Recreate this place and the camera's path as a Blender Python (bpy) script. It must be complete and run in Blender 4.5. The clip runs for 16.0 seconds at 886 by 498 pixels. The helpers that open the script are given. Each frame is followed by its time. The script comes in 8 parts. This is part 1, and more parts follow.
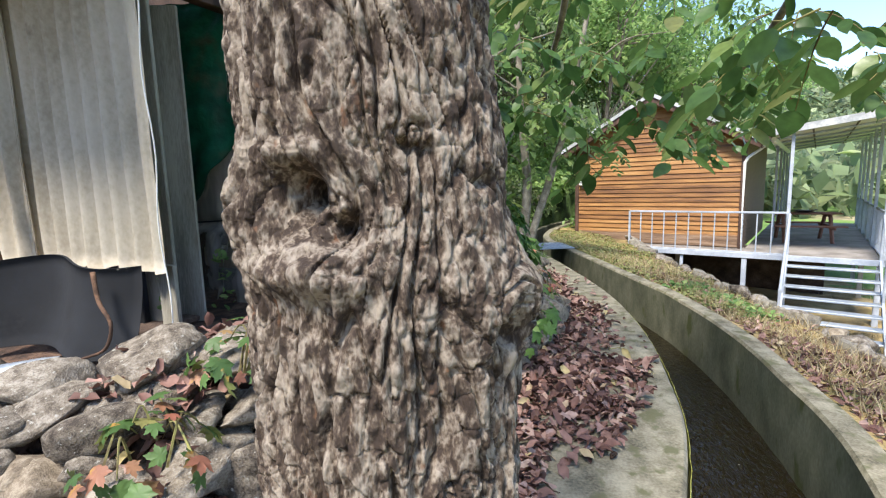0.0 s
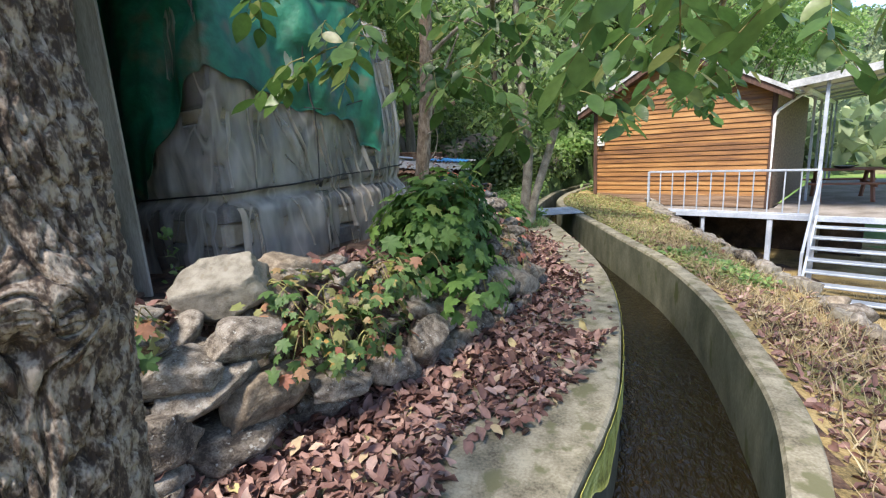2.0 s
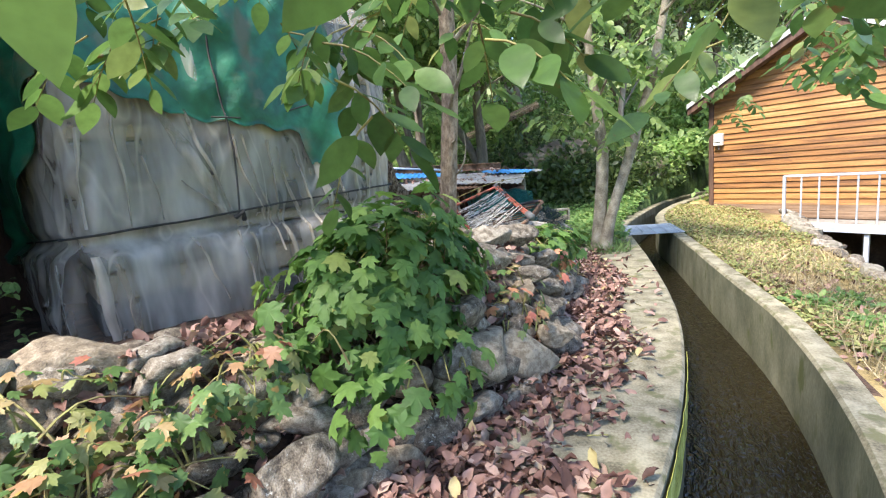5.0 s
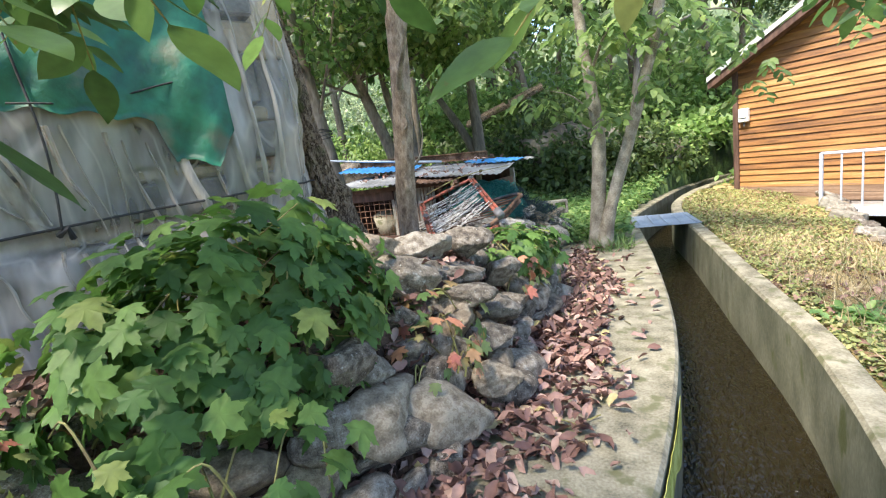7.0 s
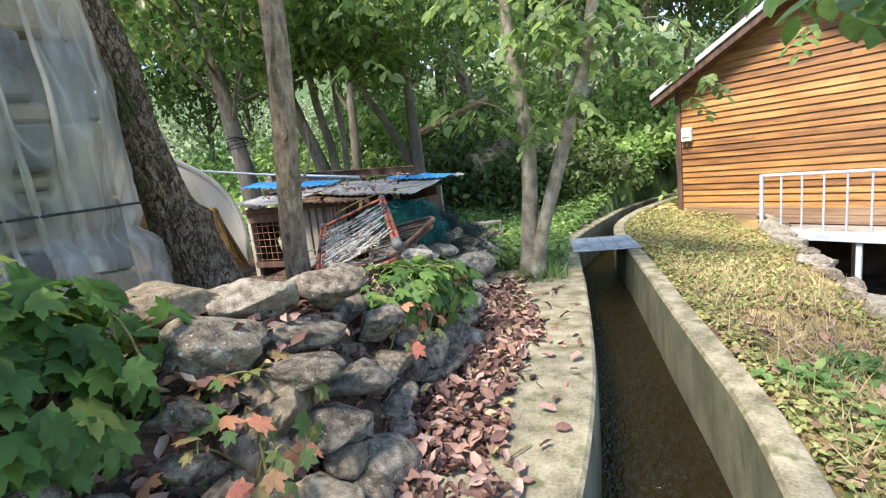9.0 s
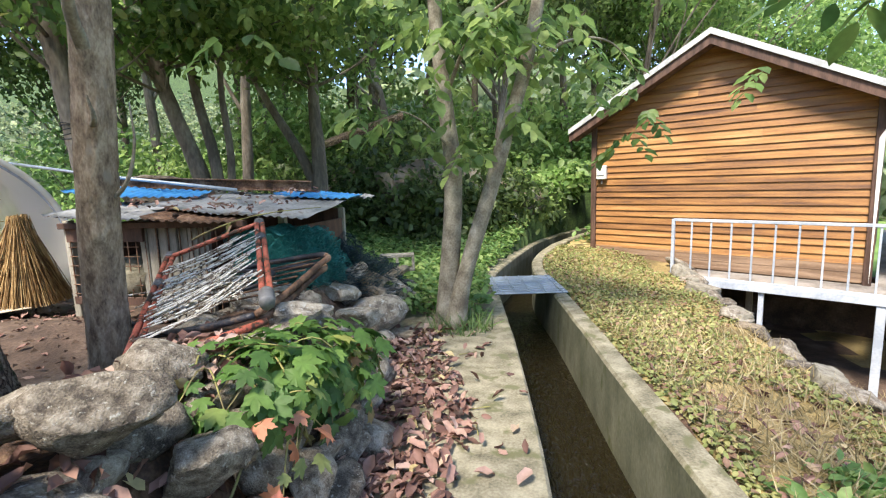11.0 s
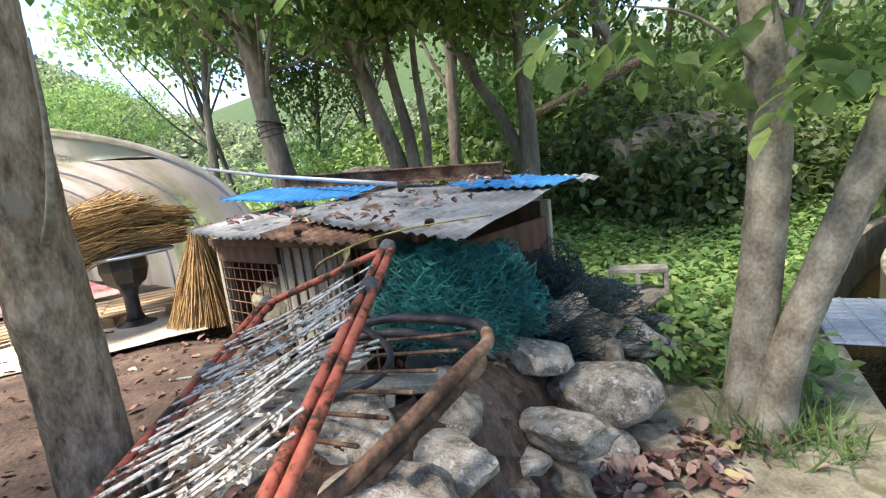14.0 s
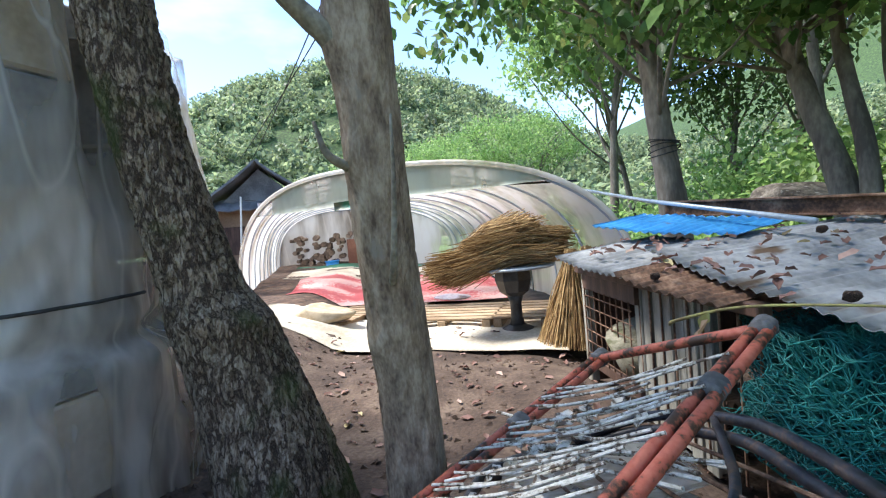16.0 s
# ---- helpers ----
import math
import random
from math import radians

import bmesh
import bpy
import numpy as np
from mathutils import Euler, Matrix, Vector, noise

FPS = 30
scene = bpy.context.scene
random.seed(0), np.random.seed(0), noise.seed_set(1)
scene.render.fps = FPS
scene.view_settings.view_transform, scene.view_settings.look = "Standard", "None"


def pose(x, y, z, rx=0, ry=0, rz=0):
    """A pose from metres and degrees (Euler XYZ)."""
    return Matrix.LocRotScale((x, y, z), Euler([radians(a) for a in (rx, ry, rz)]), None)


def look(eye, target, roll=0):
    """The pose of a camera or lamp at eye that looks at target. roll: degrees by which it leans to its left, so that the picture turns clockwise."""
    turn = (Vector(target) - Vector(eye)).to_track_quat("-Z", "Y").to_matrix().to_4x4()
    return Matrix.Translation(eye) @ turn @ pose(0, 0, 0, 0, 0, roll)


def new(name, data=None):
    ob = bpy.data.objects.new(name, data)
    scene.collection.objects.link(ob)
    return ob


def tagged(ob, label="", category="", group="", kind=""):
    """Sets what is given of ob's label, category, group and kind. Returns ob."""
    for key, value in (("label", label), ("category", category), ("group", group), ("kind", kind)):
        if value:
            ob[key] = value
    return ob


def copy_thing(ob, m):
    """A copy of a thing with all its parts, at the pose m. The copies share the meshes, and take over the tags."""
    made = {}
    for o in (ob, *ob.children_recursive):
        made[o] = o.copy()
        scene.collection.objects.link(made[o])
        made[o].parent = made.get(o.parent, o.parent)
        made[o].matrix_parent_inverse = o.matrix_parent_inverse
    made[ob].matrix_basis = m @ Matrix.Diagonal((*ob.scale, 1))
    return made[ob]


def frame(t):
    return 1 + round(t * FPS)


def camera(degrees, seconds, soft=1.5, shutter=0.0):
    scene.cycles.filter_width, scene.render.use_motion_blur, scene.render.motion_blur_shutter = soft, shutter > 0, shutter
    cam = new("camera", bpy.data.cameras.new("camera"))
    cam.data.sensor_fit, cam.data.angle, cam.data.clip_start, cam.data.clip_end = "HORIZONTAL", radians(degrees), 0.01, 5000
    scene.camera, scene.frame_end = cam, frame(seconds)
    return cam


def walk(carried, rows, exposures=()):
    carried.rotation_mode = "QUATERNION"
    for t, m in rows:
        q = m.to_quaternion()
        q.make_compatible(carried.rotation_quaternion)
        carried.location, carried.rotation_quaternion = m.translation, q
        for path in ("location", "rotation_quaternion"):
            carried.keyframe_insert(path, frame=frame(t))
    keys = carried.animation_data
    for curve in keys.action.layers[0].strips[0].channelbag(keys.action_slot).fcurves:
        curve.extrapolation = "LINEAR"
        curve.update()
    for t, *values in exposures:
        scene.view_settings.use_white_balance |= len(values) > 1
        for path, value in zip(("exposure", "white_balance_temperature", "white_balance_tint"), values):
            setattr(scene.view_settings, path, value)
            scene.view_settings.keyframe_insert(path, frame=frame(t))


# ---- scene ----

# the camera and its walk
cam = camera(87.2, 16.0, soft=1.2)
PATH = [
    (0, (1.198, 0.037, 1.381), (0.962, 2.005, 1.113), -1.6),
    (0.5, (1.344, 0.001, 1.425), (1.081, 1.971, 1.2), -4.0),
    (1, (1.539, -0.021, 1.355), (1.329, 1.947, 1.072), -3.1),
    (1.5, (1.709, -0.023, 1.432), (1.484, 1.922, 1.027), -2.4),
    (2, (1.826, 0.192, 1.401), (1.435, 2.11, 0.991), -3.4),
    (2.5, (1.914, 0.38, 1.397), (1.308, 2.244, 1.0), -3.4),
    (3, (1.972, 0.603, 1.403), (1.213, 2.411, 1.007), -2.7),
    (3.5, (2.104, 0.87, 1.402), (1.295, 2.659, 1.023), -3.1),
    (4, (2.202, 1.145, 1.414), (1.375, 2.927, 1.038), -3.9),
    (4.5, (2.352, 1.438, 1.401), (1.486, 3.21, 1.069), -4.4),
    (5, (2.44, 1.7, 1.369), (1.593, 3.481, 1.032), -5.6),
    (5.2, (2.501, 1.839, 1.361), (1.668, 3.626, 1.021), -6.3),
    (7.3, (2.684, 2.817, 1.288), (1.733, 4.539, 0.928), -7.9),
    (7.5, (2.691, 2.906, 1.293), (1.745, 4.631, 0.933), -7.8),
    (8, (2.724, 3.149, 1.28), (1.761, 4.867, 0.929), -7.8),
    (8.5, (2.806, 3.381, 1.258), (1.886, 5.122, 0.909), -7.8),
    (9, (2.84, 3.558, 1.284), (2.043, 5.362, 0.951), -6.6),
    (9.5, (2.924, 3.716, 1.309), (2.346, 5.609, 1.02), -4.7),
    (9.7, (2.947, 3.839, 1.309), (2.452, 5.757, 1.04), -3.9),
    (11.8, (2.136, 5.015, 1.351), (1.744, 6.955, 1.062), -2.0),
    (12, (2.092, 5.173, 1.364), (1.706, 7.113, 1.072), -2.5),
    (12.5, (2.028, 5.415, 1.374), (1.491, 7.317, 1.069), -3.8),
    (13, (2.052, 5.724, 1.342), (1.231, 7.516, 1.005), -4.2),
    (13.5, (2.0, 5.978, 1.333), (0.975, 7.66, 0.984), -5.0),
    (14, (1.901, 6.168, 1.355), (0.641, 7.687, 1.033), -6.8),
    (14.5, (1.865, 6.326, 1.361), (0.234, 7.442, 1.06), -6.2),
    (15, (1.882, 6.45, 1.384), (-0.022, 7.008, 1.131), -6.2),
    (15.5, (1.822, 6.464, 1.417), (-0.145, 6.783, 1.246), -6.0),
    (16, (1.771, 6.484, 1.448), (-0.221, 6.631, 1.352), -5.2),
]
walk(cam, [(t, look(eye, target, roll)) for t, eye, target, roll in PATH],
     [(0, 1.58, 6500, 12), (1.5, 1.58, 6600, 14), (2.0, 1.58, 6600, 14), (2.5, 2.06, 6600, 12), (3.5, 2.26, 6700, 12), (5.2, 2.31, 6700, 13), (9.0, 2.11, 6900, 12), (9.7, 1.96, 6900, 12), (12.0, 1.93, 6900, 12), (14.0, 2.13, 7000, 15), (15.0, 2.18, 6800, 12), (15.5, 2.03, 6500, 11), (16.0, 1.83, 6200, 10)])

# ---------- sky, sun, exposure
SUN_EL, SUN_AZ = 57.0, 200.0
world = bpy.data.worlds.new("sky")
scene.world = world
world.use_nodes = True
wn = world.node_tree.nodes
sky = wn.new("ShaderNodeTexSky")
sky.sky_type, sky.sun_disc = 'NISHITA', False
sky.sun_elevation, sky.sun_rotation = radians(SUN_EL), radians(SUN_AZ)
sky.air_density, sky.dust_density, sky.ozone_density = 0.75, 0.2, 1.8
# thin broken cloud over the blue
wco = wn.new("ShaderNodeTexCoord")
wmap = wn.new("ShaderNodeMapping")
wmap.inputs["Scale"].default_value = (1.0, 1.0, 2.6)
wnoise = wn.new("ShaderNodeTexNoise")
wnoise.inputs["Scale"].default_value, wnoise.inputs["Detail"].default_value = 2.6, 7.0
wramp = wn.new("ShaderNodeValToRGB")
wramp.color_ramp.elements[0].position, wramp.color_ramp.elements[1].position = 0.53, 0.78
wmix = wn.new("ShaderNodeMix")
wmix.data_type = 'RGBA'
wmix.inputs["B"].default_value = (2.7, 2.8, 2.95, 1)
wl = world.node_tree.links
wl.new(wco.outputs["Generated"], wmap.inputs["Vector"])
wl.new(wmap.outputs["Vector"], wnoise.inputs["Vector"])
wl.new(wnoise.outputs["Fac"], wramp.inputs["Fac"])
wl.new(wramp.outputs["Color"], wmix.inputs["Factor"])
wl.new(sky.outputs["Color"], wmix.inputs["A"])
wl.new(wmix.outputs["Result"], wn["Background"].inputs["Color"])
wn["Background"].inputs["Strength"].default_value = 0.148
lamp = bpy.data.lights.new("sun", 'SUN')
lamp.energy, lamp.angle, lamp.color = 2.9, radians(14), (1.0, 0.94, 0.84)
sun = new("sun", lamp)
sun.matrix_world = look((0, 0, 30), (30 * -math.sin(radians(SUN_AZ)) / math.tan(radians(SUN_EL)), 30 * -math.cos(radians(SUN_AZ)) / math.tan(radians(SUN_EL)), 0))

# ---------- tools
RNG = np.random.default_rng(7)


def smooth01(x):
    x = np.clip(x, 0, 1)
    return x * x * (3 - 2 * x)


class Geo:
    """Collects vertices and faces of one mesh."""

    def __init__(self):
        self.v, self.f, self.n = [], [], 0

    def add(self, verts, faces):
        verts = np.asarray(verts, float).reshape(-1, 3)
        self.v.append(verts)
        self.f.extend([tuple(int(i) + self.n for i in f) for f in faces])
        self.n += len(verts)
        return self

    def box(self, c, s, rot=None, bevel=0.0):
        """A box with chamfered upright edges and tops."""
        h = np.array(s) / 2
        b = min(bevel, h.min() * 0.6)
        if b <= 0:
            q = np.array([(x, y, z) for z in (-1, 1) for x, y in ((-1, -1), (1, -1), (1, 1), (-1, 1))]) * h
            f = [(3, 2, 1, 0), (4, 5, 6, 7)] + [(i, (i + 1) % 4, 4 + (i + 1) % 4, 4 + i) for i in range(4)]
        else:
            ring = [(-h[0] + b, -h[1]), (h[0] - b, -h[1]), (h[0], -h[1] + b), (h[0], h[1] - b), (h[0] - b, h[1]), (-h[0] + b, h[1]), (-h[0], h[1] - b), (-h[0], -h[1] + b)]
            k = 1 - b / max(h[0], h[1])
            q, kx, ky = [], (h[0] - b) / h[0], (h[1] - b) / h[1]
            for z, sx, sy in ((-h[2], kx, ky), (-h[2] + b, 1, 1), (h[2] - b, 1, 1), (h[2], kx, ky)):
                q += [(x * sx, y * sy, z) for x, y in ring]
            q = np.array(q)
            f = [tuple(range(7, -1, -1)), tuple(range(24, 32))]
            f += [(r * 8 + i, r * 8 + (i + 1) % 8, r * 8 + 8 + (i + 1) % 8, r * 8 + 8 + i) for r in range(3) for i in range(8)]
        if rot is not None:
            q = q @ np.array(rot).T
        return self.add(q + np.array(c), f)

    def tube(self, pts, rad, sides=8, caps=True, wob=0.0):
        pts = np.asarray(pts, float)
        rad = np.full(len(pts), rad) if np.isscalar(rad) else np.asarray(rad, float)
        tan = np.gradient(pts, axis=0)
        tan /= np.linalg.norm(tan, axis=1)[:, None] + 1e-12
        ref = np.array([0, 0, 1.0]) if abs(tan[:, 2]).mean() < 0.8 else np.array([1.0, 0, 0])
        a = np.cross(tan, ref)
        a /= np.linalg.norm(a, axis=1)[:, None] + 1e-12
        b = np.cross(tan, a)
        ang = np.linspace(0, 2 * np.pi, sides, endpoint=False)
        r = rad[:, None] * (1 + (wob * RNG.standard_normal((len(pts), sides)) if wob else 0))
        q = pts[:, None] + r[..., None] * (np.cos(ang)[None, :, None] * a[:, None] + np.sin(ang)[None, :, None] * b[:, None])
        m = len(pts)
        f = [(i * sides + j, i * sides + (j + 1) % sides, (i + 1) * sides + (j + 1) % sides, (i + 1) * sides + j) for i in range(m - 1) for j in range(sides)]
        if caps:
            f += [tuple(range(sides - 1, -1, -1)), tuple((m - 1) * sides + j for j in range(sides))]
        return self.add(q.reshape(-1, 3), f)

    def sheet(self, grid, thick=0.0):
        """A grid of points as a sheet, given a thickness along its normals."""
        g = np.asarray(grid, float)
        m, n = g.shape[:2]
        f = [(i * n + j, (i + 1) * n + j, (i + 1) * n + j + 1, i * n + j + 1) for i in range(m - 1) for j in range(n - 1)]
        if not thick:
            return self.add(g, f)
        nrm = np.cross(np.gradient(g, axis=0), np.gradient(g, axis=1))
        nrm /= np.linalg.norm(nrm, axis=2)[..., None] + 1e-12
        k = m * n
        back = [tuple(k + i for i in reversed(q)) for q in f]
        rim = [(j + 1, j, k + j, k + j + 1) for j in range(n - 1)] + [((m - 1) * n + j, (m - 1) * n + j + 1, k + (m - 1) * n + j + 1, k + (m - 1) * n + j) for j in range(n - 1)]
        rim += [(i * n, (i + 1) * n, k + (i + 1) * n, k + i * n) for i in range(m - 1)] + [((i + 1) * n + n - 1, i * n + n - 1, k + i * n + n - 1, k + (i + 1) * n + n - 1) for i in range(m - 1)]
        return self.add(np.concatenate([g.reshape(-1, 3), (g - nrm * thick).reshape(-1, 3)]), f + back + rim)

    def mesh(self, name, material=None, shade=False):
        me = bpy.data.meshes.new(name)
        v = np.concatenate(self.v)
        me.from_pydata(v.tolist(), [], self.f)
        if material:
            me.materials.append(material)
        if shade:
            me.polygons.foreach_set("use_smooth", [True] * len(me.polygons))
        me.update()
        return me


def scatter(name, tmpl, rots, locs, material, shade=True):
    """One mesh of many copies of a small template (verts, faces of equal size)."""
    tv, tf = tmpl
    tv, tf = np.asarray(tv, float), np.asarray(tf, int)
    m, k = len(locs), len(tv)
    v = np.einsum('mij,kj->mki', rots, tv) + np.asarray(locs)[:, None]
    f = (tf[None] + (np.arange(m) * k)[:, None, None]).reshape(-1, tf.shape[1])
    me = bpy.data.meshes.new(name)
    me.vertices.add(m * k)
    me.vertices.foreach_set("co", v.reshape(-1))
    me.loops.add(f.size)
    me.loops.foreach_set("vertex_index", f.reshape(-1).astype(np.int32))
    me.polygons.add(len(f))
    me.polygons.foreach_set("loop_start", np.arange(0, f.size, f.shape[1], dtype=np.int32))
    me.polygons.foreach_set("use_smooth", np.full(len(f), shade))
    me.materials.append(material)
    me.update(calc_edges=True)
    return me


def turns(n, tilt=0.6, size=(0.8, 1.2), droop=None, rng=None):
    """n random rotations times sizes: a turn about z, then a lean of about tilt radians."""
    g = rng or RNG
    yaw, lean, roll = g.uniform(0, 2 * np.pi, n), g.normal(0 if droop is None else droop, tilt, n), g.normal(0, tilt, n)
    s = g.uniform(size[0], size[1], n)
    cz, sz, cx, sx, cy, sy = np.cos(yaw), np.sin(yaw), np.cos(roll), np.sin(roll), np.cos(lean), np.sin(lean)
    o, i = np.zeros(n), np.ones(n)
    mz = np.array([[cz, -sz, o], [sz, cz, o], [o, o, i]]).transpose(2, 0, 1)
    my = np.array([[cy, o, sy], [o, i, o], [-sy, o, cy]]).transpose(2, 0, 1)
    mx = np.array([[i, o, o], [o, cx, -sx], [o, sx, cx]]).transpose(2, 0, 1)
    return mz @ my @ mx * s[:, None, None]


def thing(name, label, category, at=(0, 0, 0), yaw=0.0, group="", kind=""):
    ob = new(name)
    ob.empty_display_size = 0.1
    ob.matrix_world = pose(*at, 0, 0, yaw)
    return tagged(ob, label, category, group, kind)


def part(name, geo, material, parent, label="", shade=False):
    me = geo if isinstance(geo, bpy.types.Mesh) else geo.mesh(name, material, shade)
    ob = new(name, me)
    ob.parent = parent
    return tagged(ob, label)


def solid(name, geo, material, label, category="", group="", kind="", shade=False):
    me = geo if isinstance(geo, bpy.types.Mesh) else geo.mesh(name, material, shade)
    return tagged(new(name, me), label, category, group, kind)


def rz(deg):
    c, s = math.cos(radians(deg)), math.sin(radians(deg))
    return np.array([[c, -s, 0], [s, c, 0], [0, 0, 1]])


def bez(pts, n):
    """A smooth line through points."""
    p = np.asarray(pts, float)
    p = np.concatenate([[2 * p[0] - p[1]], p, [2 * p[-1] - p[-2]]])
    out = []
    for i in range(1, len(p) - 2):
        t = np.linspace(0, 1, n, endpoint=False)[:, None]
        a, b, c, d = p[i - 1], p[i], p[i + 1], p[i + 2]
        out.append(0.5 * (2 * b + (c - a) * t + (2 * a - 5 * b + 4 * c - d) * t ** 2 + (3 * b - a - 3 * c + d) * t ** 3))
    return np.concatenate(out + [p[-2:-1]])


def nz(x, y, z=0.0, k=1.0):
    return noise.noise(Vector((x * k, y * k, z * k)))


# ---------- materials
def mat(name, stops, scale=4.0, rough=0.8, bump=0.3, fine=40.0, metal=0.0, vary=0.0, by="", stretch=(1, 1, 1), spots=None, coat=0.0, bumpdist=0.01, detail=6.0, crisp=2.2):
    """Colour from a ramp over two noises, roughness and relief with it. by: 'island' or 'object' to vary piece by piece. spots: (colour, scale, cover) of stains."""
    m = bpy.data.materials.new(name)
    m.use_nodes = True
    n, l = m.node_tree.nodes, m.node_tree.links
    bs = n["Principled BSDF"]
    co = n.new("ShaderNodeTexCoord")
    mp = n.new("ShaderNodeMapping")
    mp.inputs["Scale"].default_value = stretch
    l.new(co.outputs["Object"], mp.inputs["Vector"])
    vec = mp.outputs["Vector"]
    rnd = None
    if by == "island":
        rnd = n.new("ShaderNodeNewGeometry").outputs["Random Per Island"]
    elif by == "object":
        rnd = n.new("ShaderNodeObjectInfo").outputs["Random"]
    if rnd is not None:
        mul = n.new("ShaderNodeMath")
        mul.operation = 'MULTIPLY'
        mul.inputs[1].default_value = 37.0
        l.new(rnd, mul.inputs[0])
        add = n.new("ShaderNodeVectorMath")
        l.new(vec, add.inputs[0])
        l.new(mul.outputs[0], add.inputs[1])
        vec = add.outputs[0]
    n1, n2 = n.new("ShaderNodeTexNoise"), n.new("ShaderNodeTexNoise")
    n1.inputs["Scale"].default_value, n1.inputs["Detail"].default_value = scale, detail
    n2.inputs["Scale"].default_value, n2.inputs["Detail"].default_value = fine, 4.0
    l.new(vec, n1.inputs["Vector"])
    l.new(vec, n2.inputs["Vector"])
    mx = n.new("ShaderNodeMath")
    mx.operation = 'MULTIPLY_ADD'
    mx.inputs[1].default_value = 0.35
    l.new(n2.outputs["Fac"], mx.inputs[0])
    sc = n.new("ShaderNodeMath")
    sc.operation = 'MULTIPLY'
    sc.inputs[1].default_value = 0.65
    l.new(n1.outputs["Fac"], sc.inputs[0])
    l.new(sc.outputs[0], mx.inputs[2])
    mr = n.new("ShaderNodeMapRange")
    mr.inputs["From Min"].default_value, mr.inputs["From Max"].default_value = 0.5 - 0.5 / crisp, 0.5 + 0.5 / crisp
    l.new(mx.outputs[0], mr.inputs["Value"])
    fac = mr.outputs["Result"]
    if rnd is not None and vary:
        va = n.new("ShaderNodeMath")
        va.operation = 'MULTIPLY_ADD'
        va.inputs[1].default_value = vary
        l.new(rnd, va.inputs[0])
        sh = n.new("ShaderNodeMath")
        sh.operation = 'SUBTRACT'
        sh.inputs[1].default_value = vary / 2
        l.new(fac, sh.inputs[0])
        l.new(sh.outputs[0], va.inputs[2])
        fac = va.outputs[0]
    ramp = n.new("ShaderNodeValToRGB")
    el = ramp.color_ramp.elements
    while len(el) < len(stops):
        el.new(0.5)
    for e, (p, c) in zip(el, stops):
        e.position, e.color = p, (*c, 1)
    l.new(fac, ramp.inputs["Fac"])
    col = ramp.outputs["Color"]
    if spots:
        n3 = n.new("ShaderNodeTexNoise")
        n3.inputs["Scale"].default_value, n3.inputs["Detail"].default_value = spots[1], 8.0
        l.new(vec, n3.inputs["Vector"])
        r3 = n.new("ShaderNodeValToRGB")
        r3.color_ramp.elements[0].position, r3.color_ramp.elements[1].position = spots[2], spots[2] + 0.08
        l.new(n3.outputs["Fac"], r3.inputs["Fac"])
        m3 = n.new("ShaderNodeMix")
        m3.data_type = 'RGBA'
        m3.inputs["B"].default_value = (*spots[0], 1)
        l.new(r3.outputs["Color"], m3.inputs["Factor"])
        l.new(col, m3.inputs["A"])
        col = m3.outputs["Result"]
    l.new(col, bs.inputs["Base Color"])
    rr = n.new("ShaderNodeMath")
    rr.operation = 'MULTIPLY_ADD'
    rr.inputs[1].default_value, rr.inputs[2].default_value = 0.3, rough - 0.15
    l.new(n2.outputs["Fac"], rr.inputs[0])
    l.new(rr.outputs[0], bs.inputs["Roughness"])
    bs.inputs["Metallic"].default_value = metal
    bs.inputs["Coat Weight"].default_value = coat
    if bump:
        bp = n.new("ShaderNodeBump")
        bp.inputs["Strength"].default_value, bp.inputs["Distance"].default_value = bump, bumpdist
        l.new(mx.outputs[0], bp.inputs["Height"])
        l.new(bp.outputs["Normal"], bs.inputs["Normal"])
    return m


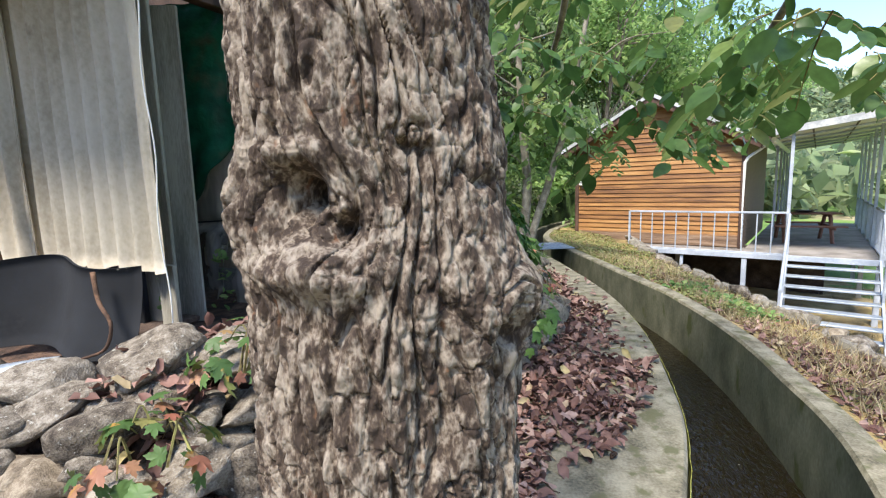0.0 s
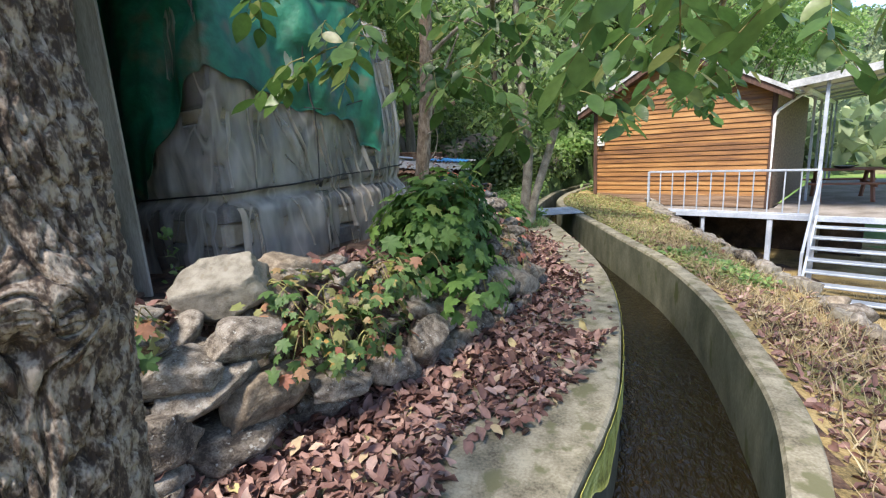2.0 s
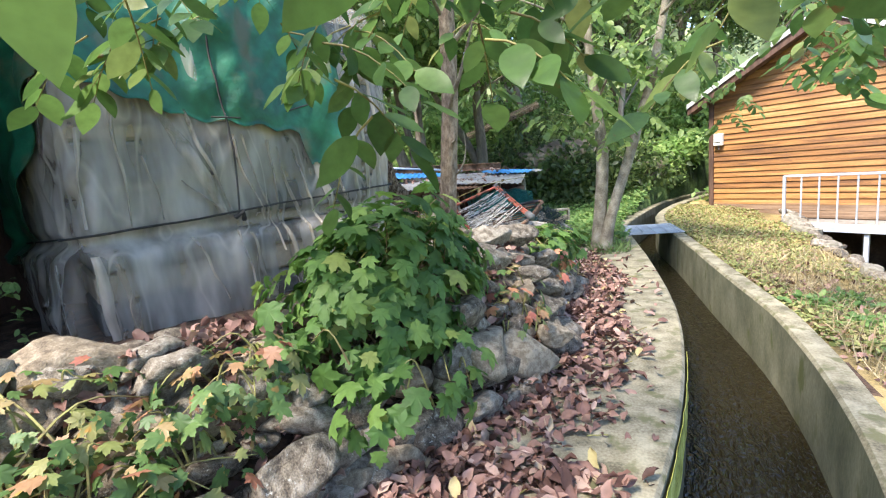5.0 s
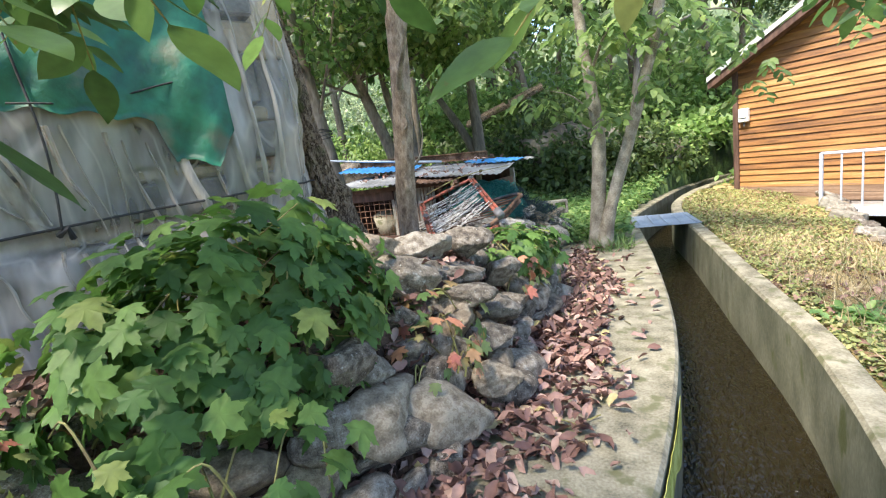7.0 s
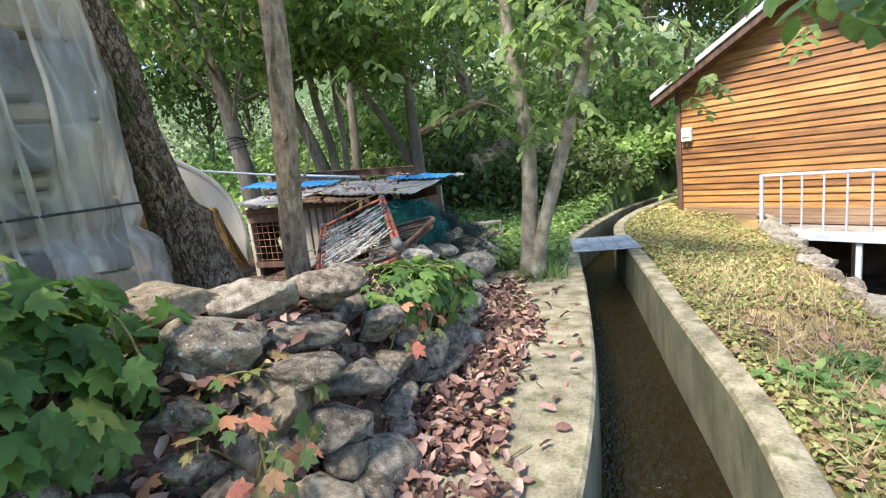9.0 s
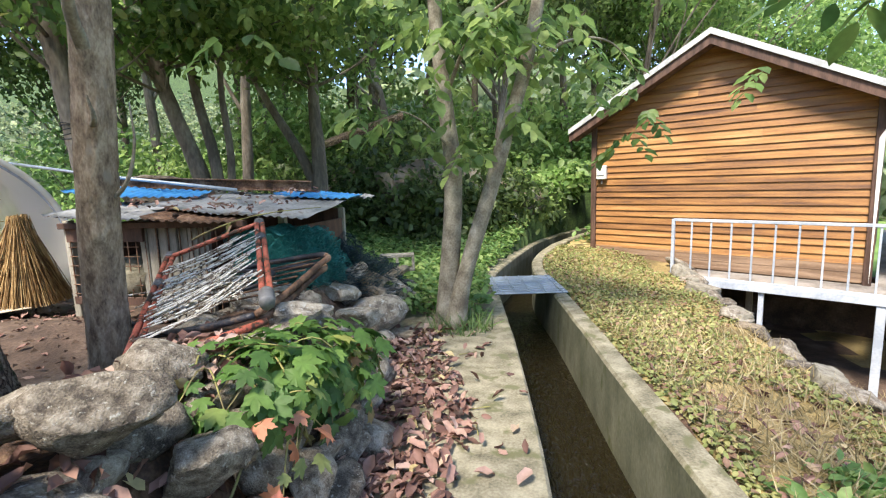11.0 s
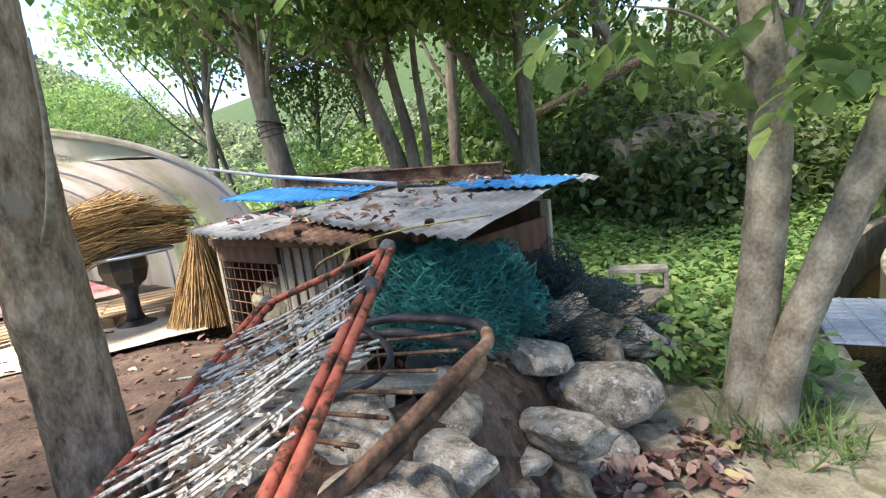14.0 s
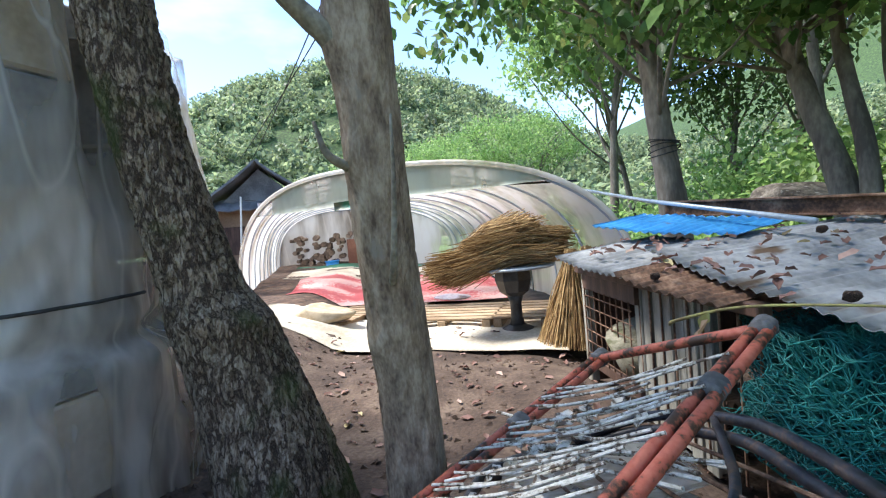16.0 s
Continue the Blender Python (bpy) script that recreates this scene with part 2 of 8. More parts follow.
def leafmat(name, stops, rough=0.45, glow=0.35, patch=None):
    """A leaf: colour leaf by leaf, some light through it. patch: (colour, cover) of withered blotches."""
    m = bpy.data.materials.new(name)
    m.use_nodes = True
    n, l = m.node_tree.nodes, m.node_tree.links
    bs = n["Principled BSDF"]
    stops = [(p, tuple(0.80 * v + 0.20 * (0.35 * c[0] + 0.6 * c[1] + 0.05 * c[2]) for v in c)) for p, c in stops]
    rnd = n.new("ShaderNodeNewGeometry").outputs["Random Per Island"]
    ramp = n.new("ShaderNodeValToRGB")
    el = ramp.color_ramp.elements
    while len(el) < len(stops):
        el.new(0.5)
    for e, (p, c) in zip(el, stops):
        e.position, e.color = p, (*c, 1)
    l.new(rnd, ramp.inputs["Fac"])
    co = n.new("ShaderNodeTexCoord")
    nn = n.new("ShaderNodeTexNoise")
    nn.inputs["Scale"].default_value, nn.inputs["Detail"].default_value = 28.0, 5.0
    l.new(co.outputs["Object"], nn.inputs["Vector"])
    mv = n.new("ShaderNodeHueSaturation")
    ma = n.new("ShaderNodeMath")
    ma.operation = 'MULTIPLY_ADD'
    ma.inputs[1].default_value, ma.inputs[2].default_value = 0.9, 0.55
    l.new(nn.outputs["Fac"], ma.inputs[0])
    l.new(ma.outputs[0], mv.inputs["Value"])
    l.new(ramp.outputs["Color"], mv.inputs["Color"])
    col = mv.outputs["Color"]
    if patch:
        r3 = n.new("ShaderNodeValToRGB")
        r3.color_ramp.elements[0].position, r3.color_ramp.elements[1].position = patch[1], patch[1] + 0.05
        n3 = n.new("ShaderNodeTexNoise")
        n3.inputs["Scale"].default_value, n3.inputs["Detail"].default_value = 16.0, 4.0
        l.new(co.outputs["Object"], n3.inputs["Vector"])
        l.new(n3.outputs["Fac"], r3.inputs["Fac"])
        m3 = n.new("ShaderNodeMix")
        m3.data_type = 'RGBA'
        m3.inputs["B"].default_value = (*patch[0], 1)
        l.new(r3.outputs["Color"], m3.inputs["Factor"])
        l.new(col, m3.inputs["A"])
        col = m3.outputs["Result"]
    l.new(col, bs.inputs["Base Color"])
    bs.inputs["Roughness"].default_value = rough
    tr = n.new("ShaderNodeBsdfTranslucent")
    hs = n.new("ShaderNodeHueSaturation")
    hs.inputs["Value"].default_value, hs.inputs["Saturation"].default_value = 1.45, 1.0
    l.new(col, hs.inputs["Color"])
    l.new(hs.outputs["Color"], tr.inputs["Color"])
    bp = n.new("ShaderNodeBump")
    bp.inputs["Strength"].default_value, bp.inputs["Distance"].default_value = 0.35, 0.004
    l.new(nn.outputs["Fac"], bp.inputs["Height"])
    l.new(bp.outputs["Normal"], bs.inputs["Normal"])
    mx = n.new("ShaderNodeMixShader")
    mx.inputs["Fac"].default_value = glow
    l.new(bs.outputs[0], mx.inputs[1])
    l.new(tr.outputs[0], mx.inputs[2])
    l.new(mx.outputs[0], n["Material Output"].inputs["Surface"])
    return m


def filmmat(name, colour, clear, rough=0.35, dirt=(0.45, 0.42, 0.36), scale=5.0):
    """Plastic film: partly clear, milky and dusty in blotches."""
    m = bpy.data.materials.new(name)
    m.use_nodes = True
    n, l = m.node_tree.nodes, m.node_tree.links
    bs = n["Principled BSDF"]
    co = n.new("ShaderNodeTexCoord")
    nn = n.new("ShaderNodeTexNoise")
    nn.inputs["Scale"].default_value, nn.inputs["Detail"].default_value = scale * 0.8, 4.0
    mp = n.new("ShaderNodeMapping")
    mp.inputs["Scale"].default_value = (1.6, 1.6, 0.45)
    l.new(co.outputs["Object"], mp.inputs["Vector"])
    l.new(mp.outputs["Vector"], nn.inputs["Vector"])
    rp = n.new("ShaderNodeValToRGB")
    rp.color_ramp.elements[0].position, rp.color_ramp.elements[0].color = 0.35, (*colour, 1)
    rp.color_ramp.elements[1].position, rp.color_ramp.elements[1].color = 0.72, (*dirt, 1)
    l.new(nn.outputs["Fac"], rp.inputs["Fac"])
    l.new(rp.outputs["Color"], bs.inputs["Base Color"])
    bs.inputs["Roughness"].default_value = rough
    tl = n.new("ShaderNodeBsdfTranslucent")
    l.new(rp.outputs["Color"], tl.inputs["Color"])
    ms = n.new("ShaderNodeMixShader")
    ms.inputs["Fac"].default_value = 0.5
    l.new(bs.outputs[0], ms.inputs[1])
    l.new(tl.outputs[0], ms.inputs[2])
    tp = n.new("ShaderNodeBsdfTransparent")
    mx = n.new("ShaderNodeMixShader")
    rr = n.new("ShaderNodeMath")
    rr.operation = 'MULTIPLY_ADD'
    rr.inputs[1].default_value, rr.inputs[2].default_value = 2.4, clear - 1.2
    rr.use_clamp = True
    l.new(nn.outputs["Fac"], rr.inputs[0])
    wz = n.new("ShaderNodeTexNoise")
    wz.inputs["Scale"].default_value, wz.inputs["Detail"].default_value, wz.inputs["Distortion"].default_value = scale * 1.0, 1.2, 0.0
    l.new(mp.outputs["Vector"], wz.inputs["Vector"])
    ws, wa = n.new("ShaderNodeMath"), n.new("ShaderNodeMath")
    ws.operation, wa.operation = 'SUBTRACT', 'ABSOLUTE'
    ws.inputs[1].default_value = 0.5
    l.new(wz.outputs["Fac"], ws.inputs[0])
    l.new(ws.outputs[0], wa.inputs[0])
    wr = n.new("ShaderNodeMapRange")
    wr.inputs["From Max"].default_value, wr.inputs["To Min"].default_value = 0.03, 0.5
    l.new(wa.outputs[0], wr.inputs["Value"])
    wm = n.new("ShaderNodeMath")
    wm.operation = 'MULTIPLY'
    l.new(rr.outputs[0], wm.inputs[0])
    l.new(wr.outputs["Result"], wm.inputs[1])
    l.new(wm.outputs[0], mx.inputs["Fac"])
    l.new(ms.outputs[0], mx.inputs[1])
    l.new(tp.outputs[0], mx.inputs[2])
    l.new(mx.outputs[0], n["Material Output"].inputs["Surface"])
    bp = n.new("ShaderNodeBump")
    bp.inputs["Strength"].default_value, bp.inputs["Distance"].default_value = 1.0, 0.05
    n2 = n.new("ShaderNodeTexNoise")
    n2.inputs["Scale"].default_value, n2.inputs["Detail"].default_value = scale * 0.8, 1.2
    l.new(mp.outputs["Vector"], n2.inputs["Vector"])
    sb, ab = n.new("ShaderNodeMath"), n.new("ShaderNodeMath")
    sb.operation, ab.operation = 'SUBTRACT', 'ABSOLUTE'
    sb.inputs[1].default_value = 0.5
    l.new(n2.outputs["Fac"], sb.inputs[0])
    l.new(sb.outputs[0], ab.inputs[0])
    l.new(ab.outputs[0], bp.inputs["Height"])
    l.new(bp.outputs["Normal"], bs.inputs["Normal"])
    return m


M_CONC = mat("weathered concrete", [(0.1, (0.088, 0.078, 0.050)), (0.42, (0.202, 0.182, 0.125)), (0.85, (0.34, 0.312, 0.228))], 6.5, 0.9, 0.8, 70, spots=((0.125, 0.122, 0.062), 7.0, 0.55), bumpdist=0.008, crisp=2.6)
M_CONCW = mat("mossy canal concrete", [(0.1, (0.066, 0.069, 0.037)), (0.5, (0.145, 0.146, 0.092)), (0.9, (0.24, 0.234, 0.158))], 4, 0.85, 0.6, 50, stretch=(1, 1, 0.6), spots=((0.085, 0.095, 0.03), 5.0, 0.6))
M_STONE = mat("grey field stone", [(0.05, (0.050, 0.039, 0.030)), (0.38, (0.135, 0.112, 0.086)), (0.72, (0.235, 0.204, 0.164)), (1.0, (0.335, 0.305, 0.257))], 3.6, 0.92, 1.0, 24, vary=0.45, by="object", spots=((0.36, 0.35, 0.31), 9.0, 0.62), bumpdist=0.020, crisp=3.4, detail=10.0)
M_STONEL = mat("pale lichened stone", [(0.08, (0.12, 0.10, 0.078)), (0.42, (0.29, 0.25, 0.20)), (0.95, (0.46, 0.42, 0.35))], 3.6, 0.92, 1.0, 24, vary=0.3, by="object", spots=((0.50, 0.49, 0.45), 7.0, 0.58), bumpdist=0.020, crisp=3.4, detail=10.0)
M_STONEB = mat("tan field stone", [(0.1, (0.10, 0.076, 0.052)), (0.5, (0.215, 0.172, 0.122)), (0.8, (0.33, 0.28, 0.21))], 4, 0.9, 0.9, 22, vary=0.25, by="object", bumpdist=0.015, crisp=2.6)
M_STONEP = mat("pale split stone", [(0.1, (0.13, 0.114, 0.088)), (0.45, (0.215, 0.195, 0.153)), (0.85, (0.30, 0.278, 0.225))], 3.5, 0.92, 1.0, 42, by="object", bumpdist=0.015, crisp=3.0, spots=((0.20, 0.175, 0.13), 5.0, 0.60))
M_SOIL = mat("bare brown soil", [(0.3, (0.045, 0.028, 0.020)), (0.55, (0.095, 0.062, 0.045)), (0.8, (0.16, 0.115, 0.085))], 3, 0.95, 1.0, 45, bumpdist=0.03)
M_LITTER = mat("leaf mould", [(0.3, (0.03, 0.018, 0.012)), (0.55, (0.09, 0.05, 0.033)), (0.8, (0.17, 0.11, 0.07))], 9, 0.95, 1.0, 60, bumpdist=0.03)
M_DRYGRASS = mat("dry grass ground", [(0.3, (0.12, 0.09, 0.035)), (0.5, (0.30, 0.22, 0.09)), (0.75, (0.44, 0.34, 0.16))], 1.2, 0.95, 0.8, 60, bumpdist=0.03, spots=((0.14, 0.17, 0.05), 0.5, 0.58))
M_FIELD = mat("green field", [(0.3, (0.06, 0.12, 0.02)), (0.55, (0.12, 0.22, 0.045)), (0.8, (0.22, 0.30, 0.08))], 0.35, 0.95, 0.6, 20, spots=((0.34, 0.29, 0.18), 0.12, 0.60))
M_FOREST = mat("forest floor", [(0.3, (0.015, 0.03, 0.008)), (0.55, (0.045, 0.085, 0.02)), (0.8, (0.10, 0.16, 0.045))], 1.5, 0.95, 1.0, 20, bumpdist=0.05)
def barkmat(name, stops, scale, stretch, crack, patch, patch_at):
    """Plated bark: long cracks between plates, plates in blotchy greys, patches of another colour."""
    m = bpy.data.materials.new(name)
    m.use_nodes = True
    n, l = m.node_tree.nodes, m.node_tree.links
    bs = n["Principled BSDF"]
    co, mp = n.new("ShaderNodeTexCoord"), n.new("ShaderNodeMapping")
    mp.inputs["Scale"].default_value = (1, 1, stretch)
    l.new(co.outputs["Object"], mp.inputs["Vector"])
    warp = n.new("ShaderNodeTexNoise")
    warp.inputs["Scale"].default_value, warp.inputs["Detail"].default_value = scale * 0.45, 5.0
    l.new(mp.outputs["Vector"], warp.inputs["Vector"])
    vm = n.new("ShaderNodeVectorMath")
    vm.operation = 'MULTIPLY_ADD'
    vm.inputs[1].default_value = (2.6 / scale,) * 3
    l.new(warp.outputs["Color"], vm.inputs[0])
    l.new(mp.outputs["Vector"], vm.inputs[2])
    gaps = []
    for k in (1.0, 2.9):
        q = n.new("ShaderNodeTexNoise")
        q.inputs["Scale"].default_value, q.inputs["Detail"].default_value, q.inputs["Roughness"].default_value = scale * k, 7.0, 0.62
        l.new(mp.outputs["Vector"], q.inputs["Vector"])
        sb, ab = n.new("ShaderNodeMath"), n.new("ShaderNodeMath")
        sb.operation, ab.operation = 'SUBTRACT', 'ABSOLUTE'
        sb.inputs[1].default_value = 0.5
        l.new(q.outputs["Fac"], sb.inputs[0])
        l.new(sb.outputs[0], ab.inputs[0])
        gaps.append(ab)
    fine = n.new("ShaderNodeTexNoise")
    fine.inputs["Scale"].default_value, fine.inputs["Detail"].default_value = scale * 3, 8.0
    l.new(vm.outputs[0], fine.inputs["Vector"])
    a = n.new("ShaderNodeMapRange")
    a.inputs["From Min"].default_value, a.inputs["From Max"].default_value = crack * 0.15, crack
    l.new(gaps[0].outputs[0], a.inputs["Value"])
    b = n.new("ShaderNodeMapRange")
    b.inputs["From Max"].default_value, b.inputs["To Min"].default_value = crack * 0.7, 0.40
    l.new(gaps[1].outputs[0], b.inputs["Value"])
    h = n.new("ShaderNodeMath")
    h.operation = 'MULTIPLY'
    l.new(a.outputs["Result"], h.inputs[0])
    l.new(b.outputs["Result"], h.inputs[1])
    f = n.new("ShaderNodeMapRange")
    f.inputs["From Min"].default_value, f.inputs["From Max"].default_value, f.inputs["To Min"].default_value, f.inputs["To Max"].default_value = 0.3, 0.7, 0.55, 1.0
    l.new(fine.outputs["Fac"], f.inputs["Value"])
    k = n.new("ShaderNodeMath")
    k.operation = 'MULTIPLY'
    l.new(h.outputs[0], k.inputs[0])
    l.new(f.outputs["Result"], k.inputs[1])
    ramp = n.new("ShaderNodeValToRGB")
    el = ramp.color_ramp.elements
    while len(el) < len(stops):
        el.new(0.5)
    for e, (p, c) in zip(el, stops):
        e.position, e.color = p, (*c, 1)
    l.new(k.outputs[0], ramp.inputs["Fac"])
    pn = n.new("ShaderNodeTexNoise")
    pn.inputs["Scale"].default_value, pn.inputs["Detail"].default_value = patch_at[0], 6.0
    l.new(co.outputs["Object"], pn.inputs["Vector"])
    pr = n.new("ShaderNodeMapRange")
    pr.inputs["From Min"].default_value, pr.inputs["From Max"].default_value, pr.inputs["To Max"].default_value = patch_at[1], patch_at[1] + 0.12, patch_at[2]
    l.new(pn.outputs["Fac"], pr.inputs["Value"])
    mx = n.new("ShaderNodeMix")
    mx.data_type = 'RGBA'
    mx.inputs["B"].default_value = (*patch, 1)
    l.new(pr.outputs["Result"], mx.inputs["Factor"])
    l.new(ramp.outputs["Color"], mx.inputs["A"])
    l.new(mx.outputs["Result"], bs.inputs["Base Color"])
    bs.inputs["Roughness"].default_value = 0.92
    bp = n.new("ShaderNodeBump")
    bp.inputs["Strength"].default_value, bp.inputs["Distance"].default_value = 1.0, 0.012
    l.new(k.outputs[0], bp.inputs["Height"])
    l.new(bp.outputs["Normal"], bs.inputs["Normal"])
    return m


M_BARK = mat("plated grey bark", [(0.18, (0.040, 0.026, 0.018)), (0.42, (0.096, 0.069, 0.049)), (0.58, (0.185, 0.147, 0.112)), (0.92, (0.315, 0.268, 0.212))], 48, 0.94, 1.0, 210, stretch=(1, 1, 0.55), bumpdist=0.008, spots=((0.16, 0.082, 0.045), 40.0, 0.66), crisp=4.2, detail=10.0)
M_BARKY = mat("brown-grey young bark", [(0.1, (0.10, 0.066, 0.044)), (0.5, (0.245, 0.182, 0.125)), (0.9, (0.40, 0.32, 0.235))], 24, 0.9, 1.0, 120, stretch=(1, 1, 0.42), bumpdist=0.014, spots=((0.24, 0.20, 0.155), 16.0, 0.62), crisp=2.8)
M_BARKS = mat("smooth grey bark", [(0.3, (0.115, 0.095, 0.070)), (0.55, (0.24, 0.215, 0.165)), (0.8, (0.38, 0.355, 0.29))], 9, 0.9, 0.9, 70, stretch=(1, 1, 0.8), bumpdist=0.008, spots=((0.17, 0.14, 0.10), 18.0, 0.68), crisp=1.7)
M_BARKD = barkmat("dark mossy bark", [(0.0, (0.060, 0.038, 0.024)), (0.3, (0.165, 0.108, 0.068)), (0.65, (0.265, 0.188, 0.125)), (0.95, (0.38, 0.30, 0.215))], 22, 0.40, 0.050, (0.075, 0.110, 0.018), (3.2, 0.54, 0.85))
M_BARKF = mat("far trunk bark", [(0.3, (0.10, 0.082, 0.065)), (0.6, (0.20, 0.17, 0.135)), (0.85, (0.31, 0.275, 0.22))], 4, 0.95, 0.8, 30, stretch=(1, 1, 0.3), bumpdist=0.02)
M_WATER = bpy.data.materials.new("dark canal water")
M_WATER.use_nodes = True
M_PLANK = mat("varnished cedar siding", [(0.05, (0.085, 0.034, 0.012)), (0.3, (0.20, 0.086, 0.024)), (0.62, (0.32, 0.150, 0.042)), (0.95, (0.42, 0.235, 0.085))], 1.6, 0.6, 0.25, 30, by="object", vary=0.42, stretch=(0.8, 6, 9), spots=((0.12, 0.05, 0.018), 3.0, 0.64))
M_PLANKG = mat("greyed skirting board", [(0.3, (0.15, 0.09, 0.055)), (0.7, (0.30, 0.20, 0.13))], 2, 0.8, 0.3, 30, stretch=(0.6, 4, 9))
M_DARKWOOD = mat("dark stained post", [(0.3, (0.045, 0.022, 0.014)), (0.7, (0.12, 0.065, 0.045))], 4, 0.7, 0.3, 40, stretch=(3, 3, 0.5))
M_PAINT = mat("pale blue-grey painted steel", [(0.3, (0.30, 0.34, 0.40)), (0.7, (0.44, 0.48, 0.54))], 3, 0.5, 0.1, 30, metal=0.0)
M_GALV = mat("galvanised steel plate", [(0.3, (0.30, 0.35, 0.42)), (0.7, (0.45, 0.50, 0.55))], 2.5, 0.45, 0.15, 40, metal=0.5)
M_ROOF = mat("grey metal roof edge", [(0.3, (0.33, 0.34, 0.34)), (0.7, (0.55, 0.56, 0.56))], 3, 0.55, 0.2, 30)
M_WHITE = mat("white plastic", [(0.3, (0.66, 0.66, 0.63)), (0.7, (0.80, 0.80, 0.77))], 3, 0.45, 0.05, 30)
M_CANOPY = mat("cream canopy panel", [(0.3, (0.55, 0.50, 0.42)), (0.7, (0.72, 0.68, 0.60))], 1, 0.6, 0.1, 20)
M_DECK = mat("grey deck floor", [(0.3, (0.17, 0.15, 0.13)), (0.7, (0.30, 0.275, 0.25))], 2, 0.85, 0.3, 30)
M_RUSTRED = mat("rusted red painted pipe", [(0.34, (0.045, 0.022, 0.012)), (0.43, (0.18, 0.058, 0.030)), (0.5, (0.36, 0.082, 0.048)), (0.8, (0.45, 0.135, 0.088))], 14, 0.6, 0.4, 70, bumpdist=0.003)
M_RUST = mat("brown rusted steel", [(0.3, (0.05, 0.025, 0.014)), (0.55, (0.16, 0.085, 0.05)), (0.8, (0.30, 0.19, 0.125))], 8, 0.85, 0.5, 60, bumpdist=0.003)
M_BLACKP = mat("black enamelled pipe", [(0.35, (0.012, 0.013, 0.018)), (0.6, (0.035, 0.038, 0.05)), (0.85, (0.14, 0.09, 0.06))], 8, 0.45, 0.2, 60)
M_ROD = mat("flaking white rod", [(0.36, (0.12, 0.085, 0.06)), (0.46, (0.50, 0.47, 0.41)), (0.8, (0.74, 0.72, 0.68))], 20, 0.6, 0.2, 80, by="object", vary=0.1, spots=((0.04, 0.035, 0.03), 14.0, 0.64))
M_TAPE = mat("grey binding tape", [(0.3, (0.06, 0.06, 0.062)), (0.7, (0.15, 0.15, 0.155))], 10, 0.6, 0.4, 60)
M_BLUE = mat("blue corrugated sheet", [(0.3, (0.02, 0.16, 0.42)), (0.7, (0.06, 0.30, 0.62))], 3, 0.5, 0.2, 30, spots=((0.13, 0.08, 0.05), 4.0, 0.64))
M_TIN = mat("weathered grey corrugated sheet", [(0.3, (0.17, 0.178, 0.188)), (0.7, (0.36, 0.37, 0.385))], 3, 0.6, 0.3, 30, metal=0.25, spots=((0.13, 0.085, 0.055), 3.0, 0.62))
M_SLATE = mat("stained cement slate", [(0.1, (0.34, 0.29, 0.21)), (0.5, (0.50, 0.445, 0.345)), (0.9, (0.58, 0.525, 0.425))], 2.0, 0.9, 0.35, 45, stretch=(1.0, 1.0, 0.7), spots=((0.22, 0.18, 0.125), 6.0, 0.68))
M_GREYB = mat("grey weathered board", [(0.2, (0.20, 0.185, 0.15)), (0.7, (0.40, 0.38, 0.32))], 3, 0.9, 0.4, 50, stretch=(3, 3, 0.4))
M_TARP = mat("faded green tarpaulin", [(0.1, (0.002, 0.048, 0.027)), (0.5, (0.006, 0.110, 0.060)), (0.9, (0.018, 0.185, 0.102))], 3, 0.5, 0.9, 12, spots=((0.085, 0.105, 0.060), 2.6, 0.56), bumpdist=0.02)
M_FILM = filmmat("dusty clear sheeting", (0.78, 0.74, 0.68), 0.60, 0.16, (0.56, 0.51, 0.43), 3.2)
M_FOLD = filmmat("milky folded sheeting", (0.66, 0.62, 0.55), 0.40, 0.15, (0.52, 0.47, 0.39), 6.0)
M_MOSS = mat("yellow-green wet moss", [(0.2, (0.20, 0.19, 0.03)), (0.5, (0.42, 0.42, 0.08)), (0.8, (0.56, 0.56, 0.18))], 9, 0.85, 1.0, 60, bumpdist=0.02)
M_GHFILM = filmmat("milky tunnel film", (0.88, 0.86, 0.82), 0.22, 0.4, (0.66, 0.57, 0.45), 1.2)
M_HOOD = filmmat("grey-green tunnel film", (0.50, 0.55, 0.46), 0.22, 0.4, (0.36, 0.40, 0.30), 1.5)
M_NET = mat("green plastic netting", [(0.3, (0.002, 0.090, 0.092)), (0.7, (0.024, 0.235, 0.22))], 5, 0.55, 0.0, 30)
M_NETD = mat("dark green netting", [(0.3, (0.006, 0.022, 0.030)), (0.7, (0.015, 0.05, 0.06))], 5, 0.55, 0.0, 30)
M_STRAW = mat("golden rice straw", [(0.25, (0.13, 0.068, 0.022)), (0.5, (0.31, 0.185, 0.068)), (0.8, (0.48, 0.335, 0.155))], 12, 0.75, 0.0, 40, by="island", vary=0.5)
M_IRON = mat("black cast iron", [(0.3, (0.012, 0.012, 0.013)), (0.7, (0.04, 0.04, 0.042))], 6, 0.45, 0.2, 50)
M_MATRED = mat("red drying mat", [(0.35, (0.55, 0.09, 0.10)), (0.52, (0.66, 0.16, 0.16)), (0.6, (0.78, 0.50, 0.46))], 1.2, 0.8, 0.2, 30)
M_MATPALE = mat("pale ground sheet", [(0.3, (0.42, 0.36, 0.27)), (0.7, (0.64, 0.58, 0.48))], 2, 0.85, 0.3, 30)
M_PALLET = mat("sun-bleached pallet board", [(0.3, (0.26, 0.175, 0.10)), (0.7, (0.46, 0.34, 0.22))], 3, 0.85, 0.3, 40, by="object", vary=0.2)
M_RUBBER = mat("dark blue-grey rubber sheet and hut shade backing", [(0.3, (0.005, 0.006, 0.008)), (0.7, (0.012, 0.014, 0.018))], 4, 0.95, 0.2, 40)
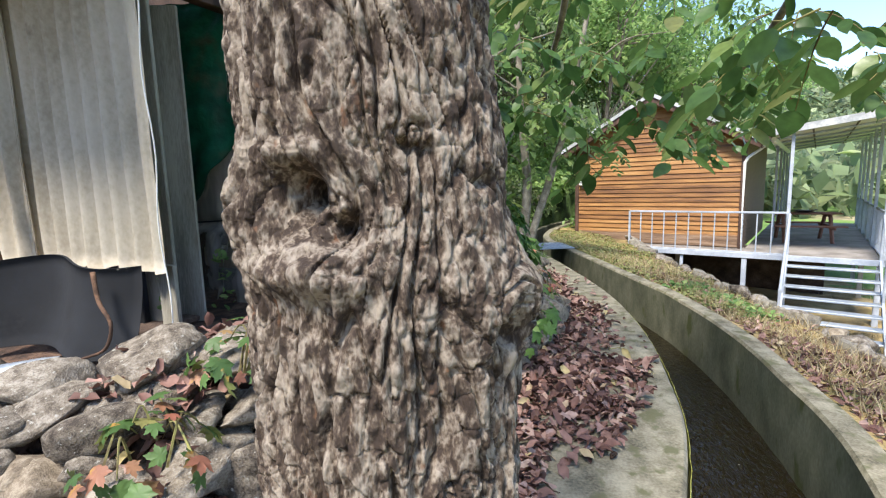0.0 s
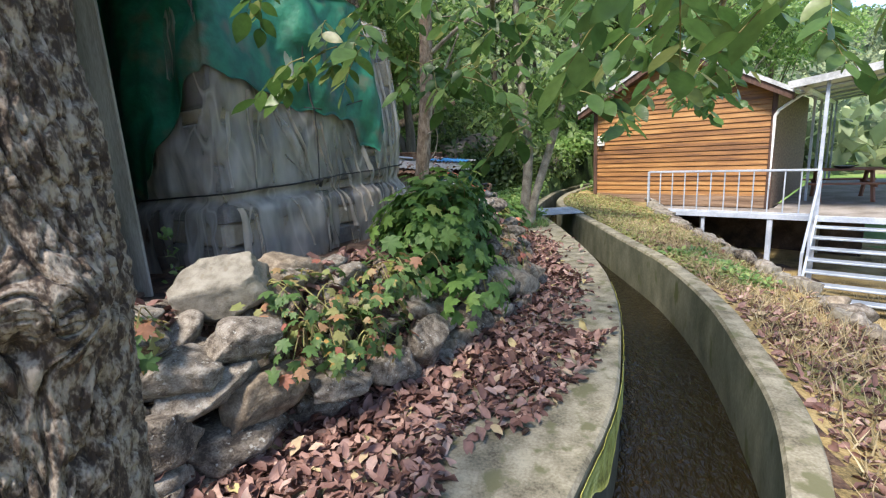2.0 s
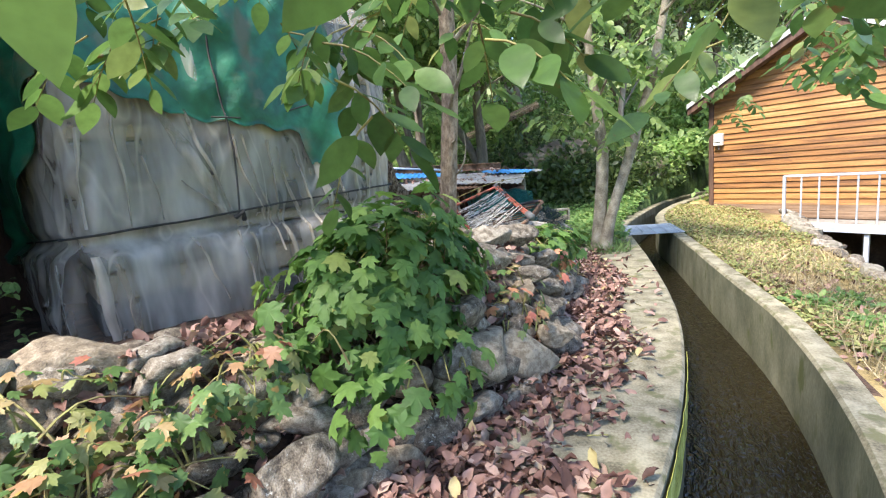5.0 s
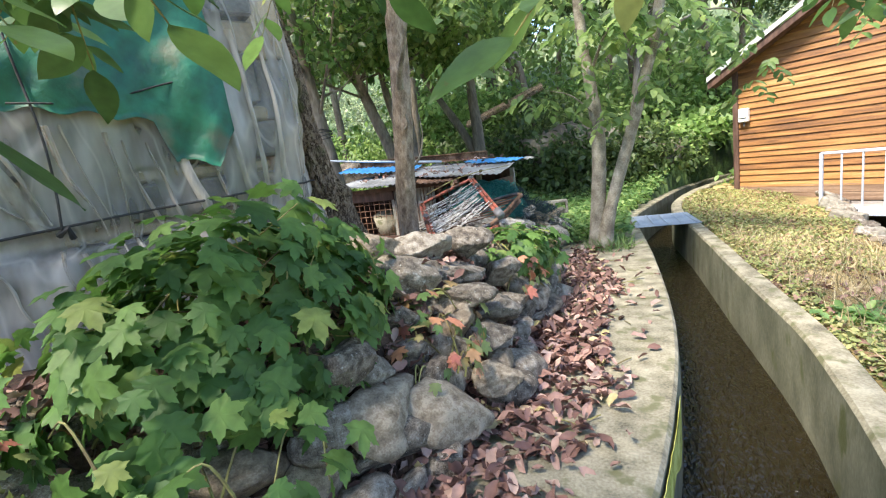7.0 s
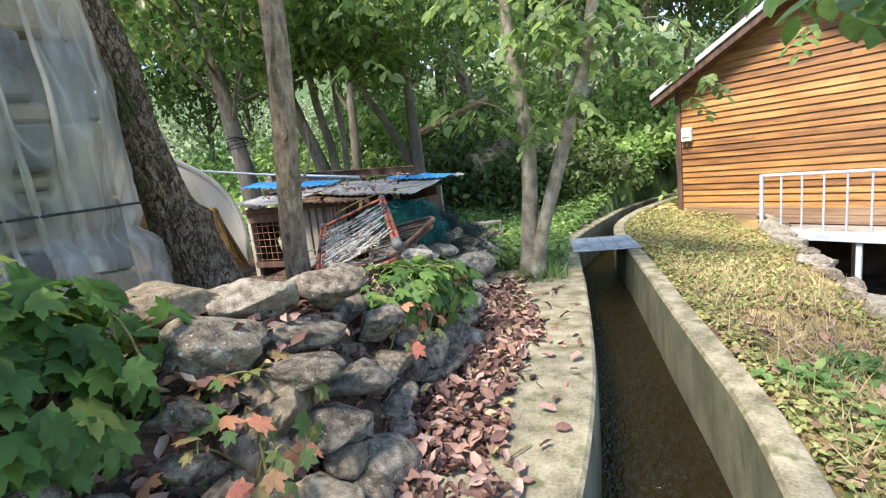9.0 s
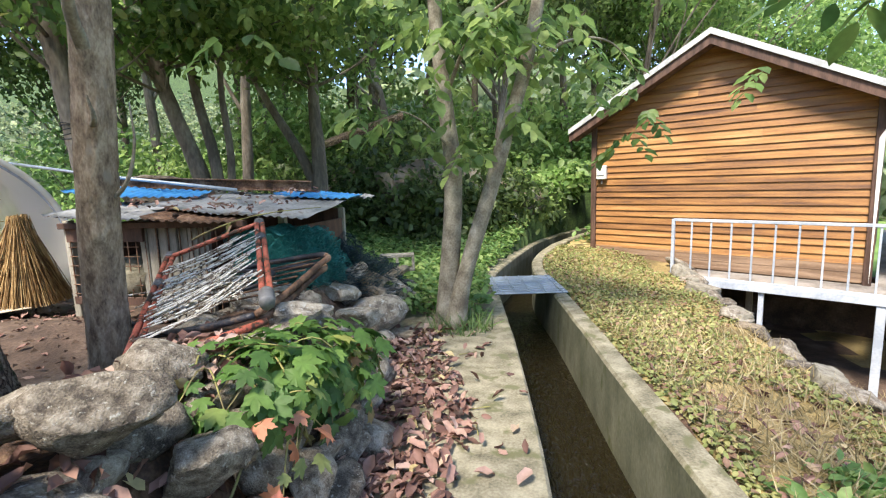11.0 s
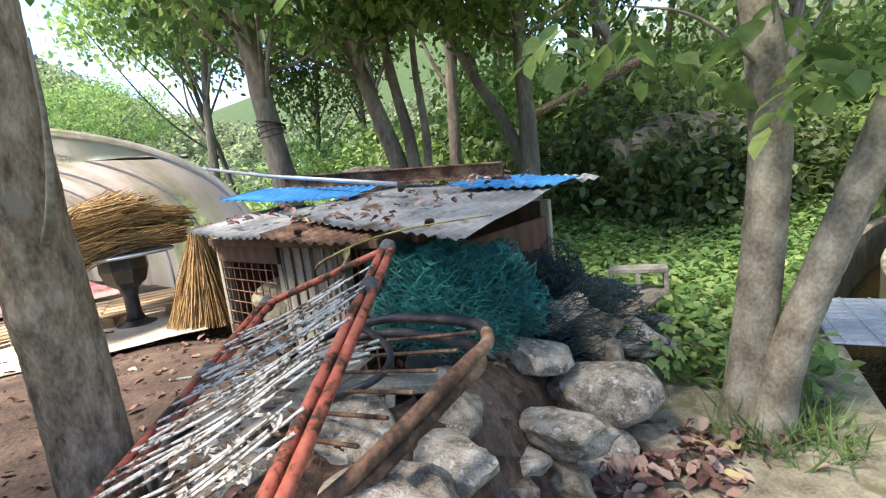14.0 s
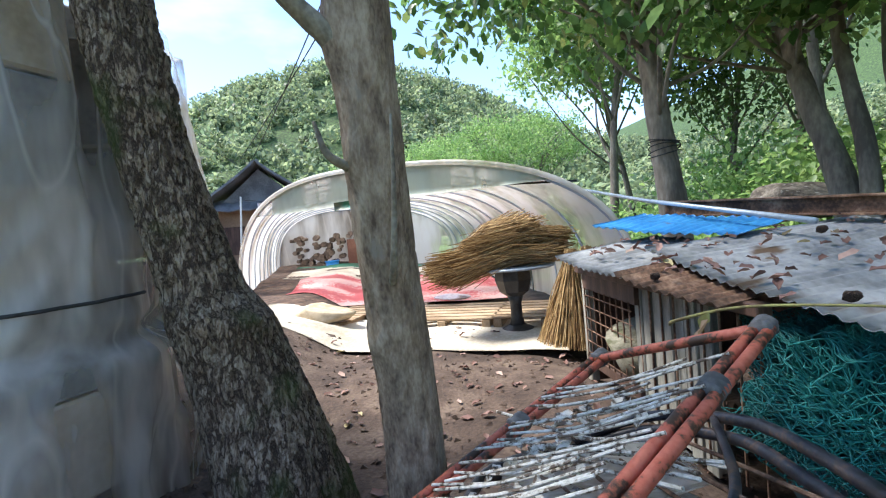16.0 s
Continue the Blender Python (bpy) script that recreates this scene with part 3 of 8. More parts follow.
M_CLAY = mat("brown wooden panel", [(0.3, (0.20, 0.085, 0.055)), (0.7, (0.32, 0.15, 0.10))], 2, 0.8, 0.2, 30)
M_BLOCK = mat("grey hollow concrete block", [(0.3, (0.16, 0.15, 0.125)), (0.7, (0.36, 0.34, 0.29))], 8, 0.95, 0.7, 70, by="object", bumpdist=0.008)
M_CRATE = mat("stacked timber", [(0.1, (0.26, 0.20, 0.13)), (0.9, (0.52, 0.43, 0.31))], 3, 0.85, 0.3, 40, by="object", vary=0.3)
M_CRATEG = mat("grey packed carton", [(0.3, (0.10, 0.098, 0.092)), (0.7, (0.22, 0.21, 0.195))], 3, 0.85, 0.3, 40, by="object", vary=0.3)
M_HOUSEW = mat("mud brown house wall", [(0.3, (0.18, 0.11, 0.07)), (0.7, (0.32, 0.22, 0.15))], 1, 0.9, 0.2, 20)
M_TILE = mat("grey tile roof", [(0.3, (0.10, 0.10, 0.105)), (0.7, (0.20, 0.20, 0.205))], 2, 0.8, 0.3, 25)
M_CLOTHB = mat("dark blue cloth", [(0.3, (0.02, 0.03, 0.10)), (0.7, (0.05, 0.08, 0.22))], 6, 0.9, 0.3, 40)
M_CLOTHW = mat("pale pink cloth", [(0.3, (0.62, 0.50, 0.52)), (0.7, (0.80, 0.74, 0.74))], 6, 0.9, 0.3, 40)
M_SACK = mat("tan woven sack", [(0.3, (0.40, 0.30, 0.19)), (0.7, (0.60, 0.49, 0.34))], 4, 0.85, 0.5, 60)
M_ROPE = mat("black rope", [(0.3, (0.012, 0.012, 0.012)), (0.7, (0.04, 0.04, 0.04))], 20, 0.8, 0.3, 90)
M_BUCKET = mat("bright blue plastic", [(0.3, (0.01, 0.20, 0.60)), (0.7, (0.03, 0.30, 0.72))], 3, 0.4, 0.05, 30)
M_LOG = mat("cut firewood", [(0.3, (0.10, 0.07, 0.05)), (0.7, (0.30, 0.22, 0.16))], 8, 0.9, 0.4, 50, by="object", vary=0.4)
M_STEM = mat("brown-green stem", [(0.3, (0.13, 0.10, 0.045)), (0.7, (0.28, 0.27, 0.09))], 9, 0.8, 0.2, 50)
L_WALNUT = leafmat("broad green leaf", [(0.0, (0.035, 0.095, 0.010)), (0.5, (0.065, 0.165, 0.018)), (0.88, (0.11, 0.22, 0.03)), (1.0, (0.22, 0.24, 0.04))], 0.38, 0.40, ((0.14, 0.09, 0.03), 0.70))
L_VINE = leafmat("vine leaf", [(0.0, (0.030, 0.102, 0.007)), (0.6, (0.066, 0.180, 0.012)), (0.9, (0.13, 0.255, 0.020)), (1.0, (0.26, 0.29, 0.03))], 0.6, 0.36)
L_VINEY = leafmat("turning vine leaf", [(0.0, (0.04, 0.11, 0.016)), (0.6, (0.09, 0.19, 0.028)), (0.78, (0.22, 0.24, 0.045)), (0.88, (0.36, 0.19, 0.07)), (1.0, (0.36, 0.10, 0.06))], 0.55, 0.3, ((0.42, 0.24, 0.06), 0.64))
L_VINEO = leafmat("orange vine leaf", [(0.0, (0.08, 0.16, 0.03)), (0.35, (0.20, 0.24, 0.05)), (0.5, (0.52, 0.22, 0.08)), (0.8, (0.60, 0.20, 0.09)), (1.0, (0.45, 0.10, 0.06))], 0.55, 0.3)
L_DEAD = leafmat("fallen brown leaf", [(0.0, (0.078, 0.032, 0.023)), (0.4, (0.19, 0.083, 0.061)), (0.75, (0.34, 0.182, 0.138)), (0.95, (0.44, 0.29, 0.225)), (1.0, (0.44, 0.36, 0.10))], 0.7, 0.08)
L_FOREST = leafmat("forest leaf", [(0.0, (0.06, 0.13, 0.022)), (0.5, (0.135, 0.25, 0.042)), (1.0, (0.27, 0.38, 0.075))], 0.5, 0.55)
# the wood's sun and shade are put into these bright and dark leaf colours
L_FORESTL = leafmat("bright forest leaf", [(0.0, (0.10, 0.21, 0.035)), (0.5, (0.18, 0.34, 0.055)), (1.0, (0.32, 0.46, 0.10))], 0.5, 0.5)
L_FOREST_SHADED = leafmat("shrub leaf with shade in its colour", [(0.0, (0.03, 0.062, 0.013)), (0.5, (0.07, 0.13, 0.026)), (1.0, (0.15, 0.22, 0.045))], 0.5, 0.46)
# distance haze is put into this paler leaf colour
L_HILL_HAZE = leafmat("far hill leaf paled for haze", [(0.0, (0.10, 0.155, 0.075)), (0.5, (0.19, 0.265, 0.105)), (1.0, (0.32, 0.38, 0.16))], 0.6, 0.4)
L_COVER = leafmat("yellow-green ground leaf", [(0.0, (0.12, 0.16, 0.025)), (0.5, (0.27, 0.30, 0.06)), (0.78, (0.38, 0.34, 0.10)), (0.86, (0.32, 0.20, 0.10)), (1.0, (0.24, 0.12, 0.07))], 0.6, 0.25)
L_COVERG = leafmat("green ground leaf", [(0.0, (0.08, 0.19, 0.03)), (0.6, (0.15, 0.31, 0.05)), (1.0, (0.32, 0.42, 0.09))], 0.55, 0.4)
L_GRASS = leafmat("straw-coloured grass blade", [(0.0, (0.17, 0.14, 0.05)), (0.5, (0.38, 0.28, 0.11)), (1.0, (0.50, 0.41, 0.22))], 0.7, 0.2)
L_GRASSG = leafmat("green grass blade", [(0.0, (0.05, 0.12, 0.02)), (1.0, (0.16, 0.27, 0.05))], 0.6, 0.25)

L_HILL_HAZE.node_tree.nodes["Noise Texture"].inputs["Scale"].default_value = 0.2
L_HILL_HAZE.node_tree.nodes["Math"].inputs[1].default_value = 3.2
L_HILL_HAZE.node_tree.nodes["Math"].inputs[2].default_value = -0.6
# leaf shapes: lying along x from the stalk, folded a little on the midrib
LEAF_A = ([(0, 0, 0), (0.3, 0.27, 0.05), (0.68, 0.25, 0.03), (1, 0, -0.12), (0.68, -0.25, 0.03), (0.3, -0.27, 0.05), (0.5, 0, -0.02)], [(0, 6, 1), (1, 6, 2), (2, 6, 3), (3, 6, 4), (4, 6, 5), (5, 6, 0)])
LEAF_C = ([(0, 0, 0), (0.22, 0.20, 0.06), (0.55, 0.25, 0.14), (0.85, 0.13, 0.05), (1, 0, -0.10), (0.85, -0.15, 0.16), (0.55, -0.24, 0.06), (0.22, -0.18, 0.16), (0.3, 0, -0.03), (0.65, 0, -0.02)], [(0, 8, 1), (1, 8, 2), (2, 8, 9), (2, 9, 3), (3, 9, 4), (4, 9, 5), (5, 9, 6), (6, 9, 8), (6, 8, 7), (7, 8, 0)])
_po = [(0, 0.72), (9, 0.55), (15, 0.56), (24, 0.41), (32, 0.36), (40, 0.50), (46, 0.50), (54, 0.63), (62, 0.47), (68, 0.47), (80, 0.34), (92, 0.40), (98, 0.39), (110, 0.50), (120, 0.36), (138, 0.33), (158, 0.30), (176, 0.24)]
_po = [(a, r) for a, r in _po] + [(-a, r * 0.97) for a, r in _po[:0:-1]]
_pv = [(0.34 + r * math.cos(radians(a)), r * 1.05 * math.sin(radians(a)), -0.22 * r * r + (0.035 if r < 0.42 else -0.02)) for a, r in _po]
LEAF_V = (_pv + [(0.34, 0, 0.035)], [(i, (i + 1) % len(_pv), len(_pv)) for i in range(len(_pv))])
_st = np.linspace(0, 1, 9)
_hw = 0.285 * np.sin(np.pi * _st ** 0.85) ** 0.85 + 0.002
LEAF_W = ([(x, k * w, 0.10 * abs(k) * w - 0.13 * x * x + 0.012 * math.sin(9 * x + k)) for x, w in zip(_st, _hw) for k in (-1, 0, 1)], [(3 * i + j, 3 * i + j + 3, 3 * i + j + 4, 3 * i + j + 1) for i in range(8) for j in range(2)])
LEAF_Q = ([(0, 0, 0), (0.5, 0.28, 0.06), (1, 0, -0.08), (0.5, -0.28, 0.06)], [(0, 1, 2, 3)])
BLADE = ([(0, -0.03, 0), (0, 0.03, 0), (0.08, 0.02, 0.5), (0.30, 0.0, 1.0), (0.08, -0.02, 0.5)], [(0, 1, 2), (0, 2, 4), (4, 2, 3)])

# ---------- the lie of the land
LIP = bez([(-2.6, -5.0), (-0.6, -2.4), (0.75, -0.5), (1.38, 0.55), (1.98, 1.95), (2.29, 2.85), (2.50, 4.05), (2.58, 5.2), (2.52, 6.5), (2.28, 8.25), (2.0, 10.0), (1.86, 11.0), (1.98, 12.0), (2.20, 13.3), (2.52, 14.7), (3.1, 16.2), (3.9, 17.6), (6.0, 20.0)], 14)
INN = bez([(-2.0, -5.5), (0.05, -2.9), (1.45, -0.9), (2.1, 0.45), (2.72, 1.85), (3.03, 2.75), (3.225, 4.0), (3.275, 4.8), (3.265, 5.4), (3.205, 6.2), (2.97, 7.7), (2.66, 9.8), (2.42, 11.1), (2.36, 12.2), (2.50, 13.3), (2.80, 14.5), (3.35, 15.9), (4.1, 17.2), (6.3, 19.5)], 14)


def offset(line, d):
    t = np.gradient(line, axis=0)
    t /= np.linalg.norm(t, axis=1)[:, None]
    return line + np.stack([t[:, 1], -t[:, 0]], 1) * d


OUT = offset(INN, 0.17)
FOOT_Y = [1.1, 1.5, 2.15, 2.46, 2.98, 3.4, 4.14, 5.0, 5.5, 6.3, 7.0, 7.5, 8.0, 9.0, 9.8, 11.0]
FOOT_X = [0.30, 0.38, 0.49, 0.91, 1.15, 1.35, 1.72, 1.84, 1.72, 1.69, 1.52, 1.36, 1.16, 1.02, 0.7, 0.3]
BANK_Y = [-4.0, 0.0, 3.5, 6.0, 9.0, 11.5, 12.9, 15.0]
BANK_X = [2.9, 3.9, 4.45, 4.58, 4.55, 4.62, 4.75, 5.6]


def lipx(y):
    return np.interp(y, LIP[:, 1], LIP[:, 0])


def outx(y):
    return np.interp(y, OUT[:, 1], OUT[:, 0])


def land(x, y):
    """Height of the ground at plan points (arrays)."""
    x, y = np.asarray(x, float), np.asarray(y, float)
    wob = 0.02 * np.sin(x * 3.1 + 1.3 * np.sin(y * 2.3)) + 0.015 * np.sin(y * 4.7 + x * 1.7)
    # terrace behind the dry stone wall
    foot = np.interp(y, FOOT_Y, FOOT_X)
    s = np.minimum(foot - x, (y - 1.0) * 0.8)
    top = 0.62 - 0.30 * smooth01((y - 4.9) / 1.0) * smooth01((0.9 - x) / 0.8) - 0.22 * smooth01((y - 7.2) / 1.2)
    z = -0.035 + (top + 0.035) * smooth01(s / 0.5) + wob * smooth01(s / 0.3)
    # wooded slope beyond
    rise = 0.15 * np.clip(y - 11.3, 0, 60) * smooth01((y - 11.3) / 4) * smooth01((x + 16) / 9) * smooth01((34 - x) / 22)
    side = 0.22 * np.clip(y - 12 + 0.55 * (x + 4), 0, 50) * smooth01((-x - 1) / 5) * smooth01((x + 15) / 8) * 0.6
    z = z + np.where(x < outx(y) + 0.4, rise + side, 0)
    # bank on the other side, then the drop to the field
    ox = outx(y)
    bank = np.interp(y, BANK_Y, BANK_X)
    zb = -0.04 - 0.26 * smooth01((x - ox) / np.maximum(bank - ox, 0.3)) + wob
    drop = smooth01((x - bank) / 0.75)
    back = smooth01((y - 16.5) / 6)
    zr = zb * (1 - drop) + (-1.75 + 1.2 * wob) * drop
    zr = zr * (1 - back) + (zb + 0.12 * np.clip(y - 16.5, 0, 40)) * back * (1 - smooth01((x - 5) / 10)) + zr * back * smooth01((x - 5) / 10)
    z = np.where(x > ox - 0.06, zr, z)
    # the channel
    inside = (x > lipx(y) - 0.12) & (x < ox - 0.06) & (y > -5) & (y < 19.5)
    z = np.where(inside, -0.95, z)
    # far hills
    far = np.hypot(x, y)
    hill = 75 * smooth01((-x - 70) / 150) * (0.55 + 0.45 * np.sin(y * 0.018 + 1.9)) + 40 * smooth01((y - 60) / 160) + 25 * smooth01((x - 220) / 200) + 55 * smooth01((-y - 120) / 150)
    return z + np.where(far > 40, hill, 0)


def axis_steps(fine, near, far):
    a = list(np.arange(fine[0], fine[1], fine[2]))
    s, v = near, fine[1]
    while v < far:
        a.append(v)
        s *= 1.18
        v += s
    s, v = near, fine[0]
    while v > -far:
        s *= 1.18
        v -= s
        a.append(v)
    return np.array(sorted(a))


GX, GY = axis_steps((-3.4, 6.4, 0.075), 0.12, 900), axis_steps((-1.5, 17.5, 0.085), 0.12, 900)
XX, YY = np.meshgrid(GX, GY)
ZZ = land(XX, YY)
geo = Geo().sheet(np.stack([XX, YY, ZZ], -1).transpose(1, 0, 2))
me = geo.mesh("ground", None, True)
for m in (M_LITTER, M_SOIL, M_DRYGRASS, M_FIELD, M_FOREST):
    me.materials.append(m)
cen = np.empty(len(me.polygons) * 3)
me.polygons.foreach_get("center", cen)
cen = cen.reshape(-1, 3)
cx, cy = cen[:, 0] + 0.25 * np.sin(cen[:, 1] * 5), cen[:, 1] + 0.25 * np.sin(cen[:, 0] * 4)
idx = np.zeros(len(cen), int)
idx[(cx < 0.9) & (cy > 5.2)] = 1
idx[(cy > 9.6) & (cx < outx(cy) + 0.2)] = 4
idx[(cx < -16) & (cy < 12)] = 3
idx[(cen[:, 0] > outx(cen[:, 1]) + 0.02) & (cen[:, 1] < 16)] = 2
idx[(cx > 11)] = 3
idx[(cx > outx(cy)) & (cy > 15.5) & (cx < 9)] = 4
idx[(cx > 4.9) & (cx < 7.6) & (cy > 10.5) & (cy < 20)] = 1
idx[np.hypot(cx, cy) > 60] = 4
idx[(cx > 11) & (cx < 200) & (cy < 60) & (cy > -80)] = 3
me.polygons.foreach_set("material_index", idx.astype(np.int32))
if me.polygons[0].normal.z < 0:
    me.flip_normals()
solid("ground", me, None, "soil, leaf mould and dry grass round a canal, with a field beyond", "ground", kind="structure")


def strip(lines, name, material, label, wob=0.006):
    """A band through several lines of equal length (x, y, z rows), relief of a few millimetres."""
    g = np.stack(lines, 1)
    for i in range(g.shape[0]):
        for j in range(g.shape[1]):
            g[i, j, 2] += wob * nz(g[i, j, 0], g[i, j, 1], g[i, j, 2], 2.3)
            g[i, j, 0] += 1.3 * wob * nz(g[i, j, 1], g[i, j, 2], 3.3, 1.6)
    return solid(name, Geo().sheet(g), material, label, kind="structure")


def at_z(line, z):
    return np.concatenate([line, np.full((len(line), 1), z)], 1)


LIPD, INND = bez(LIP[::7], 10), bez(INN[::7], 10)
ledge_w = np.clip(LIPD[:, 0] - np.interp(LIPD[:, 1], FOOT_Y, FOOT_X) + 0.35, 0.45, 1.15)
tl = np.gradient(LIPD, axis=0)
tl /= np.linalg.norm(tl, axis=1)[:, None]
nl = np.stack([-tl[:, 1], tl[:, 0]], 1)
rows = [at_z(LIPD + nl * (ledge_w * k)[:, None], 0.0 - 0.05 * (k > 0.99)) for k in (1.0, 0.8, 0.6, 0.4, 0.2, 0.05)]
rows += [at_z(LIPD + nl * 0.018, 0.0), at_z(LIPD, -0.02)]
strip(rows, "ledge", M_CONC, "weathered mossy concrete ledge beside the canal")
strip([at_z(LIPD, -0.022), at_z(LIPD - nl * 0.008, -0.15), at_z(LIPD - nl * 0.004, -0.4), at_z(LIPD, -0.98)], "canal_wall_near", M_CONCW, "mossy concrete side of the canal")
ti = np.gradient(INND, axis=0)
ti /= np.linalg.norm(ti, axis=1)[:, None]
ni = np.stack([ti[:, 1], -ti[:, 0]], 1)
strip([at_z(INND, -0.98), at_z(INND - ni * 0.004, -0.4), at_z(INND, -0.022)], "canal_wall_far", M_CONCW, "green-stained concrete side of the canal")
strip([at_z(INND, -0.022), at_z(INND + ni * 0.016, 0.0), at_z(INND + ni * 0.085, 0.004), at_z(INND + ni * 0.155, 0.0), at_z(INND + ni * 0.17, -0.02), at_z(INND + ni * 0.175, -0.6)], "canal_coping", M_CONC, "grey concrete top of the canal wall")

# water
n, l = M_WATER.node_tree.nodes, M_WATER.node_tree.links
bs = n["Principled BSDF"]
bs.inputs["Base Color"].default_value = (0.013, 0.0095, 0.0035, 1)
bs.inputs["Specular IOR Level"].default_value = 1.0
bs.inputs["Roughness"].default_value = 0.04
bs.inputs["IOR"].default_value = 1.33
co, mp, wv, bp = n.new("ShaderNodeTexCoord"), n.new("ShaderNodeMapping"), n.new("ShaderNodeTexNoise"), n.new("ShaderNodeBump")
mp.inputs["Scale"].default_value = (2.0, 1.0, 1.0)
wv.inputs["Scale"].default_value, wv.inputs["Detail"].default_value, wv.inputs["Distortion"].default_value = 11.0, 2.5, 1.2
bp.inputs["Strength"].default_value, bp.inputs["Distance"].default_value = 1.0, 0.035
l.new(co.outputs["Object"], mp.inputs["Vector"])
l.new(mp.outputs["Vector"], wv.inputs["Vector"])
l.new(wv.outputs["Fac"], bp.inputs["Height"])
l.new(bp.outputs["Normal"], bs.inputs["Normal"])
WATER_Z = -0.58
k = min(len(LIPD), len(INND))
a, b = at_z(LIPD[:k] + nl[:k] * 0.02, WATER_Z), at_z(INND[:k] + ni[:k] * 0.02, WATER_Z)
cw = np.concatenate([[0], np.cumsum(np.linalg.norm(np.diff(a, axis=0), axis=1))])
qs = np.arange(0, cw[-1], 0.03)
a, b = (np.stack([np.interp(qs, cw, e[:, i]) for i in range(3)], 1) for e in (a, b))
wg = np.stack([a * (1 - k) + b * k for k in np.linspace(0, 1, 26)], 1)
for i in range(wg.shape[0]):
    for j in range(26):
        x, y = wg[i, j, 0], wg[i, j, 1]
        w = nz(x * 2, y * 1.2, 3.0)
        calm = 0.35 + 0.65 * smooth01((4.6 - y) / 2.5)
        wg[i, j, 2] += calm * (0.007 * nz(x * 7 + 2 * w, y * 3.5 + 2 * w, 1.0) + 0.015 * nz(x * 19 + 3 * w, y * 9 + 3 * w, 2.0))
solid("water", Geo().sheet(wg), M_WATER, "dark brown rippling canal water", "water", kind="structure", shade=True)

# ---------- the timber shed with its deck, stairs and canopy
YAW = -32.0
HOME = (3.56, 14.43, 0.0)
shed = thing("wooden_shed", "wooden shed clad in orange varnished lapped boards", "shed", HOME, YAW)
W, EAVE, PEAK, BASE, DEEP = 4.2, 2.36, 3.50, -0.33, 6.0


def gable(x):
    return EAVE + (PEAK - EAVE) * (1 - abs(x - W / 2) / (W / 2))


z, k = BASE + 0.30, 0
while z < PEAK - 0.05:
    h = 0.122 + 0.012 * math.sin(k * 2.1)
    top = z + h
    if top > EAVE:
        half = (PEAK - min(top, PEAK - 0.02)) / (PEAK - EAVE) * W / 2
        x0, x1 = W / 2 - half - 0.05, W / 2 + half + 0.05
    else:
        x0, x1 = 0.06, W - 0.02
    cut = (x0 + x1) / 2 + 0.8 * math.sin(k * 1.7) if x1 - x0 > 1.5 and k % 3 == 1 else None
    for a, b in ([(x0, x1)] if cut is None else [(x0, cut - 0.002), (cut + 0.002, x1)]):
        nseg = max(2, int((b - a) / 0.35))
        g = Geo()
        grid = []
        for i in range(nseg + 1):
            x = a + (b - a) * i / nseg
            dz = 0.006 * nz(x, k * 3.3, 0, 1.4) + 0.004 * nz(x, k * 9.1, 5, 5.0)
            grid.append([(x, 0.012, z - 0.022 + dz), (x, -0.034 - 0.008 * abs(nz(x, k * 5.0, 2, 2)), z - 0.020 + dz), (x, -0.002, z + h + 0.01 + dz)])
        g.sheet(np.array(grid))
        part("plank", g, M_PLANK, shed)
    z += h
    k += 1
g = Geo()
for i in range(2):
    g.box((W / 2 + 0.02, -0.012 - 0.006 * i, BASE + 0.08 + 0.15 * i), (W - 0.05, 0.03, 0.152), bevel=0.006)
part("skirting", g, M_PLANKG, shed, "faded brown boards along the foot")
g = Geo()
outline = [(0, BASE - 0.06), (W, BASE - 0.06), (W, EAVE), (W / 2, PEAK), (0, EAVE)]
g.add([(x, y, z) for y in (0.015, DEEP) for x, z in outline], [(0, 1, 2, 3, 4), (9, 8, 7, 6, 5)] + [(i, 5 + i, 5 + (i + 1) % 5, (i + 1) % 5) for i in range(5)])
part("wall", g, M_PLANKG, shed, "brown board walls")
for x in (0.02, W):
    part("corner_post", Geo().box((x, -0.03, (BASE + EAVE) / 2 - 0.05), (0.10, 0.09, EAVE - BASE + 0.1), bevel=0.008), M_DARKWOOD, shed, "dark stained corner post")
over, ov = 0.42, 0.38
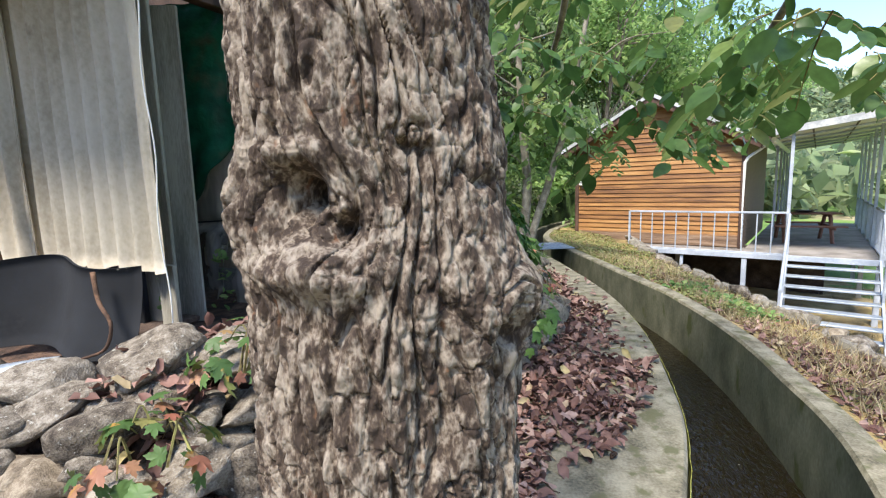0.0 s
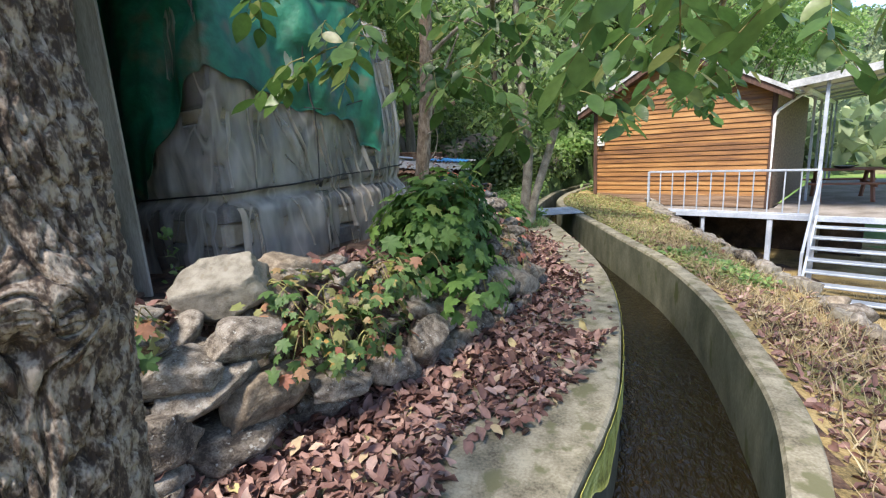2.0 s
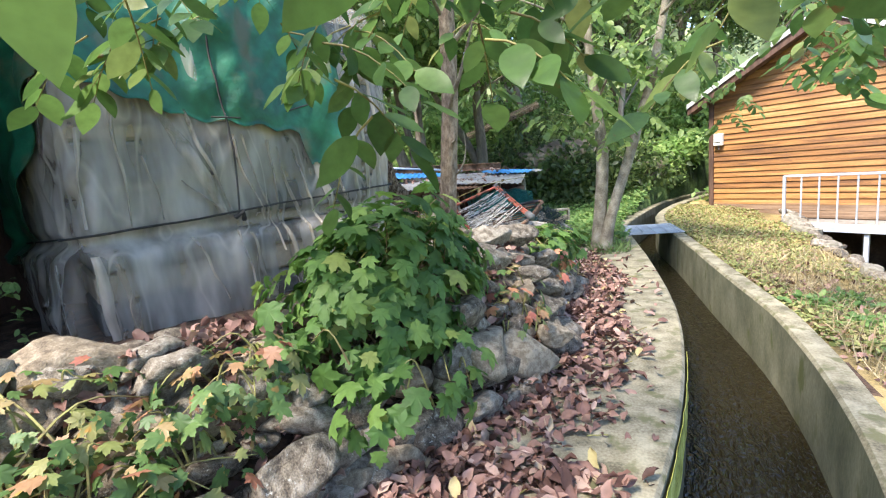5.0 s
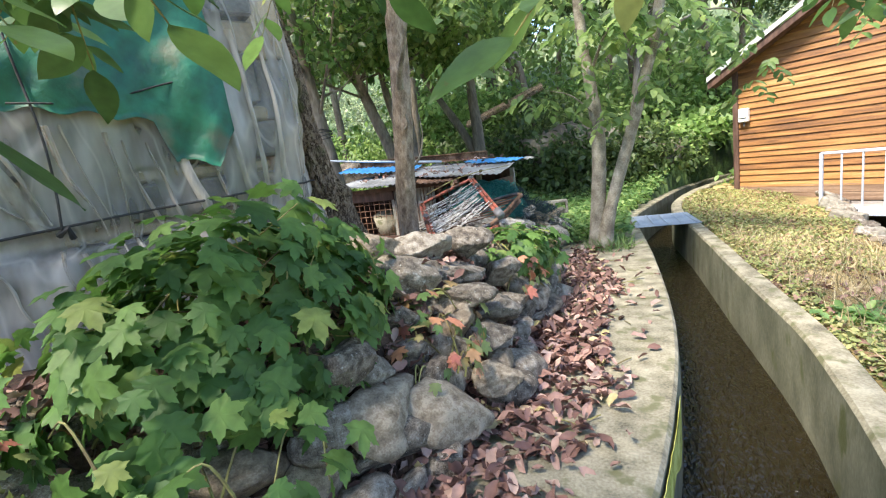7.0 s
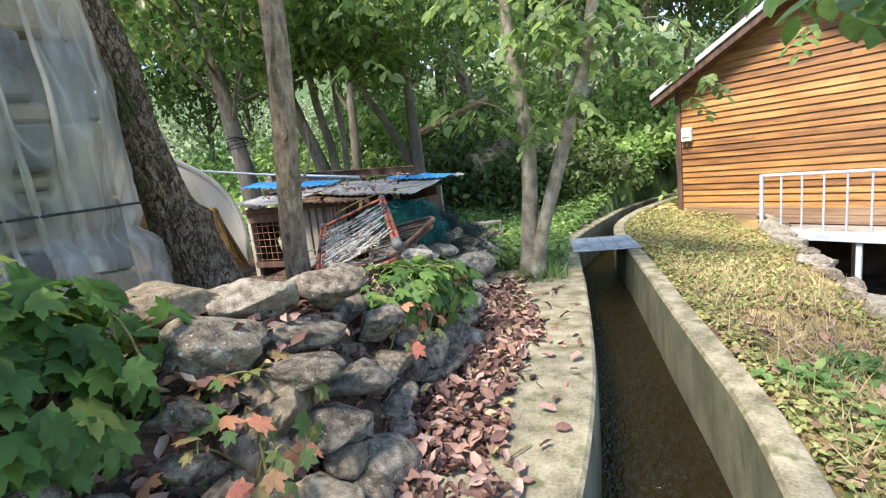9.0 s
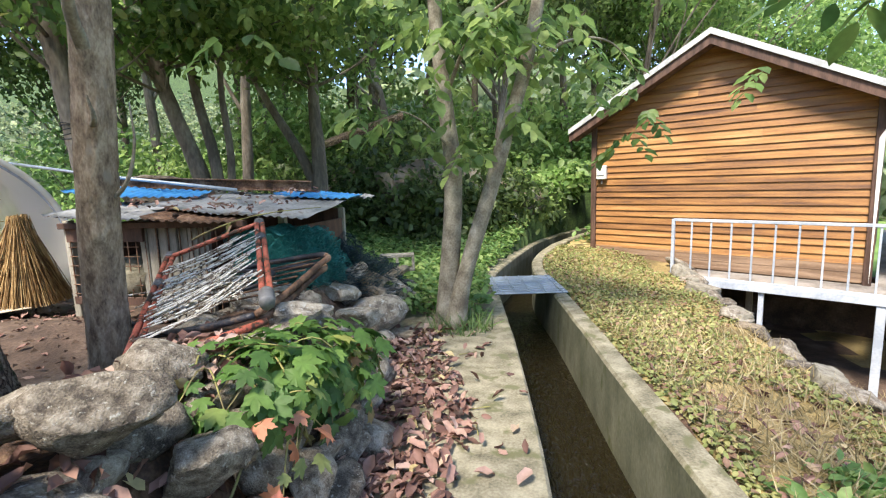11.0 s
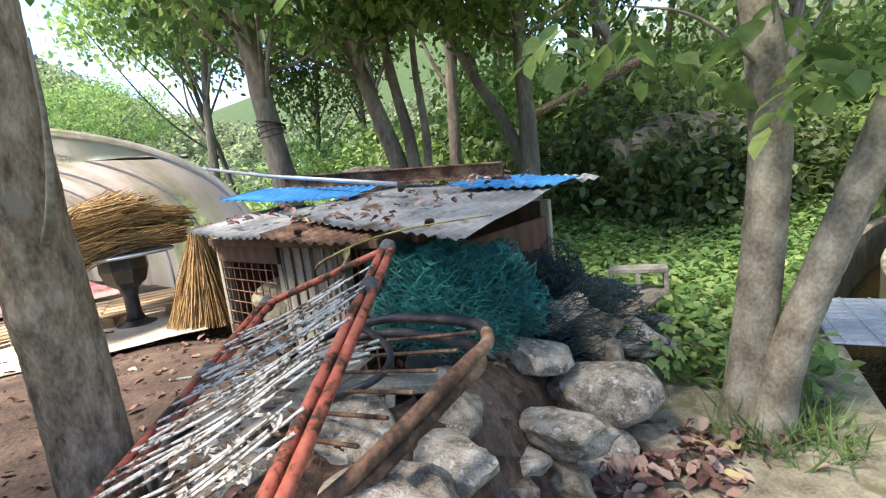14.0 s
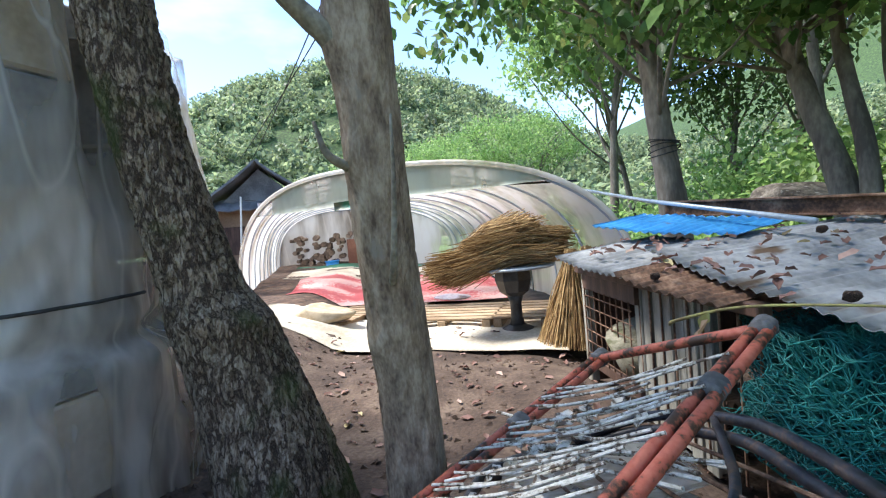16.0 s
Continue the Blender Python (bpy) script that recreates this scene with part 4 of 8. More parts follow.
for side in (-1, 1):
    dx, dz = W / 2, PEAK - EAVE
    ln = math.hypot(dx, dz)
    ux, uz = dx / ln, -dz / ln
    grid = []
    for i in range(9):
        s = (ln + over) * i / 8
        grid.append([(W / 2 + side * ux * s, y, PEAK + 0.10 + uz * s + 0.012 * (j % 2)) for j, y in enumerate(np.linspace(-ov, DEEP + 0.3, 31))])
    grid = np.array(grid)
    part("roof_sheet", Geo().sheet(grid if side > 0 else grid[:, ::-1], 0.05), M_ROOF, shed, "grey ribbed metal roof")
    a, b = np.array((W / 2, -ov + 0.03, PEAK - 0.03)), np.array((W / 2 + side * ux * (ln + over), -ov + 0.03, PEAK - 0.03 + uz * (ln + over)))
    g = Geo()
    g.add([p + np.array(q) for p in (a, b) for q in ((0, 0, 0.08), (0, 0, -0.09), (0, 0.03, -0.09), (0, 0.03, 0.08))], [(0, 1, 5, 4), (1, 2, 6, 5), (2, 3, 7, 6), (3, 0, 4, 7), (4, 5, 6, 7), (3, 2, 1, 0)])
    part("barge_board", g, M_DARKWOOD, shed, "dark brown barge board")
    g = Geo()
    g.add([p + np.array(q) for p in (a, b) for q in ((0, -0.035, 0.155), (0, -0.035, 0.06), (0, -0.004, 0.06), (0, -0.004, 0.155))], [(0, 1, 5, 4), (1, 2, 6, 5), (2, 3, 7, 6), (3, 0, 4, 7), (4, 5, 6, 7), (3, 2, 1, 0)])
    part("roof_trim", g, M_ROOF, shed, "pale metal trim along the roof edge")
    g = Geo()
    g.add([p + np.array(q) for p in (a, b) for q in ((0, 0.03, -0.06), (0, 0.36, -0.06), (0, 0.36, -0.04), (0, 0.03, -0.04))], [(0, 1, 5, 4), (1, 2, 6, 5), (2, 3, 7, 6), (3, 0, 4, 7), (4, 5, 6, 7), (3, 2, 1, 0)])
    part("soffit", g, M_DARKWOOD, shed)
g = Geo().tube([(W + 0.62, -0.05, EAVE - 0.2), (W + 0.45, -0.07, EAVE - 0.22), (W + 0.08, -0.08, EAVE - 0.5), (W + 0.02, -0.09, EAVE - 0.62), (W + 0.02, -0.09, BASE)], 0.035, 10)
part("downpipe", g, M_WHITE, shed, "white plastic downpipe", shade=True)
part("gutter", Geo().tube([(W + 0.58, -0.4, EAVE - 0.14), (W + 0.58, 6.2, EAVE - 0.16)], 0.055, 8), M_WHITE, shed, "white gutter")

box = thing("meter_box", "white plastic meter box on the shed wall", "meter box", HOME, YAW)
case = part("case", Geo().box((0.20, -0.085, 1.42), (0.19, 0.10, 0.27), bevel=0.015), M_WHITE, box)
part("cover", Geo().box((0.20, -0.145, 1.45), (0.14, 0.02, 0.16), bevel=0.008), M_WHITE, case, "raised cover")
part("cable_gland", Geo().tube([(0.20, -0.08, 1.29), (0.20, -0.08, 1.20)], 0.018, 8), M_TAPE, case)

# deck
DZ, DF, DX0, DX1, DB = -0.39, -0.76, 1.78, 6.75, 8.6
deck = thing("deck", "raised steel-framed deck with a grey boarded floor", "deck", HOME, YAW)
part("front_beam", Geo().box(((DX0 + DX1) / 2, DF, DZ - 0.02), (DX1 - DX0, 0.06, 0.12), bevel=0.006), M_PAINT, deck, "pale blue steel edge beam")
part("side_beam", Geo().box((DX1, (DF + DB) / 2, DZ - 0.03), (0.06, DB - DF, 0.12), bevel=0.006), M_PAINT, deck)
for i in range(20):
    y0 = DF + 0.06 + i * (DB - DF) / 20
    x0 = DX0 + 0.02 if y0 < -0.1 else W + 0.1
    part("floor_board", Geo().box(((x0 + DX1 - 0.04) / 2, y0 + 0.2, DZ + 0.03 - 0.001 * (i % 2)), (DX1 - 0.04 - x0, (DB - DF) / 20 - 0.006, 0.03), bevel=0.004), M_DECK, deck)
for x, y, r in ((3.05, DF + 0.05, 0.035), (4.38, DF + 0.04, 0.05), (5.15, DF + 0.04, 0.045), (6.7, DF + 0.04, 0.05), (2.6, 1.0, 0.05), (5.0, 2.2, 0.05), (6.6, 2.2, 0.05), (6.6, 5.0, 0.05), (5.0, 5.0, 0.05)):
    part("under_post", Geo().box((x, y, (DZ - 0.08 - 1.9) / 2), (2 * r, 2 * r, 1.9 + DZ - 0.08), bevel=0.005), M_PAINT if y < 0 else M_GREYB, deck, "square steel post under the deck")
part("skirt_wall", Geo().box((3.6, 2.4, -1.3), (4.6, 0.2, 1.3), bevel=0.01), M_SOIL, deck, "earth bank in the dark under the deck")


def railing(parent, a, b, gap, height=0.98):
    a, b = np.array(a, float), np.array(b, float)
    ln = np.linalg.norm(b - a)
    d = (b - a) / ln
    rot = np.array([d, np.cross((0, 0, 1), d), (0, 0, 1)]).T if abs(d[2]) < 0.01 else None
    yaw = math.degrees(math.atan2(d[1], d[0]))
    for z in (0.05, height):
        part("rail", Geo().box((a + b) / 2 + np.array((0, 0, z)), (ln, 0.045, 0.045), rz(yaw), 0.005), M_PAINT, parent)
    n = max(2, round(ln / gap))
    for i in range(n + 1):
        w = 0.05 if i in (0, n) else 0.026
        part("post" if w > 0.04 else "baluster", Geo().box(a + d * ln * i / n + np.array((0, 0, height / 2 + 0.02)), (w, w, height - 0.02), rz(yaw), 0.004), M_PAINT, parent)


rail = thing("railing", "pale blue-grey steel railing along the deck front", "railing", HOME, YAW, "deck railings")
railing(rail, (DX0, DF, DZ), (5.15, DF, DZ), 0.285)
rail = thing("railing", "pale blue-grey steel railing down the deck side", "railing", HOME, YAW, "deck railings")
railing(rail, (DX1, DF, DZ), (DX1, DB, DZ), 0.2)

stairs = thing("stairs", "open steel stairs with pale treads and handrails", "stairs", HOME, YAW)
SX0, SX1, RUN, NT = 5.18, 6.7, 2.2, 8
for x in (SX0, SX1):
    a, b = np.array((x, DF, DZ - 0.05)), np.array((x, DF - RUN, -1.74))
    g = Geo()
    g.add([p + np.array(q) for p in (a, b) for q in ((-0.02, 0, 0.10), (-0.02, 0, -0.06), (0.02, 0, -0.06), (0.02, 0, 0.10))], [(0, 1, 5, 4), (1, 2, 6, 5), (2, 3, 7, 6), (3, 0, 4, 7), (4, 5, 6, 7), (3, 2, 1, 0)])
    part("stringer", g, M_PAINT, stairs, "pale steel stringer")
    part("handrail", Geo().tube([a + np.array((0, 0.02, 1.0)), b + np.array((0, 0.1, 0.95))], 0.024, 8), M_PAINT, stairs)
    for s in (0.0, 0.5, 0.96):
        p = a + (b - a) * s
        part("stair_post", Geo().box(p + np.array((0, 0.02, 0.49)), (0.045, 0.045, 0.98), bevel=0.004), M_PAINT, stairs)
for i in range(1, NT):
    s = i / NT
    part("tread", Geo().box(((SX0 + SX1) / 2, DF - RUN * s, DZ + 0.02 + (-1.74 - DZ) * s), (SX1 - SX0 - 0.04, 0.25, 0.035), bevel=0.006), M_GALV, stairs, "pale checker-plate tread")

canopy = thing("canopy", "cream-lined lean-to canopy on thin steel posts", "canopy", HOME, YAW)
C0, C1, CZ0, CZ1 = W + 0.35, DX1 + 1.2, 2.32, 2.75
for i in range(6):
    y0, y1 = DF - 0.1 + i * 1.56, DF - 0.1 + (i + 1) * 1.56 - 0.01
    g = Geo().sheet(np.array([[(x, y, CZ0 + (CZ1 - CZ0) * (x - C0) / (C1 - C0)) for y in (y0, y1)] for x in np.linspace(C0, C1, 4)]), 0.03)
    part("roof_panel", g, M_CANOPY, canopy)
    part("rafter", Geo().tube([(C0, y0 + 0.03, CZ0 - 0.06), (C1, y0 + 0.03, CZ1 - 0.06)], 0.028, 6), M_PAINT, canopy)
for k in range(5):
    x = C0 + (C1 - C0) * (0.05 + 0.22 * k)
    z = CZ0 + (CZ1 - CZ0) * (x - C0) / (C1 - C0) - 0.045
    part("purlin", Geo().tube([(x, DF - 0.1, z), (x, DB, z)], 0.02, 6), M_DARKWOOD, canopy)
part("fascia", Geo().box(((C0 + C1) / 2, DF - 0.14, (CZ0 + CZ1) / 2 - 0.01), (C1 - C0 + 0.1, 0.03, 0.14), np.array(Euler((0, -math.atan2(CZ1 - CZ0, C1 - C0), 0)).to_matrix())), M_ROOF, canopy, "grey metal fascia")
for x in (5.15, 6.72):
    zt = CZ0 + (CZ1 - CZ0) * (x - C0) / (C1 - C0) - 0.05
    for y in (DF + 0.02, 1.6, 3.2, 4.8, 6.4, 8.0):
        if x < 6 and y > 0:
            continue
        part("canopy_post", Geo().box((x, y, (DZ + zt) / 2), (0.065, 0.065, zt - DZ), bevel=0.005), M_PAINT, canopy)
for y in (1.6, 3.2, 4.8, 6.4, 8.0):
    part("canopy_post", Geo().box((W + 0.55, y, 0.97), (0.055, 0.055, 2.6), bevel=0.005), M_PAINT, canopy)

table = thing("picnic_table", "brown wooden picnic table with attached benches", "table", (9.35, 13.55, DZ + 0.045), YAW + 12)
for j in range(4):
    part("table_board", Geo().box((0, -0.27 + 0.18 * j, 0.74), (1.5, 0.165, 0.035), bevel=0.006), M_CLAY, table)
for y in (-0.68, 0.68):
    part("bench_board", Geo().box((0, y, 0.44), (1.5, 0.24, 0.035), bevel=0.006), M_CLAY, table)
for x in (-0.5, 0.5):
    part("bench_bearer", Geo().box((x, 0, 0.40), (0.04, 1.55, 0.09), bevel=0.005), M_CLAY, table)
    part("top_bearer", Geo().box((x, 0, 0.69), (0.04, 0.72, 0.08), bevel=0.005), M_CLAY, table)
    for s in (-1, 1):
        part("leg", Geo().tube([(x, s * 0.62, 0.0), (x, s * 0.24, 0.72)], 0.045, 4), M_CLAY, table)
grill = thing("grill_plate", "black round grill on the picnic table", "grill", (9.35, 13.55, DZ + 0.81), 0)
pan = part("pan", Geo().tube([(0, 0, 0), (0, 0, 0.03), (0, 0, 0.06)], [0.14, 0.2, 0.22], 16), M_IRON, grill)
part("handle", Geo().tube([(0.2, 0, 0.05), (0.32, 0, 0.06)], 0.015, 6), M_IRON, pan)

# plate over the canal
plate = thing("canal_bridge", "pale blue galvanised steel plate laid across the canal", "bridge", (2.29, 10.35, 0.0), 11)
for i in range(2):
    part("plate", Geo().box((0, -0.24 + 0.5 * i, 0.016), (0.86, 0.49, 0.014), bevel=0.004), M_GALV, plate)
    for j in range(5):
        part("rib", Geo().box((-0.36 + 0.18 * j, -0.24 + 0.5 * i, 0.028), (0.010, 0.48, 0.010)), M_GALV, plate)
    for j in range(5):
        part("cross_rib", Geo().box((0, -0.44 + 0.1 * j + 0.5 * i, 0.027), (0.84, 0.008, 0.008)), M_GALV, plate)

# ---------- trees
def knotty_trunk(line, rad, rings, sides, depth, seed, bumps=()):
    """A trunk with furrowed bark in real relief. bumps: (height, angle, reach up, reach round, push)."""
    p = bez(line, 12)
    s = np.concatenate([[0], np.cumsum(np.linalg.norm(np.diff(p, axis=0), axis=1))])
    q = np.linspace(0, s[-1], rings)
    pts = np.stack([np.interp(q, s, p[:, i]) for i in range(3)], 1)
    rr = np.interp(pts[:, 2], [r[0] for r in rad], [r[1] for r in rad])
    ang = np.linspace(0, 2 * np.pi, sides, endpoint=False)
    ca, sa = np.cos(ang), np.sin(ang)
    out = np.empty((rings, sides, 3))
    for i in range(rings):
        z = pts[i, 2]
        for j in range(sides):
            x, y = ca[j] * rr[i] * 9, sa[j] * rr[i] * 9
            w = nz(x * 0.6, y * 0.6, z * 1.3 + seed)
            a = nz(x * 2.6 + w, y * 2.6 + w, z * 3.2 + seed * 2)
            b = nz(x * 7 + 2 * w, y * 7, z * 19 + seed)
            c = nz(x * 15, y * 15, z * 45)
            a += 0.30 * b + 0.15 * c
            d = depth * (0.9 - 2.8 * max(0.0, 0.42 - abs(a) * 2.2) + 0.40 * b + 0.25 * c) + 0.06 * rr[i] * w
            for bz, ba, hz, ha, push in bumps:
                da = (ang[j] - ba + np.pi) % (2 * np.pi) - np.pi
                e = ((z - bz) / hz) ** 2 + (da / ha) ** 2
                if e < 6:
                    d += push * math.exp(-e)
            out[i, j] = (pts[i, 0] + ca[j] * (rr[i] + d), pts[i, 1] + sa[j] * (rr[i] + d), z)
    g = Geo()
    f = [(i * sides + j, i * sides + (j + 1) % sides, (i + 1) * sides + (j + 1) % sides, (i + 1) * sides + j) for i in range(rings - 1) for j in range(sides)]
    g.add(out.reshape(-1, 3), f + [tuple((rings - 1) * sides + j for j in range(sides))])
    return g


def limb(g, line, r0, r1, sides=7, n=8):
    p = bez(line, n)
    g.tube(p, np.linspace(r0, r1, len(p)), sides, wob=0.05)
    return p


big = thing("walnut_tree", "thick old walnut tree with pale furrowed bark and a hollow knot", "tree")
AXIS_Z = [-0.1, 0.5, 0.9, 1.2, 1.6, 1.9, 2.4, 3.0, 3.8]
AXIS_X = [1.060, 1.050, 1.037, 1.026, 1.012, 0.985, 0.95, 0.92, 0.85]
AXIS_Y = [0.64, 0.65, 0.67, 0.70, 0.72, 0.735, 0.73, 0.69, 0.60]


def plated_trunk(depth=0.017):
    """The old trunk: plates of bark between deep furrows, the grain flowing round its knots."""
    zs = np.concatenate([np.linspace(-0.1, 0.6, 30, endpoint=False), np.linspace(0.6, 1.0, 90, endpoint=False), np.linspace(1.0, 1.62, 290, endpoint=False), np.linspace(1.62, 2.3, 120, endpoint=False), np.linspace(2.3, 3.8, 50)])
    an = np.concatenate([np.linspace(-1.75, 1.75, 310, endpoint=False), np.linspace(1.75, 2 * np.pi - 1.75, 46, endpoint=False)])
    rr = np.interp(zs, [-0.1, 0.15, 0.55, 0.9, 1.2, 1.45, 1.6, 1.9, 2.4, 3.8], [0.28, 0.215, 0.175, 0.168, 0.184, 0.180, 0.174, 0.192, 0.20, 0.15])
    knots = ((-1.72, 1.345, 0.050), (-0.32, 1.22, 0.055), (-1.08, 1.44, 0.022), (-0.85, 1.02, 0.02), (-0.7, 1.72, 0.04))
    bumps = ((1.372, -1.87, 0.030, 0.16, -0.085), (1.335, -1.52, 0.018, 0.11, -0.045), (1.290, -1.75, 0.028, 0.42, 0.034), (1.42, -1.80, 0.020, 0.30, 0.016), (1.36, -2.35, 0.06, 0.2, 0.02), (1.24, -0.28, 0.075, 0.40, 0.050), (1.195, -0.45, 0.022, 0.10, -0.035), (1.10, -0.72, 0.12, 0.13, 0.022), (1.16, -1.05, 0.10, 0.14, -0.014), (1.2, -1.45, 0.05, 0.35, 0.012), (1.02, -1.6, 0.12, 0.16, 0.012), (0.85, -0.4, 0.3, 0.2, 0.02))
    out = np.empty((len(zs), len(an), 3))
    for i, z in enumerate(zs):
        cx, cy = np.interp(z, AXIS_Z, AXIS_X), np.interp(z, AXIS_Z, AXIS_Y)
        for j, a in enumerate(an):
            ang = a - math.pi / 2
            aw = (a + math.pi) % (2 * math.pi) - math.pi
            u, psi, phi = aw * 0.18, aw * 0.18, z
            for ka, kz, kr in knots:
                du, dz = u - (ka + math.pi / 2) * 0.18, z - kz
                e = kr * kr / (du * du + dz * dz + 0.3 * kr * kr)
                psi -= du * e
                phi += dz * e
            w = nz(u * 9, z * 6, 2.0)
            n1 = nz(psi * 30 + 0.9 * w, phi * 5.0, 3.0)
            n2 = nz(psi * 60 + 1.1 * w, phi * 15, 8.0)
            n3 = nz(psi * 22, phi * 22 + 1.5 * w, 15.0)
            n4 = nz(psi * 120 + w, phi * 46, 4.0)
            plate = min(1.0, abs(n1) / 0.095)
            d = depth * (plate * (0.60 + 0.40 * min(1.0, abs(n2) / 0.10)) - 0.70 - 0.20 * max(0.0, 1 - abs(n3) / 0.06) + 0.30 * n2 + 0.34 * n4) + 0.012 * w
            for bz, ba, hz, ha, push in bumps:
                da = (ang - ba + math.pi) % (2 * math.pi) - math.pi
                e = ((z - bz) / hz) ** 2 + (da / ha) ** 2
                if e < 6:
                    d += push * math.exp(-e)
            out[i, j] = (cx + math.cos(ang) * (rr[i] + d), cy + math.sin(ang) * (rr[i] + d), z)
    m, n = len(zs), len(an)
    return Geo().add(out.reshape(-1, 3), [(i * n + j, i * n + (j + 1) % n, (i + 1) * n + (j + 1) % n, (i + 1) * n + j) for i in range(m - 1) for j in range(n)] + [tuple((m - 1) * n + j for j in range(n))])


trunk = plated_trunk()
part("trunk", trunk, M_BARK, big, "pale grey-brown furrowed bark", shade=True)
g = Geo()
ends = []
for line, r in (([(0.97, 0.74, 2.55), (1.3, 1.3, 2.95), (1.55, 2.2, 2.75), (1.6, 3.2, 2.35), (1.5, 3.9, 2.1)], 0.055), ([(0.95, 0.72, 2.8), (1.9, 1.2, 3.0), (2.6, 2.0, 2.7), (2.9, 3.2, 2.35), (3.3, 4.6, 2.25), (3.8, 6.2, 2.15)], 0.05),
                ([(0.9, 0.65, 3.2), (1.2, 1.8, 3.4), (0.8, 3.0, 2.9), (0.7, 3.6, 2.45)], 0.04), ([(0.85, 0.6, 3.6), (2.6, 0.8, 3.6), (3.6, 1.8, 2.8), (3.9, 2.8, 2.3)], 0.05),
                ([(0.85, 0.6, 3.7), (0.3, 1.8, 4.2), (0.2, 3.4, 4.3)], 0.06), ([(0.85, 0.6, 3.7), (2.0, 2.5, 4.4), (3.2, 5.0, 4.6), (4.2, 7.6, 3.9)], 0.07), ([(0.85, 0.6, 3.7), (1.2, -0.8, 4.4), (0.8, -2.6, 4.6)], 0.06)):
    g = Geo()
    ends.append(limb(g, line, r, 0.008))
    part("limb", g, M_BARKS, big, "grey drooping limb", shade=True)



def compound(places, rng, leaf=0.135, per=(2, 4)):
    """Pinnate leaves hanging at the given places: leaflet poses and stalks."""
    rots, locs, stalks = [], [], Geo()
    for p in places:
        for _ in range(rng.integers(*per)):
            yaw = rng.uniform(0, 2 * np.pi)
            out, ln = np.array((math.cos(yaw), math.sin(yaw), 0)), rng.uniform(0.22, 0.36)
            a = np.array(p) + rng.normal(0, 0.06, 3)
            line = np.array([a + out * ln * s + np.array((0, 0, -0.55 * ln * s * s - 0.15 * ln * s)) for s in np.linspace(0, 1, 5)])
            stalks.tube(line, np.linspace(0.004, 0.0018, 5), 4, caps=False)
            for s, side in ((0.3, 1), (0.34, -1), (0.58, 1), (0.62, -1), (0.82, 1), (0.86, -1), (1.0, 0)):
                at = line[0] + (np.array([np.interp(s, np.linspace(0, 1, 5), line[:, i]) for i in range(3)]) - line[0])
                ya = yaw + side * rng.uniform(0.8, 1.25)
                dz = rng.uniform(-1.0, -0.35)
                x = np.array((math.cos(ya), math.sin(ya), dz))
                x /= np.linalg.norm(x)
                up = np.array((0, 0, 1.0)) + rng.normal(0, 0.35, 3)
                y = np.cross(up, x)
                y /= np.linalg.norm(y)
                sz = leaf * rng.uniform(0.65, 1.15) * (1.15 if side == 0 else 1)
                rots.append(np.stack([x, y * rng.uniform(0.8, 1.0), np.cross(x, y)], 1) * sz)
                locs.append(at)
    return np.array(rots), np.array(locs), stalks


rng = np.random.default_rng(11)
spots = [(1.82, 2.70, 1.62), (2.05, 2.93, 1.70), (1.50, 3.07, 1.84), (2.30, 3.08, 1.98), (2.34, 2.34, 1.92), (2.22, 1.66, 1.86), (2.77, 3.10, 1.86), (3.22, 3.08, 1.95), (1.02, 2.68, 1.98), (0.62, 2.92, 1.98), (3.0, 2.1, 1.78), (3.5, 6.1, 1.80), (3.75, 5.7, 1.95), (1.05, 3.35, 1.98), (0.80, 3.0, 2.12), (1.40, 3.35, 1.92), (1.25, 3.5, 2.02), (0.65, 3.2, 2.2), (2.70, 3.75, 1.88), (2.55, 3.4, 2.0), (2.95, 3.3, 2.1), (2.75, 1.75, 1.95), (3.05, 2.2, 1.9), (3.2, 2.9, 2.0), (2.6, 2.6, 2.1),
         (3.45, 5.9, 2.05), (3.75, 6.2, 1.95), (3.3, 5.6, 2.2), (3.9, 6.6, 2.0), (3.6, 6.5, 2.25), (3.9, 5.6, 2.35), (3.4, 1.6, 2.05), (3.7, 2.6, 2.2), (2.2, 3.1, 2.3), (1.9, 3.6, 2.3), (0.35, 2.9, 2.45), (3.0, 4.3, 2.35), (3.3, 4.9, 2.35), (2.3, 2.1, 2.35), (1.5, 2.4, 2.45), (3.9, 3.6, 2.4), (2.0, 4.3, 2.5), (1.3, 4.2, 2.5)]
spots += [tuple(e[i] + rng.normal(0, 0.12, 3)) for e in ends for i in range(len(e) // 3, len(e), 4)]
far = np.stack([rng.uniform(-1.5, 4.0, 70), rng.uniform(-3.0, 6.5, 70), rng.uniform(3.0, 5.0, 70)], 1)
spots += [tuple(p) for p in far]
R, L, G = compound(spots, rng, 0.155)
part("leaves", scatter("leaves", LEAF_W, R, L, L_WALNUT), None, big, "broad green leaflets with a few withered patches")
tagged(part("stalk", G, M_STEM, big, shade=True), kind="stuff")


def crown(seed, clumps, per, spread, size, material, name="crown", shape=(1, 1, 1), tmpl=LEAF_Q, hollow=0.25, clump=0.5):
    r = np.random.default_rng(seed)
    d = r.normal(0, 1, (clumps, 3))
    d /= np.linalg.norm(d, axis=1)[:, None]
    c = d * (r.uniform(hollow, 1, (clumps, 1)) ** 0.6) * np.array(shape) * spread
    loc = (c[:, None] + r.normal(0, clump * 0.55, (clumps, per, 3)) * np.array((1, 1, 0.6))).reshape(-1, 3)
    return scatter(name, tmpl, turns(len(loc), 0.7, (size * 0.65, size * 1.3), 0.4, r), loc, material), c


